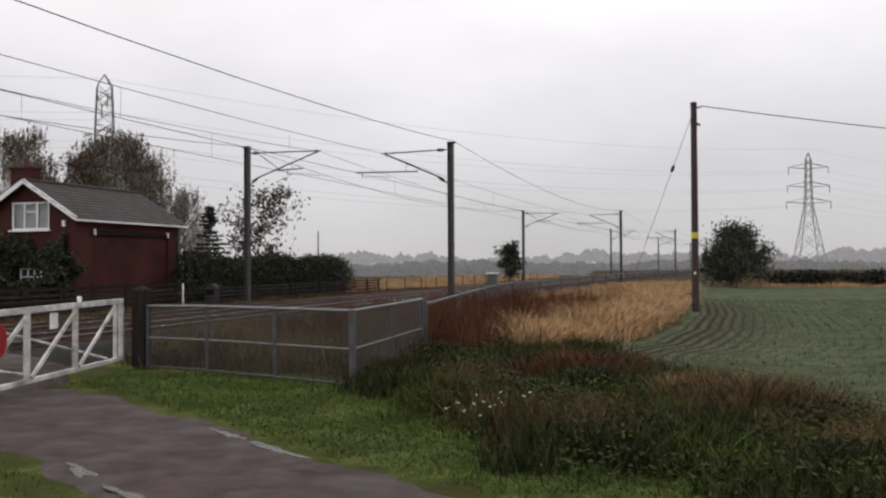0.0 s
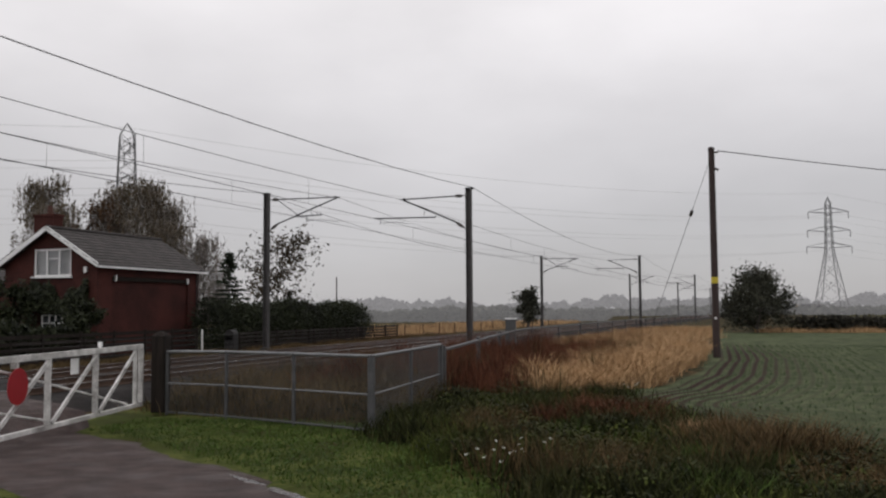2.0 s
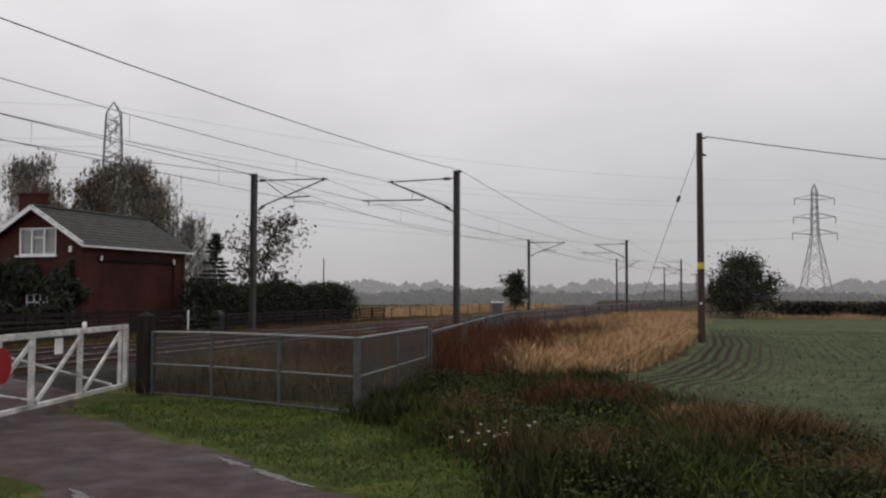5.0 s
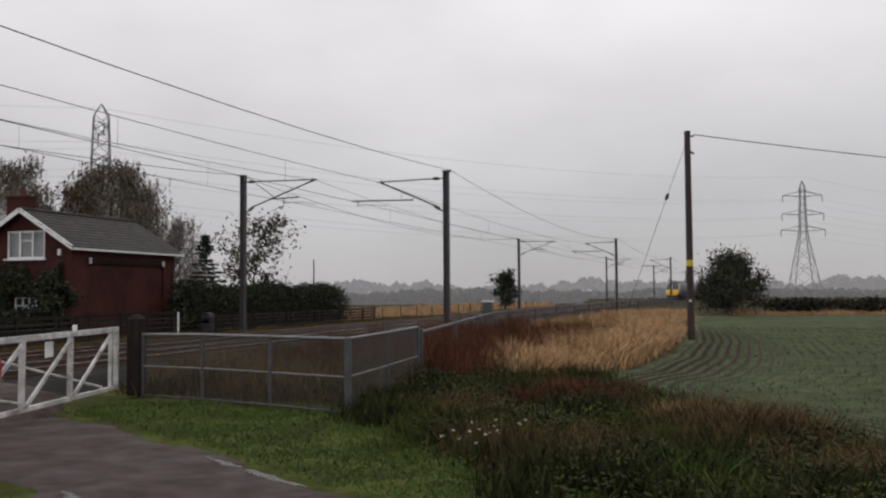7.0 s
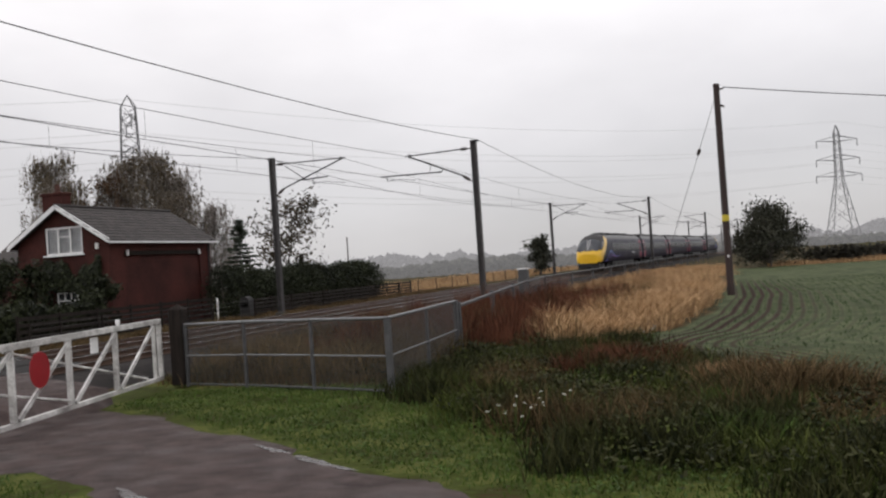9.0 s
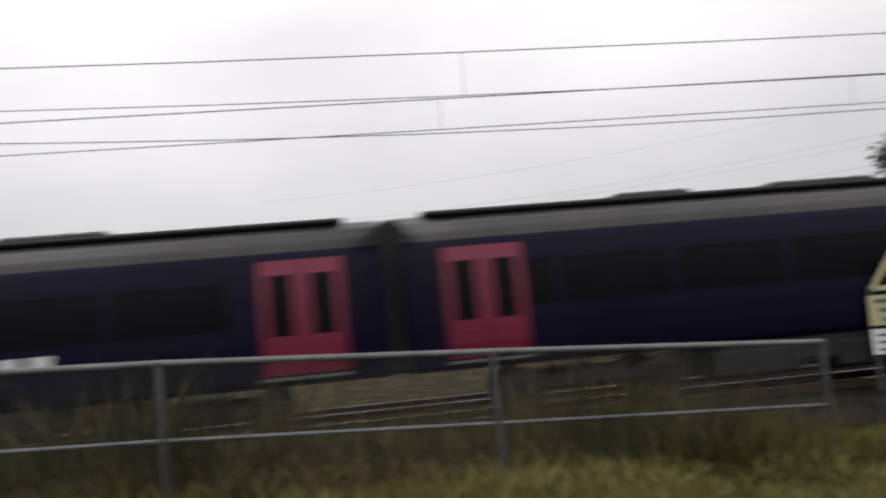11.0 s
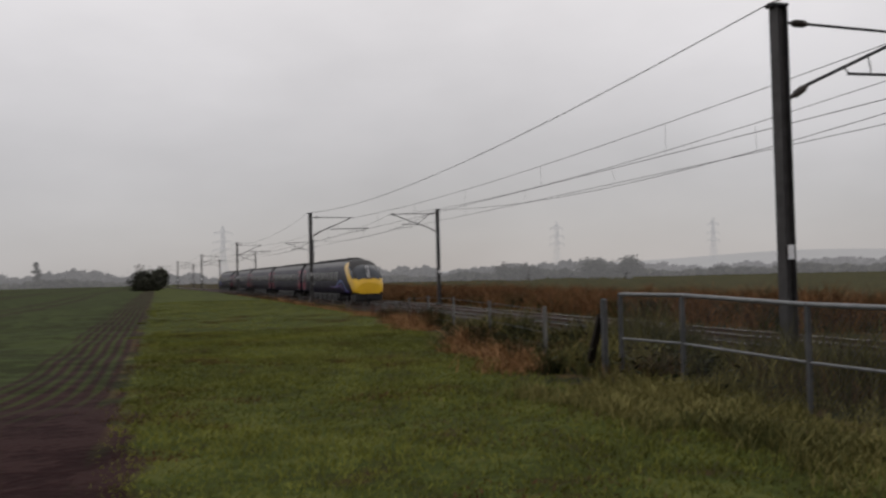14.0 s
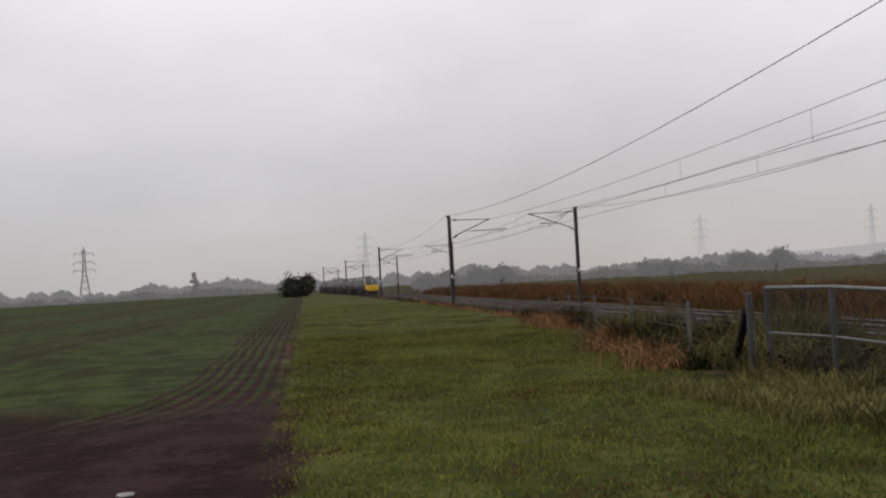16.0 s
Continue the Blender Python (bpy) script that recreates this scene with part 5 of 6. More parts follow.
    for z in (2.02, 1.62, 0.98):
        bm = nb()
        box(bm, (-31.5, y0 - 0.055, z), (1.8, 0.06, 0.06))
        part("frame", bm, M["window_white"], lw)
    # chimney
    bm = nb()
    box(bm, (xm - 0.7, y0 + 0.55, 6.65), (1.3, 0.65, 1.1), 0, 0.01)
    box(bm, (xm - 0.7, y0 + 0.55, 7.2), (1.42, 0.77, 0.12), 0, 0.01)
    ch = part("chimney", bm, M["brick_wall"], e, "squat brick chimney stack")
    bm = nb()
    tube(bm, (xm - 0.6, y0 + 0.55, 7.24), (xm - 0.6, y0 + 0.55, 7.72), 0.17, 10, 0.13)
    part("chimney_pot", bm, M["clay"], ch)
    # lower wing behind, with its aerial
    bm = nb()
    wx = (-39.6, -34.9)
    wy = (40.0, 45.0)
    pr = [(wy[0], -0.2), (wy[1], -0.2), (wy[1], 4.1), ((wy[0] + wy[1]) / 2, 5.9), (wy[0], 4.1)]
    a = [bm.verts.new((wx[0], y, z)) for y, z in pr]
    c = [bm.verts.new((wx[1], y, z)) for y, z in pr]
    bm.faces.new(a)
    bm.faces.new(c)
    for i in range(5):
        j = (i + 1) % 5
        bm.faces.new((a[i], c[i], c[j], a[j]))
    bmesh.ops.recalc_face_normals(bm, faces=bm.faces[:])
    wing = part("rear_wing", bm, M["brick_wall"], e, "lower brick rear wing")
    bm = nb()
    for sg in (-1, 1):
        ym = (wy[0] + wy[1]) / 2
        beam(bm, (-37.4, ym + sg * 1.4, 5.02), (-37.4, ym + sg * 1.401, 5.02), 0.01, 0.01)
        vs = [bm.verts.new(p) for p in ((wx[0] - 0.3, ym, 6.0), (-32.4, ym, 6.0), (-32.4, ym + sg * 2.85, 3.95), (wx[0] - 0.3, ym + sg * 2.85, 3.95))]
        vt = [bm.verts.new(v.co + Vector((0, 0, -0.08))) for v in vs]
        bm.faces.new(vs)
        bm.faces.new(list(reversed(vt)))
        for i in range(4):
            j = (i + 1) % 4
            bm.faces.new((vs[i], vs[j], vt[j], vt[i]))
    bmesh.ops.recalc_face_normals(bm, faces=bm.faces[:])
    part("roof", bm, M["tile"], wing, "grey rear roof")
    bm = nb()
    ax, ay = -37.2, 42.0
    tube(bm, (ax, ay, 5.8), (ax, ay, 7.6), 0.025)
    tube(bm, (ax - 0.9, ay, 7.4), (ax + 0.5, ay, 7.5), 0.02)
    for k in range(6):
        tube(bm, (ax - 0.8 + 0.22 * k, ay - 0.25, 7.42 + 0.015 * k), (ax - 0.8 + 0.22 * k, ay + 0.25, 7.42 + 0.015 * k), 0.012, 4)
    part("aerial", bm, M["galv_dull"], e, "rooftop television aerial")


def pane_glass():
    if "pane" not in M:
        m = bpy.data.materials.new("clear_pane_glass")
        m.use_nodes = True
        b = m.node_tree.nodes["Principled BSDF"]
        b.inputs["Transmission Weight"].default_value = 1.0
        b.inputs["Roughness"].default_value = 0.02
        b.inputs["IOR"].default_value = 1.45
        M["pane"] = m
    return M["pane"]


house()


# ---- poles and pylons ----
def wooden_pole():
    x, y, z = 0.5, 41.4, -0.05
    e = thing("wooden_pole", pose(x, y, z, 0, 0, 0), "tall dark brown wooden line pole with a yellow band", "utility pole")
    bm = nb()
    tube(bm, (0, 0, -0.1), (0, 0, 9.28), 0.165, 14, 0.135)
    tube(bm, (0, 0, 9.25), (0, 0, 9.35), 0.16, 14, 0.12)
    part("shaft", bm, M["pole_timber"], e, smooth=False)
    bm = nb()
    tube(bm, (0, 0, 3.28), (0, 0, 3.56), 0.16, 14)
    part("band", bm, M["band_yellow"], e, "yellow marker band")
    bm = nb()
    box(bm, (0, -0.165, 1.75), (0.09, 0.03, 0.09))
    part("tag", bm, M["white_bar"], e, "small white tag")
    bm = nb()
    tube(bm, (0.12, 0, 9.1), (0.3, 0, 9.12), 0.04)
    part("bracket", bm, M["insulator"], e)
    bm = nb()
    tube(bm, (0.13, 0, 8.4), (0.28, 0, 8.3), 0.05)
    part("bracket", bm, M["insulator"], e)
    w = new("stay_wire", wire_mesh("stay_wire", [(x - 0.12, y, 8.6), (x - 3.45, y + 5.2, 0.9)], 0.012, M["wire"]))
    tagged(w, "slanting steel stay wire with an insulator", "stay wire")
    bm = nb()
    a, b2 = Vector((x - 0.12, y, 8.6)), Vector((x - 3.45, y + 5.2, 0.9))
    c = a.lerp(b2, 0.27)
    d = (b2 - a).normalized()
    tube(bm, c - d * 0.14, c + d * 0.14, 0.075, 8)
    part("stay_insulator", bm, M["insulator"], w, "egg-shaped insulator")
    w = new("line_wire", wire_mesh("line_wire", sag((x + 0.28, y, 9.12), (x + 48, y + 36, 9.1), 0.9, 20), 0.022, M["wire"]))
    tagged(w, "twisted cable slung from the wooden pole", "overhead cable")


wooden_pole()


def marker_posts():
    bm = nb()
    tube(bm, (0, 0, 0), (0, 0, 6.0), 0.09, 8, 0.07)
    ob = new("far_pole", mesh_of("far_pole", bm, M["pole_timber"]))
    ob.matrix_basis = pose(-42.5, 92, 0)
    tagged(ob, "thin dark wooden pole beyond the hedge", "pole")
    bm = nb()
    box(bm, (0, 0, 0.6), (0.07, 0.07, 1.3), 0, 0.01)
    ob = new("marker_post", mesh_of("marker_post", bm, M["window_white"]))
    ob.matrix_basis = pose(-25.6, 41.0, -0.05)
    tagged(ob, "slim white marker post beside the far rail", "post")
    e = thing("lineside_cabinet", pose(-9.9, 45.5, -0.06, 0, 0, 4), "small grey lineside cabinet with a pale top", "cabinet")
    bm = nb()
    box(bm, (0, 0, 0.85), (0.5, 0.45, 1.7), 0, 0.015)
    part("body", bm, M["galv_dull"], e)
    bm = nb()
    box(bm, (0, 0, 1.73), (0.56, 0.5, 0.06), 0, 0.01)
    part("lid", bm, M["window_white"], e, "pale lid")
    e = thing("trackside_box", pose(-25.2, 43.2, -0.05), "dark rounded trackside box before the hedge", "cabinet")
    bm = nb()
    box(bm, (0, 0, 0.45), (0.6, 0.5, 0.9), 0, 0.04)
    tube(bm, (0, -0.25, 0.9), (0, 0.25, 0.9), 0.3, 14)
    part("housing", bm, M["train_black"], e)


marker_posts()


def pylon(x, y, h, yaw, label, mat, w=1.0, girth=1.0, foot=0.075):
    """A lattice tower with three pairs of arms."""
    e = thing("pylon", pose(x, y, 0, 0, 0, yaw), label, "pylon", "pylons of the power line")

    def half(z):
        f = z / h
        return foot * h * (1 - f / 0.55) + 0.026 * girth * h * (f / 0.55) if f < 0.55 else 0.026 * girth * h * (1 - 0.35 * (f - 0.55) / 0.45)

    r = 0.0042 * h * w
    bm = nb()
    levels = [0, 0.16, 0.3, 0.42, 0.52, 0.58, 0.64, 0.70, 0.76, 0.82, 0.88, 0.94]
    for a, b2 in zip(levels[:-1], levels[1:]):
        za, zb = a * h, b2 * h
        ha, hb = half(za), half(zb)
        for sx in (-1, 1):
            for sy in (-1, 1):
                beam(bm, (sx * ha, sy * ha, za), (sx * hb, sy * hb, zb), r, r)
        for ax in range(2):
            for s in (-1, 1):
                for k in (-1, 1):
                    p = [k * ha, s * ha] if ax == 0 else [s * ha, k * ha]
                    q = [-k * hb, s * hb] if ax == 0 else [s * hb, -k * hb]
                    beam(bm, (*p, za), (*q, zb), r * 0.6, r * 0.6)
    ht = half(0.94 * h)
    for sx in (-1, 1):
        for sy in (-1, 1):
            beam(bm, (sx * ht, sy * ht, 0.94 * h), (0, 0, h), r, r)
    part("tower", bm, mat, e)
    for f, span in ((0.56, 0.185), (0.70, 0.175), (0.86, 0.165)):
        for s in (-1, 1):
            bm = nb()
            z, hh = f * h, half(f * h)
            tip = (s * span * h, 0, z + 0.012 * h)
            for sy in (-1, 1):
                beam(bm, (s * hh, sy * hh, z), tip, r * 0.8, r * 0.8)
                beam(bm, (s * hh, sy * hh, z + 0.045 * h), tip, r * 0.8, r * 0.8)
            arm = part("cross_arm", bm, mat, e)
            bm = nb()
            tube(bm, tip, (tip[0], 0, tip[2] - 0.06 * h), r * 0.8, 5)
            part("insulator_string", bm, mat, arm)
    return e


# the three farthest pylons glow pale grey, as mist painted onto the steel
M["far_lattice"] = distant("haze_glow_lattice", (0.2, 0.2, 0.2), (0.26, 0.26, 0.26), (0.5, 0.5, 0.52), 0.5)
pylon(-139, 176.5, 47.5, 133, "grey lattice steel pylon beyond the trees", M["lattice"], 0.9, 1.9)
pylon(29.6, 375.0, 45, 12, "grey lattice steel pylon standing beyond the field hedge", M["lattice"], 1.05, 1.1, 0.12)
pylon(221, -958, 56, 20, "grey lattice pylon across the ploughed field", M["lattice"], 1.5, 1.0, 0.1)
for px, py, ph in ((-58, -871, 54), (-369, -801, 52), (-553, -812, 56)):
    pylon(px, py, ph, 20, "far-off grey lattice pylon with mist painted on as a glow", M["far_lattice"], 1.3)


def power_lines():
    a, b2 = Vector((-139, 176.5, 0)), Vector((29.6, 375.0, 0))
    d = (b2 - a).normalized()
    n = Vector((-d.y, d.x, 0))
    for z, off in ((24.6, 7.6), (31.1, 6.7), (37.6, 6.0), (24.6, -7.6), (31.1, -6.7), (37.6, -6.0), (46.5, 0)):
        for p, q in ((a, b2), (a - d * 260, a), (b2, b2 + d * 300)):
            pts = sag(p + n * off + Vector((0, 0, z)), q + n * off + Vector((0, 0, z)), 5.5, 20)
            # cable paleness is haze painted as emission
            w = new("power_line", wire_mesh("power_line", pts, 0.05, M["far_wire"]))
            tagged(w, "sagging power cable between the pylons, paled by a painted haze glow", "power line", "power lines")


power_lines()


# ---- trees, hedges and bushes ----
def tree(name, x, y, h, spread, leaf, n_leaves, leaf_size, label, category, seed, trunk_r=0.14, base=0.2, droop=0.0, shape="round", limbs=9, group="", twigs=None):
    rng = random.Random(seed)
    nrg = np.random.default_rng(seed)
    z0 = land_z(x, y)
    e = thing(name, pose(x, y, z0), label, category, group)
    bm = nb()
    tips = []
    p = Vector((0, 0, -0.1))
    k = 6
    for i in range(k):
        q = Vector((rng.uniform(-0.04, 0.04) * h * (i > 0), rng.uniform(-0.04, 0.04) * h * (i > 0), h * 0.86 * (i + 1) / k))
        tube(bm, p, q, trunk_r * (1 - i / (k + 0.6)), 7, trunk_r * (1 - (i + 1) / (k + 0.6)))
        if (i + 1) / k > base:
            for _ in range(max(1, round(limbs / 4))):
                a = rng.uniform(0, 6.28)
                f = (i + 1) / k
                if shape == "dome":
                    r = spread * math.sqrt(max(0.05, 1 - ((f - 0.3) / 0.75) ** 2)) * rng.uniform(0.7, 1.1)
                    up = 0.4
                elif shape == "cone":
                    r = spread * (1.05 - f)
                    up = 0.05
                else:
                    r = spread * (0.55 + 0.6 * math.sin(math.pi * min(1, f * 0.95))) * rng.uniform(0.6, 1.0)
                    up = 0.55
                t = q + Vector((math.cos(a) * r, math.sin(a) * r, h * 0.13 * up * rng.uniform(0.4, 1.8)))
                m2 = q.lerp(t, 0.5) + Vector((0, 0, 0.04 * h))
                tube(bm, q.lerp(p, rng.uniform(0, 0.8)), m2, trunk_r * 0.35, 5, trunk_r * 0.2)
                tube(bm, m2, t, trunk_r * 0.2, 5, trunk_r * 0.06)
                tips += [t, m2.lerp(t, 0.55), m2]
                for _ in range(3):
                    b2 = m2.lerp(t, rng.uniform(0.2, 1)) + Vector((rng.uniform(-1, 1), rng.uniform(-1, 1), rng.uniform(-0.4, 1))) * spread * 0.38
                    tube(bm, m2.lerp(t, 0.3), b2, trunk_r * 0.1, 4, trunk_r * 0.04)
                    tips.append(b2)
        p = q
    tips.append(p)
    part("trunk", bm, M["bark"], e, "branching bark-brown trunk")
    T = np.array([t[:] for t in tips])
    n_clump = len(T)
    pick = nrg.integers(0, n_clump, n_leaves)
    sc = nrg.uniform(0.5, 1.3, n_clump)[pick][:, None]
    if droop:
        # leaves strung along hanging strands
        m = n_leaves // 16
        base_at = T[nrg.integers(0, n_clump, m)] + nrg.normal(0, 1, (m, 3)) * spread * np.array((0.24, 0.24, 0.12))
        reach = np.abs(nrg.normal(0, 1, m)) * droop * h * 1.5 + 0.25
        k = nrg.integers(0, m, n_leaves)
        c = base_at[k] + nrg.normal(0, 0.05, (n_leaves, 3))
        c[:, 2] -= nrg.uniform(0, 1, n_leaves) * reach[k]
    else:
        c = T[pick] + nrg.normal(0, 1, (n_leaves, 3)) * spread * 0.17 * sc
    c[:, 2] = np.maximum(c[:, 2], 0.15)
    u = nrg.normal(0, 1, (n_leaves, 3))
    if droop:
        u[:, 2] *= 2.5
    u /= np.linalg.norm(u, axis=1)[:, None]
    v = np.cross(u, nrg.normal(0, 1, (n_leaves, 3)))
    v /= np.linalg.norm(v, axis=1)[:, None]
    s = leaf_size * nrg.uniform(0.5, 1.4, n_leaves)[:, None]
    part("crown", quads("crown", c, u * s, v * s * 0.45, M[leaf]), None, e, "ragged crown of small leaves")
    if twigs:
        m = n_leaves // 4
        pk = nrg.integers(0, n_clump, m)
        c = T[pk] + nrg.normal(0, 1, (m, 3)) * spread * 0.17
        c[:, 2] -= np.abs(nrg.normal(0, 1, m)) * max(droop, 0.05) * h * 1.2
        c[:, 2] = np.maximum(c[:, 2], 0.5)
        u = nrg.normal(0, 0.35, (m, 3))
        u[:, 2] = -1
        v = np.cross(u, nrg.normal(0, 1, (m, 3)))
        v /= np.linalg.norm(v, axis=1)[:, None]
        s = nrg.uniform(0.4, 1.2, m)[:, None]
        part("twig_curtain", quads("twig_curtain", c, u * s * 0.5, v * 0.018, M[twigs]), None, e, "hanging pale twigs")["kind"] = "stuff"
    return e


def hedge(name, pts, h, w, leaf, n, size, label, seed, category="hedge", top_noise=0.25):
    """A dense row of foliage along pts, with bare stems inside."""
    nrg = np.random.default_rng(seed)
    e = thing(name, pose(0, 0, 0), label, category)
    P = np.array([(x, y) for x, y in pts], float)
    seg = np.hypot(*np.diff(P, axis=0).T)
    cum = np.concatenate(([0], np.cumsum(seg)))
    s = nrg.uniform(0, cum[-1], n)
    cx, cy = np.interp(s, cum, P[:, 0]), np.interp(s, cum, P[:, 1])
    hh = h * (1 + top_noise * (0.5 * np.sin(s * 0.9) + 0.35 * np.sin(s * 2.3 + 1) + 0.3 * np.sin(s * 5.1)))
    a = nrg.uniform(0, 2 * np.pi, n)
    r = np.sqrt(nrg.uniform(0.25, 1.0, n))
    zz = 0.5 + 0.5 * np.sin(a) * r
    x = cx + np.cos(a) * r * w + nrg.normal(0, 0.08, n)
    y = cy + nrg.normal(0, 0.25, n)
    z = land(cx, cy) + zz * hh + nrg.normal(0, 0.05, n) + np.abs(nrg.normal(0, 0.1, n)) * (zz > 0.8)
    c = np.stack((x, y, np.maximum(z, 0.05)), 1)
    u = nrg.normal(0, 1, (n, 3))
    u /= np.linalg.norm(u, axis=1)[:, None]
    v = np.cross(u, nrg.normal(0, 1, (n, 3)))
    v /= np.linalg.norm(v, axis=1)[:, None]
    sz = size * nrg.uniform(0.5, 1.4, n)[:, None]
    part("foliage", quads("foliage", c, u * sz, v * sz * 0.5, M[leaf]), None, e)
    bm = nb()
    k = int(cum[-1] / 0.8) + 1
    for i in range(k):
        si = cum[-1] * (i + 0.5) / k
        bx, by = np.interp(si, cum, P[:, 0]), np.interp(si, cum, P[:, 1])
        z0 = land_z(bx, by)
        tube(bm, (bx, by, z0 - 0.05), (bx + nrg.uniform(-0.3, 0.3), by + nrg.uniform(-0.3, 0.3), z0 + h * 0.8), 0.05, 5, 0.02)
    part("stem", bm, M["bark"], e)
    return e


# behind the house: thinning birches that hang over the roof
for i, (x, y, h, sp, n, lf) in enumerate(((-48.6, 54.6, 11.7, 1.9, 5000, "birch_leaf"), (-47.4, 57.6, 10.4, 1.8, 4000, "rust_leaf"), (-46.2, 60.2, 11.6, 2.1, 4800, "birch_leaf"), (-45.4, 63.0, 12.6, 2.2, 5600, "birch_leaf"), (-45.8, 66.5, 11.2, 2.4, 3600, "pale_twig"), (-44.8, 69.5, 8.6, 1.9, 2400, "pale_twig"))):
    tree("birch_tree", x, y, h * 1.07, sp * 1.05, lf, int(n * 3.2), 0.10, "thinning autumn birch with drooping twigs behind the house", "tree", 100 + i, 0.16, 0.25, 0.12, "round", 16, "birches behind the house", "pale_twig")


def conifer(x, y, h, spread, seed, label):
    """A small spruce: drooping whorls of needled branches on one straight stem."""
    rng = random.Random(seed)
    nrg = np.random.default_rng(seed)
    e = thing("conifer_tree", pose(x, y, land_z(x, y)), label, "tree")
    bm = nb()
    tube(bm, (0, 0, -0.1), (0, 0, h), 0.1, 7, 0.015)
    C, U = [], []
    z = 0.5
    while z < h * 0.97:
        f = z / h
        for k in range(7):
            a = rng.uniform(0, 6.28)
            r = spread * (1.02 - f) * rng.uniform(0.75, 1.15) + 0.05
            tip = Vector((math.cos(a) * r, math.sin(a) * r, z - 0.12 * r + 0.25 * r * f))
            tube(bm, (0, 0, z), tip, 0.02, 4, 0.006)
            for i in range(22):
                g = rng.uniform(0.15, 1.05)
                C.append((tip.x * g + rng.gauss(0, 0.05), tip.y * g + rng.gauss(0, 0.05), z + (tip.z - z) * g - abs(rng.gauss(0, 0.07))))
                U.append((tip.x / r + rng.gauss(0, 0.5), tip.y / r + rng.gauss(0, 0.5), rng.gauss(-0.2, 0.4)))
        z += 0.2 + 0.17 * (1 - f)
    part("trunk", bm, M["bark"], e, "straight bark-brown stem")
    c, u = np.array(C), np.array(U)
    u /= np.linalg.norm(u, axis=1)[:, None]
    v = np.cross(u, nrg.normal(0, 1, u.shape))
    v /= np.linalg.norm(v, axis=1)[:, None]
    part("crown", quads("crown", c, u * 0.16, v * 0.055, M["dark_leaf"]), None, e, "dark layered needles")


conifer(-31.2, 52.3, 6.4, 2.2, 131, "small dark conifer rising from the garden hedge")
tree("cherry_tree", -28.0, 53.5, 7.3, 2.3, "cherry_leaf", 2600, 0.13, "sparse half-bare tree with autumn leaves", "tree", 132, 0.09, 0.3, 0.0, "round", 12)
for i, (x, y, h, sp) in enumerate(((-32.3, 35.2, 3.6, 0.8), (-33.6, 34.8, 3.5, 1.2), (-28.4, 35.6, 2.6, 0.7), (-28.0, 34.0, 2.0, 0.8))):
    tree("garden_bush", x, y, h, sp, "shade_leaf", 4200, 0.10, "overgrown dark green bush against the brick gable", "bush", 133 + 10 * i, 0.07, 0.05, 0.0, "dome", 12, "bushes before the house")


def wall_creeper():
    """Ivy hanging over the gable wall above the ground floor window."""
    rng = np.random.default_rng(77)
    n = 7000
    x = rng.uniform(-33.6, -29.5, n)
    top = 3.45 + 0.45 * np.sin(x * 2.1 + 0.6) + 0.25 * np.sin(x * 5.3)
    z = 2.0 + (top - 2.0) * np.sqrt(rng.uniform(0, 1, n)) * rng.uniform(0.6, 1.0, n)
    low = rng.uniform(0, 1, n) < 0.3
    z = np.where(low & ((x < -32.5) | (x > -30.5)), rng.uniform(0.2, 2.0, n), z)
    y = 36.9 - 0.03 - np.abs(rng.normal(0, 0.16, n))
    u = rng.normal(0, 1, (n, 3)) * np.array((1, 0.5, 1))
    u /= np.linalg.norm(u, axis=1)[:, None]
    v = np.cross(u, np.array((0, -1, 0.3)) + rng.normal(0, 0.3, (n, 3)))
    sz = 0.08 * rng.uniform(0.5, 1.4, n)[:, None]
    me = quads("wall_creeper", np.stack((x, y, z), 1), u * sz, v * sz * 0.6, M["shade_leaf"])
    tagged(new("wall_creeper", me), "dark ivy hanging over the brick gable above the window", "climbing plant", kind="stuff")


wall_creeper()
tree("yew_tree", -29.3, 22.0, 6.5, 1.75, "dark_leaf", 18000, 0.15, "dense dark evergreen tree beside the crossing", "tree", 136, 0.2, 0.2, 0.0, "round", 16)
hedge("garden_hedge", [(-27.5, 44.0), (-27.0, 50), (-26.7, 57), (-26.5, 63.2)], 2.75, 1.0, "hedge_green", 60000, 0.075, "tall dark evergreen hedge along the railway", 201, top_noise=0.1)
hedge("garden_hedge", [(-27.2, 27.5), (-28.0, 31), (-28.6, 34.5)], 1.5, 0.8, "shade_leaf", 9000, 0.11, "low dark hedge in front of the house", 202)
hedge("garden_hedge", [(-31, 18), (-36, 12), (-44, 4)], 2.2, 0.9, "dark_leaf", 4500, 0.16, "dark hedge along the far lane", 203)
tree("hawthorn_bush", 2.3, 84.0, 5.0, 2.5, "bush_leaf", 15000, 0.12, "large round hawthorn bush at the field corner", "bush", 140, 0.14, 0.0, 0.0, "dome", 26)
hedge("field_hedge", [(5.5, 86), (20, 87), (45, 88), (90, 90)], 1.25, 0.8, "hedge_leaf", 22000, 0.24, "low dark cut hedge along the field", 204, top_noise=0.08)
tree("lineside_bush", -17.5 - 9 + bend(112), 112, 4.6, 1.6, "bush_leaf", 3000, 0.2, "dark ivy-covered stump beside the line", "bush", 141, 0.2, 0.05, 0.0, "round", 12)
tree("lineside_bush", -6.5 + bend(180), 182, 3.6, 1.8, "bush_leaf", 1800, 0.24, "small dark bush beside the railway", "bush", 142, 0.1, 0.05, 0.0, "round", 10)
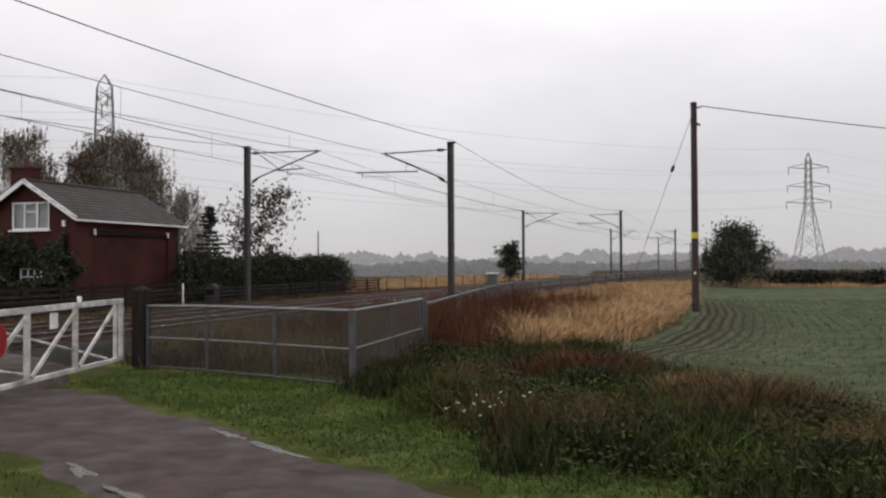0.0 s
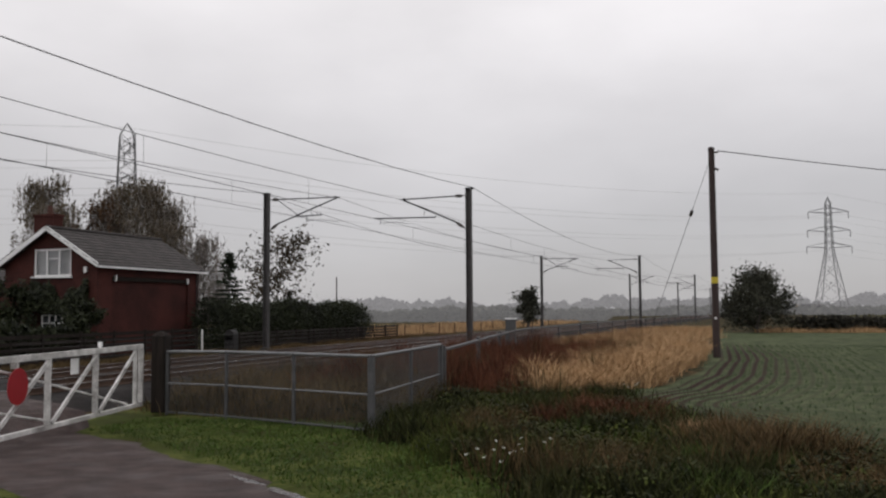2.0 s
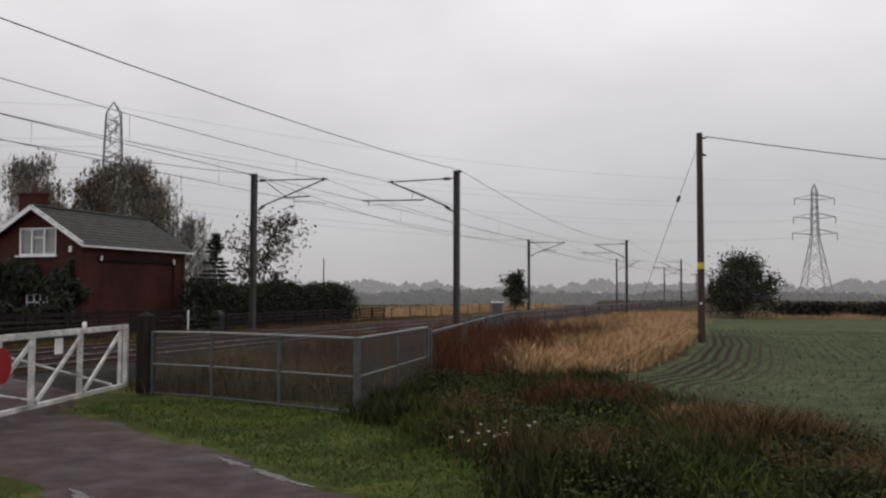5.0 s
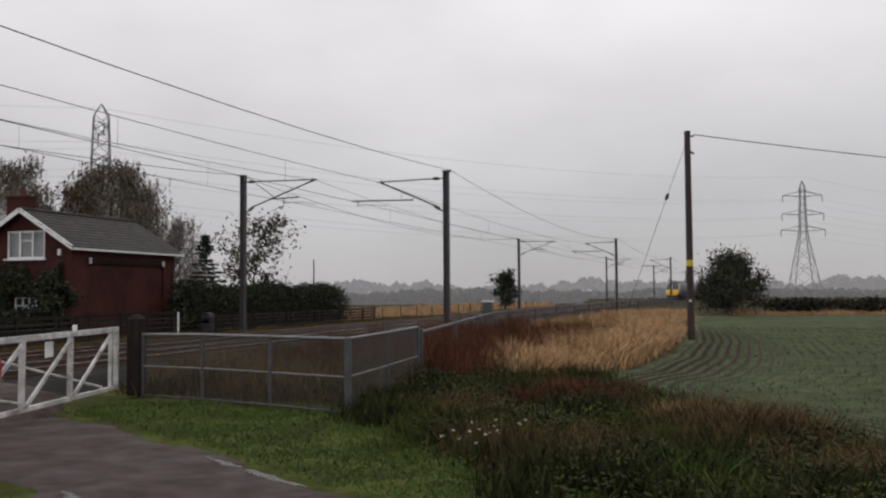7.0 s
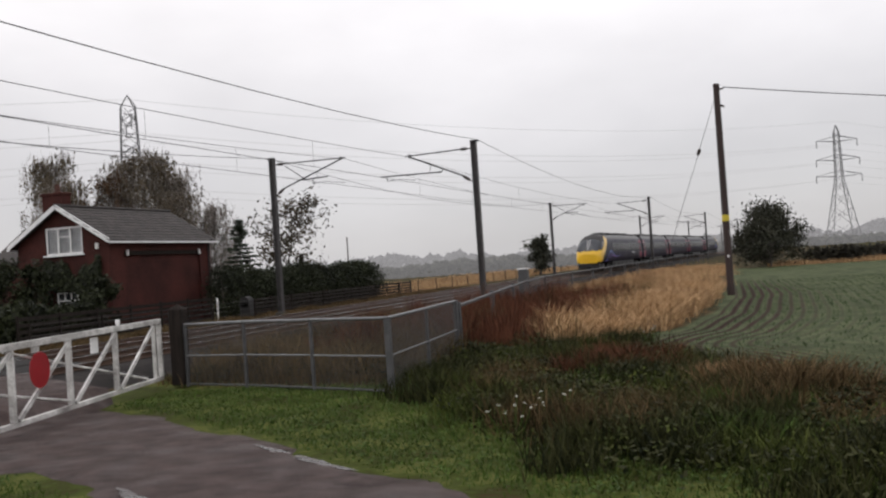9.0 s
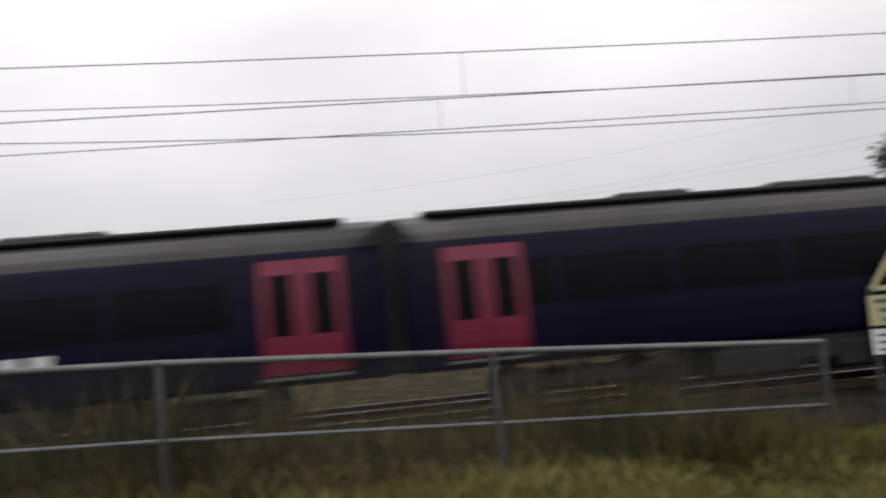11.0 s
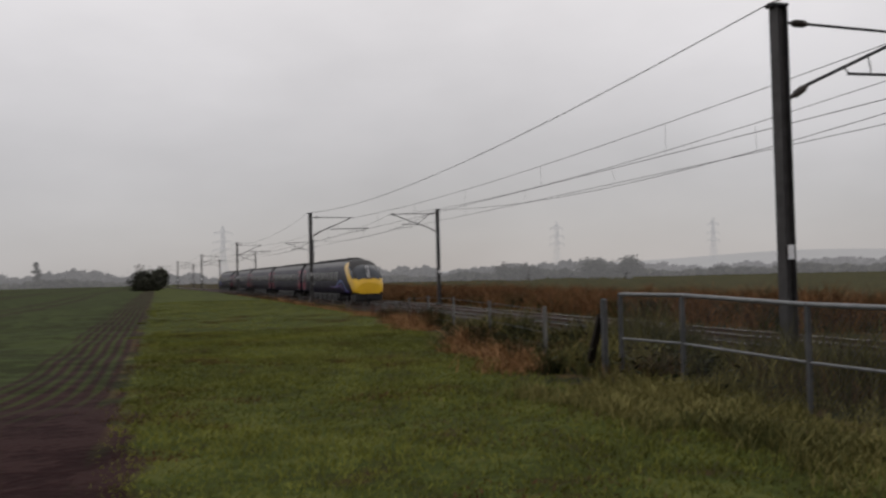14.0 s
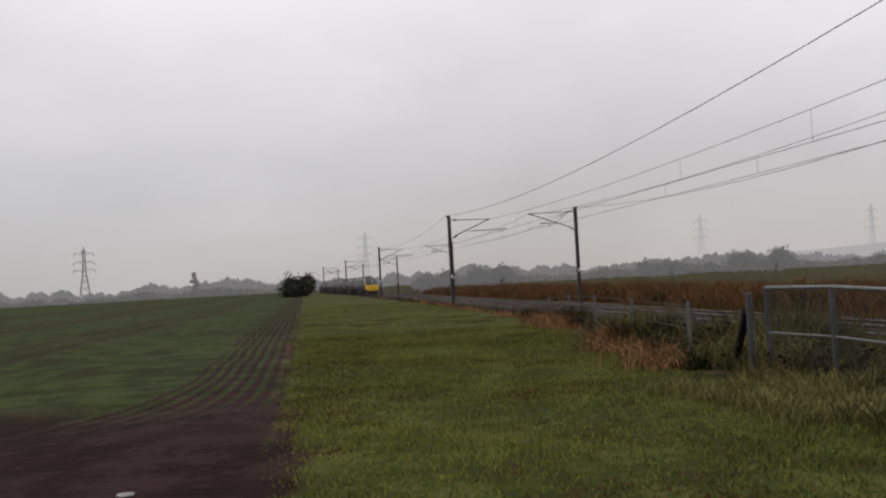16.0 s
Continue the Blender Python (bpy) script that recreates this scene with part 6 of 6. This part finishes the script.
# south of the crossing
tree("hawthorn_bush", 1.0 + bend(-178), -178, 2.7, 3.0, "bush_leaf", 5000, 0.26, "dark spreading bush at the end of the grass strip", "bush", 143, 0.15, 0.0, 0.0, "dome", 20)
tree("hawthorn_bush", -3.0 + bend(-215), -212, 3.6, 2.0, "bush_leaf", 2400, 0.3, "dark bush beside the railway", "bush", 144, 0.15, 0.05, 0.0, "round", 12)
# the leaves glow faintly grey: painted haze in place of real mist
for i, (x, y, h, sp) in enumerate(((-26, -212, 3.4, 2.2), (-31, -210, 4.0, 2.2), (-39, -210, 4.0, 2.6), (-43.5, -206, 4.2, 2.8), (-109, -282, 4.2, 3.8), (-112, -270, 4.0, 3.6), (-126, -250, 5.0, 4.4), (-133, -245, 5.2, 4.6))):
    tree("field_tree", x, y, h, sp, "mid_wood", 2200, 0.42, "round-headed tree with mist painted on as a faint glow", "tree", 150 + i, 0.2, 0.2, 0.0, "round", 14, "misty trees beyond the railway")
# this hedge shares the painted haze glow of the middle woods
hedge("field_hedge", [(-110, 150), (-60, 158), (-24, 168)], 2.0, 0.9, "mid_wood", 12000, 0.32, "dark low hedge across the field beyond the line, with painted haze glow", 205, top_noise=0.1)


def far_woods(name, label, bearing0, bearing1, dist, h, n, mat, seed, size, rough=1.0):
    """A belt of woodland along an arc round the crossing."""
    nrg = np.random.default_rng(seed)
    b = np.radians(nrg.uniform(bearing0, bearing1, n))
    r = dist * nrg.uniform(0.95, 1.08, n)
    prof = h * (0.55 + 0.16 * np.sin(b * 23 + seed) + 0.12 * np.sin(b * 71 + 2 * seed) * rough + 0.10 * np.sin(b * 163 + seed + 2 * np.sin(b * 37)) * rough + 0.08 * np.sin(b * 401 + 3 * np.sin(b * 90)))
    prof = np.maximum(prof, 0.18 * h)
    z = prof * np.sqrt(nrg.uniform(0, 1, n))
    c = np.stack((-np.sin(b) * r, np.cos(b) * r, z), 1)
    u = nrg.normal(0, 1, (n, 3))
    u /= np.linalg.norm(u, axis=1)[:, None]
    v = np.cross(u, nrg.normal(0, 1, (n, 3)))
    v /= np.linalg.norm(v, axis=1)[:, None]
    s = size * nrg.uniform(0.5, 1.5, n)[:, None]
    ob = new(name, quads(name, c, u * s, v * s * 0.7, M[mat]))
    tagged(ob, label, "woodland", kind="stuff")


# woodland and hedgerow belts carry their mist as emission in the material
far_woods("far_woods", "belt of far woodland with mist painted on as a grey glow", -40, 60, 640, 13, 16000, "far_wood", 5, 2.2)
far_woods("far_woods", "belt of far woodland with mist painted on as a grey glow", 60, 150, 700, 9, 12000, "far_wood", 9, 2.4)
far_woods("far_woods", "belt of far woodland with mist painted on as a grey glow", 150, 240, 700, 13, 14000, "south_wood", 9, 2.4)
far_woods("far_hedges", "dark hedgerows across the fields with mist painted on as a glow", -30, 45, 300, 4.2, 12000, "mid_wood", 14, 1.0, 0.5)
far_woods("far_hedges", "dark hedgerows across the fields with mist painted on as a glow", 182, 215, 420, 4.5, 7000, "mid_wood", 21, 1.3, 1.2)
far_woods("far_hedges", "dark hedgerows across the fields with mist painted on as a glow", 125, 172, 380, 3.6, 9000, "mid_wood", 33, 1.3, 1.2)


def far_hill():
    n = 40
    verts, faces = [], []
    for i in range(n + 1):
        f = i / n
        b = radians(118 + 50 * f)
        h = 24 * math.sin(math.pi * min(1, (1 - f) * 0.75 + 0.02)) * (0.9 + 0.1 * math.sin(f * 17))
        for r, k in ((900, 0.0), (1100, 0.9), (1400, 1.0)):
            verts.append((-math.sin(b) * r, math.cos(b) * r, h * k))
    for i in range(n):
        for j in range(2):
            a = i * 3 + j
            faces.append((a, a + 1, a + 4, a + 3))
    me = bpy.data.meshes.new("far_hill")
    me.from_pydata(verts, [], faces)
    # mist on the hill is an even grey emission
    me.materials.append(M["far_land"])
    me.update()
    tagged(new("far_hill", me), "low hill on the horizon with mist painted on as a glow", "hill", kind="structure")


far_hill()
# haze on the poplar is painted by its glowing leaf material
tree("poplar_tree", 50, -420, 11, 1.3, "mid_wood", 1500, 0.6, "slim dark poplar far across the field, with painted haze glow", "tree", 160, 0.3, 0.1, 0.0, "round", 12)


# ---- grass, weeds and crop ----
def scatter(n, x0, x1, y0, y1, keep, rng):
    x, y = rng.uniform(x0, x1, n), rng.uniform(y0, y1, n)
    k = rng.uniform(0, 1, n) < keep(x, y)
    x, y = x[k], y[k]
    return np.stack((x, y, land(x, y) - 0.02), 1)


def off_road(x, y):
    o = (x - ROAD_C[0]) * ROAD_N[0] + (y - ROAD_C[1]) * ROAD_N[1]
    s = (x - ROAD_C[0]) * ROAD_D[0] + (y - ROAD_C[1]) * ROAD_D[1]
    near = -2.1 + 1.72 * smooth(2.2, 3.6, s) * smooth(8.8, 7.6, s)
    return np.maximum(smooth(2.4, 2.9, o + 0.35 * smooth(4.0, 7.0, s)), smooth(near, near - 0.5, o))


def sward(name, label, n, box4, keep, h, w, lean, mat, seed, clump=0.0, tuft=0.0):
    """A stand of blades; tuft: the radius of tussocks that they grow in, leaning outwards."""
    rng = np.random.default_rng(seed)
    if tuft:
        c = scatter(max(40, n // 45), *box4, keep, rng)
        k = rng.integers(0, len(c), n)
        off = rng.normal(0, 1, (n, 2)) * tuft * rng.uniform(0.5, 1.4, len(c))[k][:, None]
        p = c[k].copy()
        p[:, :2] += off
        p[:, 2] = land(p[:, 0], p[:, 1]) - 0.02
        hs = rng.uniform(0.55, 1.25, len(c))[k]
    else:
        p = scatter(n, *box4, keep, rng)
        hs = 1.0
    m = len(p)
    wave = 0.55 + 0.45 * np.clip(np.sin(p[:, 0] * 1.7 + 2 * np.sin(p[:, 1] * 0.9)) + np.sin(p[:, 1] * 1.3 + p[:, 0]), -1, 1) if clump else np.ones(m)
    hh = h * rng.uniform(0.45, 1.2, m) * (1 - clump + clump * wave) * hs
    tagged(new(name, blades(name, p, hh, w, lean, rng, M[mat])), label, "grass", kind="stuff")


def rank(x, y):
    """Where rank weeds cover the bank, between the mown verge and the field."""
    t = y + 0.45 * x + 2.4 * smooth(-2.5, 0.5, x) - 1.6 * smooth(-2.0, -3.6, x)
    return off_road(x, y) * smooth(10.2, 13.6, t) * smooth(1.0, 0.0, x - field_x(y))


def west_limit(x, y):
    return smooth(-9.2, -8.2, x - np.minimum(60, 0.000173 * np.maximum(0, y - 28) ** 2))


sward("verge_grass", "short wet green grass on the verge", 60000, (-9.5, 8, 6.5, 15.5), lambda x, y: off_road(x, y) * smooth(16.0, 13.2, y + 0.35 * x), 0.10, 0.007, 0.7, "grass", 301, 0.3)
sward("island_grass", "short wet green grass beside the gate post", 26000, (-7.6, 9, -3.5, 7.5), lambda x, y: off_road(x, y) * smooth(-7.6, -6.8, x), 0.09, 0.007, 0.7, "grass", 302, 0.3)
sward("bank_weeds", "rank dark green weeds on the bank", 60000, (-4.4, 12, 7.0, 22), rank, 0.42, 0.010, 0.8, "weed", 303, 0.5, 0.24)
sward("bank_grass", "coarse green grass among the weeds", 26000, (-4.4, 10, 8.0, 21), rank, 0.36, 0.008, 0.9, "bank_grass", 304, 0.5, 0.24)
sward("dead_stems", "rust-brown dead dock stems beside the fence", 26000, (-8.8, -1.5, 19.0, 36), lambda x, y: west_limit(x, y) * smooth(-2.6, -4.2, x - 0.04 * (y - 20)) * (y > 19.9), 1.15, 0.011, 0.5, "dock", 305, 0.4, 0.2)
sward("dead_stems", "rust-brown dead weeds on the bank", 3000, (1.5, 8.5, 9.5, 17), lambda x, y: smooth(1.0, 0.0, np.abs(x - field_x(y) + 0.8) - 0.5), 0.6, 0.010, 0.9, "brown_stem", 306, 0.5, 0.15)
sward("tall_straw_grass", "tall bleached straw grass on the railway bank", 70000, (-5.5, 1.8, 20.5, 46), lambda x, y: smooth(-4.6, -2.4, x - 0.06 * (y - 20)) * smooth(-0.4, -1.0, x - field_x(y)) * smooth(19.0, 21.5, y + 0.5 * x), 0.78, 0.010, 1.3, "straw", 307, 0.4, 0.22)
sward("tall_straw_grass", "tall bleached grass between field and railway", 40000, (-9, 14, 46, 84), lambda x, y: west_limit(x, y) * smooth(0.2, -0.6, x - field_x(y)), 0.65, 0.015, 1.0, "straw", 308, 0.4, 0.3)
sward("dead_stems", "rust-brown dead growth between field and railway", 12000, (-9, 12, 40, 84), lambda x, y: west_limit(x, y) * smooth(-2.5, -5.0, x - field_x(y)), 0.8, 0.014, 0.4, "dock", 309, 0.6)
sward("far_bank_grass", "bleached dead grass on the far side of the line", 30000, (-40, -25.5, 60, 150), lambda x, y: np.ones_like(x), 0.7, 0.02, 0.5, "straw", 310, 0.6)
sward("cess_weeds", "brown weeds along the edge of the ballast", 24000, (-25, -21.6, 24, 75), lambda x, y: np.where(np.abs(y - 15) < 9, 0, 1.0), 0.35, 0.010, 0.6, "brown_stem", 311, 0.6)
sward("cess_grass", "rough grass inside the verge fence", 40000, (-11.3, -4.6, 15.5, 40), lambda x, y: smooth(-11.5, -10.5, x) * smooth(15.6, 17, y + 0.3 * (x + 9)) * smooth(-4.4, -4.9, x), 0.34, 0.009, 0.6, "brown_stem", 312, 0.6)
sward("cess_growth", "olive-brown rank grass heaped behind the verge fence", 30000, (-11.0, -4.7, 16.2, 30), lambda x, y: smooth(-11.6, -9.6, x + 0.1 * (y - 16)) * smooth(16.2, 17.6, y + 0.33 * (x + 9.6)) * smooth(-4.6, -5.0, x), 0.84, 0.010, 0.8, "cess_brown", 313, 0.4, 0.28)
# south of the crossing
sward("headland_grass", "short green grass of the mown headland", 150000, (-6.5, 2.2, -34, -5), lambda x, y: smooth(0.2, 1.2, x - np.maximum(-9.3, -5.2 + 0.13 * np.minimum(0, y + 16))) * smooth(2.1, 1.4, x), 0.085, 0.007, 1.0, "headland_grass", 320, 0.3)
sward("headland_grass", "short green grass of the mown headland", 40000, (-9, 2.2, -80, -34), lambda x, y: smooth(0.2, 1.2, x - np.maximum(-9.3, -5.2 + 0.13 * np.minimum(0, y + 16))) * smooth(2.1, 1.4, x), 0.07, 0.012, 1.0, "headland_grass", 321, 0.3)
sward("fence_foot_grass", "long rough grass at the foot of the fence", 40000, (-8, -2.5, -15.5, 3), lambda x, y: smooth(1.2, 0.2, np.abs(x + 5.1 + 0.05 * (y + 8)) - 0.5), 0.26, 0.008, 1.0, "rough_grass", 322, 0.5, 0.15)
sward("lineside_weeds", "dark rank weeds along the lineside fence", 40000, (-10.8, -3, -110, -15), lambda x, y: smooth(1.0, 0.1, x - np.maximum(-9.3, -5.2 + 0.13 * np.minimum(0, y + 16))) * smooth(-10.8, -10.2, x), 0.6, 0.012, 0.8, "weed", 323, 0.5, 0.2)
sward("lineside_straw", "bleached dead grass along the lineside fence", 42000, (-10.5, -3.2, -120, -15.5), lambda x, y: smooth(1.1, 0.5, np.abs(x - 0.3 - np.maximum(-9.3, -5.2 + 0.13 * np.minimum(0, y + 16)))) * (np.sin(y * 0.55 + 1.0) > -0.35), 0.46, 0.008, 1.7, "fallen_straw", 324, 0.5, 0.3)
sward("lineside_rank_grass", "olive-brown rank grass along the railway boundary", 46000, (-12.2, -3.5, -95, -13), lambda x, y: smooth(0.3, -0.3, x - edge_xs(y)) * smooth(-12.2, -11.0, x), 0.62, 0.010, 0.9, "rough_grass", 374, 0.5, 0.25)
sward("lineside_brown_stems", "faded brown stems along the railway boundary", 16000, (-12.0, -3.5, -95, -13), lambda x, y: smooth(0.5, -0.2, x - edge_xs(y)) * smooth(-11.8, -10.0, x), 0.6, 0.009, 0.8, "brown_stem", 375, 0.5, 0.25)
sward("lineside_dead_stems", "rust-brown dead stems along the lineside fence", 18000, (-10.8, -4.5, -160, -30), lambda x, y: smooth(1.5, 0.4, np.abs(x - np.maximum(-9.3, -5.2 + 0.13 * np.minimum(0, y + 16)))), 0.8, 0.014, 0.4, "dock", 325, 0.7)
sward("far_side_growth", "rust-brown dead growth on the bank beyond the railway", 80000, (-40, -22.8, -190, -8), lambda x, y: smooth(-22.9, -23.8, x - np.minimum(60, 0.000173 * np.maximum(0, -60 - y) ** 2)), 1.5, 0.022, 1.1, "rust_growth", 326, 0.4, 0.6)
sward("bank_straw", "bleached grass stems among the weeds on the bank", 3800, (0, 11, 9, 24), lambda x, y: rank(x, y) * smooth(-2.2, -0.8, x - field_x(y)), 0.45, 0.007, 1.0, "brown_stem", 340, 0.4, 0.3)
sward("far_side_straw", "bleached grass in the growth beyond the railway", 7000, (-40, -23.2, -190, -8), lambda x, y: smooth(-23.2, -24.0, x - np.minimum(60, 0.000173 * np.maximum(0, -60 - y) ** 2)), 1.2, 0.02, 1.0, "brown_stem", 341, 0.4, 0.5)
sward("far_side_weeds", "green weeds in the growth beyond the railway", 22000, (-40, -22.8, -190, -8), lambda x, y: smooth(-22.9, -23.8, x - np.minimum(60, 0.000173 * np.maximum(0, -60 - y) ** 2)), 1.2, 0.025, 1.0, "weed", 342, 0.4, 0.5)
sward("crop_shoots", "young cereal shoots in the field", 70000, (-1.8, 20, 10, 55), lambda x, y: smooth(0.2, 1.5, x - field_x(y)) * (np.sin((x - field_x(y)) * 2 * np.pi / 0.36) < 0.0), 0.10, 0.008, 0.5, "crop", 330)


def leafy(name, label, n, box4, keep, h, size, mat, seed):
    """Low broad-leaved growth in clumps: nettles, brambles and docks."""
    rng = np.random.default_rng(seed)
    p = scatter(n, *box4, keep, rng)
    m = len(p)
    wave = np.clip(0.5 + 0.5 * np.sin(p[:, 0] * 1.9 + 1.7 * np.sin(p[:, 1] * 1.1 + seed)) * np.sin(p[:, 1] * 1.5 + p[:, 0] * 0.7 + seed), 0.1, 1)
    c = p.copy()
    c[:, 2] += 0.03 + h * wave * np.sqrt(rng.uniform(0.02, 1, m))
    u = rng.normal(0, 1, (m, 3)) * np.array((1, 1, 0.45))
    u /= np.linalg.norm(u, axis=1)[:, None]
    v = np.cross(u, rng.normal(0, 0.35, (m, 3)) + np.array((0, 0, 1)))
    v /= np.linalg.norm(v, axis=1)[:, None]
    s = size * rng.uniform(0.5, 1.5, m)[:, None]
    tagged(new(name, quads(name, c, u * s, v * s * 0.5, M[mat])), label, "undergrowth", kind="stuff")


leafy("bramble_leaves", "dark broad-leaved weeds and brambles on the bank", 62000, (-4.6, 11, 7, 21), rank, 0.5, 0.036, "weed", 350)
leafy("nettle_leaves", "green nettles among the weeds on the bank", 26000, (-4.6, 11, 8, 20), rank, 0.42, 0.03, "bank_grass", 351)
leafy("clover_leaves", "low leafy clover in the verge grass", 22000, (-9.5, 6, 7.5, 15.5), lambda x, y: off_road(x, y) * smooth(15.6, 13.0, y + 0.4 * x), 0.09, 0.022, "grass", 353)
leafy("fallen_leaves", "brown dead leaves in the headland grass", 500, (-5, 2.1, -26, -5), lambda x, y: (np.sin(x * 1.1 + y * 0.6) * np.sin(y * 0.5 - x * 0.4) > 0.1), 0.05, 0.02, "brown_stem", 355)
leafy("lineside_leaves", "dark leafy weeds along the lineside fence", 22000, (-10.5, -3.6, -90, -13), lambda x, y: smooth(0.8, 0.0, x - np.maximum(-9.3, -5.2 + 0.13 * np.minimum(0, y + 16))) * smooth(-10.8, -10.0, x), 0.7, 0.05, "weed", 356)
leafy("cess_leaves", "brown leafy weeds between fence and ballast", 30000, (-11, -4.7, 15.8, 40), lambda x, y: smooth(15.8, 17, y + 0.3 * (x + 9)) * smooth(-4.6, -5.0, x), 0.4, 0.035, "weed", 357)


sward("bank_tussocks", "fresh green grass tussocks on the bank", 9000, (-4.2, 9, 9.5, 19), lambda x, y: rank(x, y) * (np.sin(x * 1.1 + 2) * np.sin(y * 0.9 + x * 0.4) > 0.1), 0.34, 0.008, 1.0, "grass", 360, 0.3, 0.2)
sward("bank_dead_stems", "brown dead stems among the weeds", 5000, (-3.5, 11, 10, 23), lambda x, y: rank(x, y) * (np.sin(x * 0.8 + 1) * np.sin(y * 0.7 - x * 0.5) > 0.15), 0.62, 0.006, 0.7, "brown_stem", 361, 0.3, 0.3)
sward("hedge_foot_straw", "bleached grass strip along the foot of the field hedge", 12000, (2, 62, 83.6, 85.6), lambda x, y: np.ones_like(x), 0.5, 0.02, 0.6, "straw", 363, 0.4)
sward("rust_weeds", "rust-red dead weeds in front of the straw", 5200, (-2.6, 0.6, 15.4, 19.5), lambda x, y: smooth(1.5, 0.5, np.hypot(x + 0.4, (y - 16.6) * 0.8)), 0.5, 0.008, 0.9, "dock", 364, 0.4, 0.16)
sward("bank_crest_straw", "faded straw and dead stems along the crest of the bank", 8000, (0.0, 7.0, 7.5, 15.5), lambda x, y: off_road(x, y) * smooth(0.8, 0.1, np.abs(x - field_x(y) + 0.9) - 0.3) * (np.sin(x * 2.1 + 0.4) * np.sin(y * 1.3) > -0.2), 0.4, 0.008, 1.1, "faded_straw", 365, 0.4, 0.18)
sward("dark_stalks", "thin dark dead stalks standing in the straw", 2600, (-6.5, 0.4, 20.5, 44), lambda x, y: west_limit(x, y) * smooth(-0.8, -1.4, x - field_x(y)), 1.1, 0.007, 0.35, "weed", 362, 0.3, 0.25)


sward("edge_tufts", "ragged grass tufts along the ploughed edge", 5000, (1.2, 3.0, -60, -8), lambda x, y: smooth(2.3, 1.3, x), 0.09, 0.007, 1.0, "headland_grass", 370, 0.3, 0.12)
sward("headland_litter", "rust-brown dead stalks in the mown headland", 9000, (-5.5, 1.8, -30, -6), lambda x, y: (np.sin(x * 1.3 + y * 0.35) * np.sin(y * 0.62 - x * 0.8) > 0.12), 0.06, 0.010, 1.6, "dock", 376, 0.3, 0.25)
sward("headland_stubble", "pale dead grass in the mown headland", 18000, (-6.5, 2.0, -45, -6), lambda x, y: smooth(0.2, 1.2, x - np.maximum(-9.3, -5.2 + 0.13 * np.minimum(0, y + 16))) * (np.sin(x * 0.9 + y * 0.23) * np.sin(y * 0.41 - x * 0.5) > 0.05), 0.07, 0.008, 1.1, "brown_stem", 371, 0.3, 0.3)


sward("cess_grass", "rough green grass between fence and track", 60000, (-12.7, -5.3, -60, 5), lambda x, y: smooth(-12.8, -12.2, x) * smooth(-5.5, -6.2, x - np.maximum(-3.8, 0.13 * np.minimum(0, y + 16))), 0.34, 0.011, 0.9, "rough_grass", 372, 0.5, 0.2)
sward("cess_tall_grass", "tall unkempt grass between fence and track", 42000, (-12.4, -6.4, -30, 4), lambda x, y: smooth(-12.4, -11.6, x) * smooth(-6.2, -6.9, x - np.maximum(-3.8, 0.13 * np.minimum(0, y + 16))) * smooth(4, 1, y), 1.05, 0.010, 0.7, "cess_olive", 377, 0.6, 0.3)
sward("cess_nettles", "brown dead stems between fence and track", 9000, (-12.4, -5.8, -26, 4), lambda x, y: np.ones_like(x), 0.5, 0.010, 0.8, "brown_stem", 373, 0.5, 0.25)


def flowers():
    rng = random.Random(7)
    for fx, fy, n in ((-0.95, 10.7, 8), (-0.6, 11.5, 8), (-0.45, 21.0, 5)):
        z = land_z(fx, fy)
        e = thing("flowering_weed", pose(fx, fy, z), "white umbel flowers on thin green stems in the weeds", "wild flower", "white wild flowers")
        for _ in range(n):
            x, y, h = rng.uniform(-0.28, 0.28), rng.uniform(-0.28, 0.28), rng.uniform(0.3, 0.52)
            bm = nb()
            tube(bm, (x * 0.4, y * 0.4, 0), (x, y, h), 0.006, 4)
            part("stem", bm, M["grass"], e)
            bm = nb()
            for _ in range(9):
                a, r = rng.uniform(0, 6.28), rng.uniform(0, 0.028)
                bmesh.ops.create_icosphere(bm, subdivisions=1, radius=0.0055, matrix=Matrix.Translation((x + math.cos(a) * r, y + math.sin(a) * r, h + rng.uniform(0, 0.02))))
            part("umbel", bm, M["flower"], e)


flowers()


def rubble(x, y, r, seed, label):
    rng = random.Random(seed)
    bm = nb()
    bmesh.ops.create_icosphere(bm, subdivisions=2, radius=r)
    for v in bm.verts:
        v.co *= rng.uniform(0.8, 1.15)
        v.co.z *= 0.25
    ob = new("rubble_stone", mesh_of("rubble_stone", bm, M["stone"]))
    ob.matrix_basis = pose(x, y, land_z(x, y) + 0.02, 0, 0, rng.uniform(0, 180))
    tagged(ob, label, "stone", "stones")


for i, (x, y, r) in enumerate(((-5.3, 5.6, 0.2), (-4.8, 5.2, 0.15))):
    rubble(x, y, r, 500 + i, "pale lump of rubble at the lane edge")
rubble(3.12, -11.45, 0.075, 520, "white scrap lying on the bare soil")


# ---- everything that moves ----
def motions():
    speed, joint_at_10 = 55.75, 55.15
    offsets = (-12.5, 11.5, 34.6, 57.7, 81.7)
    times = [0.5 * i for i in range(33)]
    for car, off, turn in zip(CARS, offsets, (0, 0, 0, 0, 180)):
        rows = []
        for t in times:
            y = joint_at_10 - speed * (t - 10) + off
            rows.append((t, pose(NEAR_TRACK + bend(y), y, RAIL_Z, 0, 0, turn + bend_yaw(y))))
        walk(car, rows)


motions()
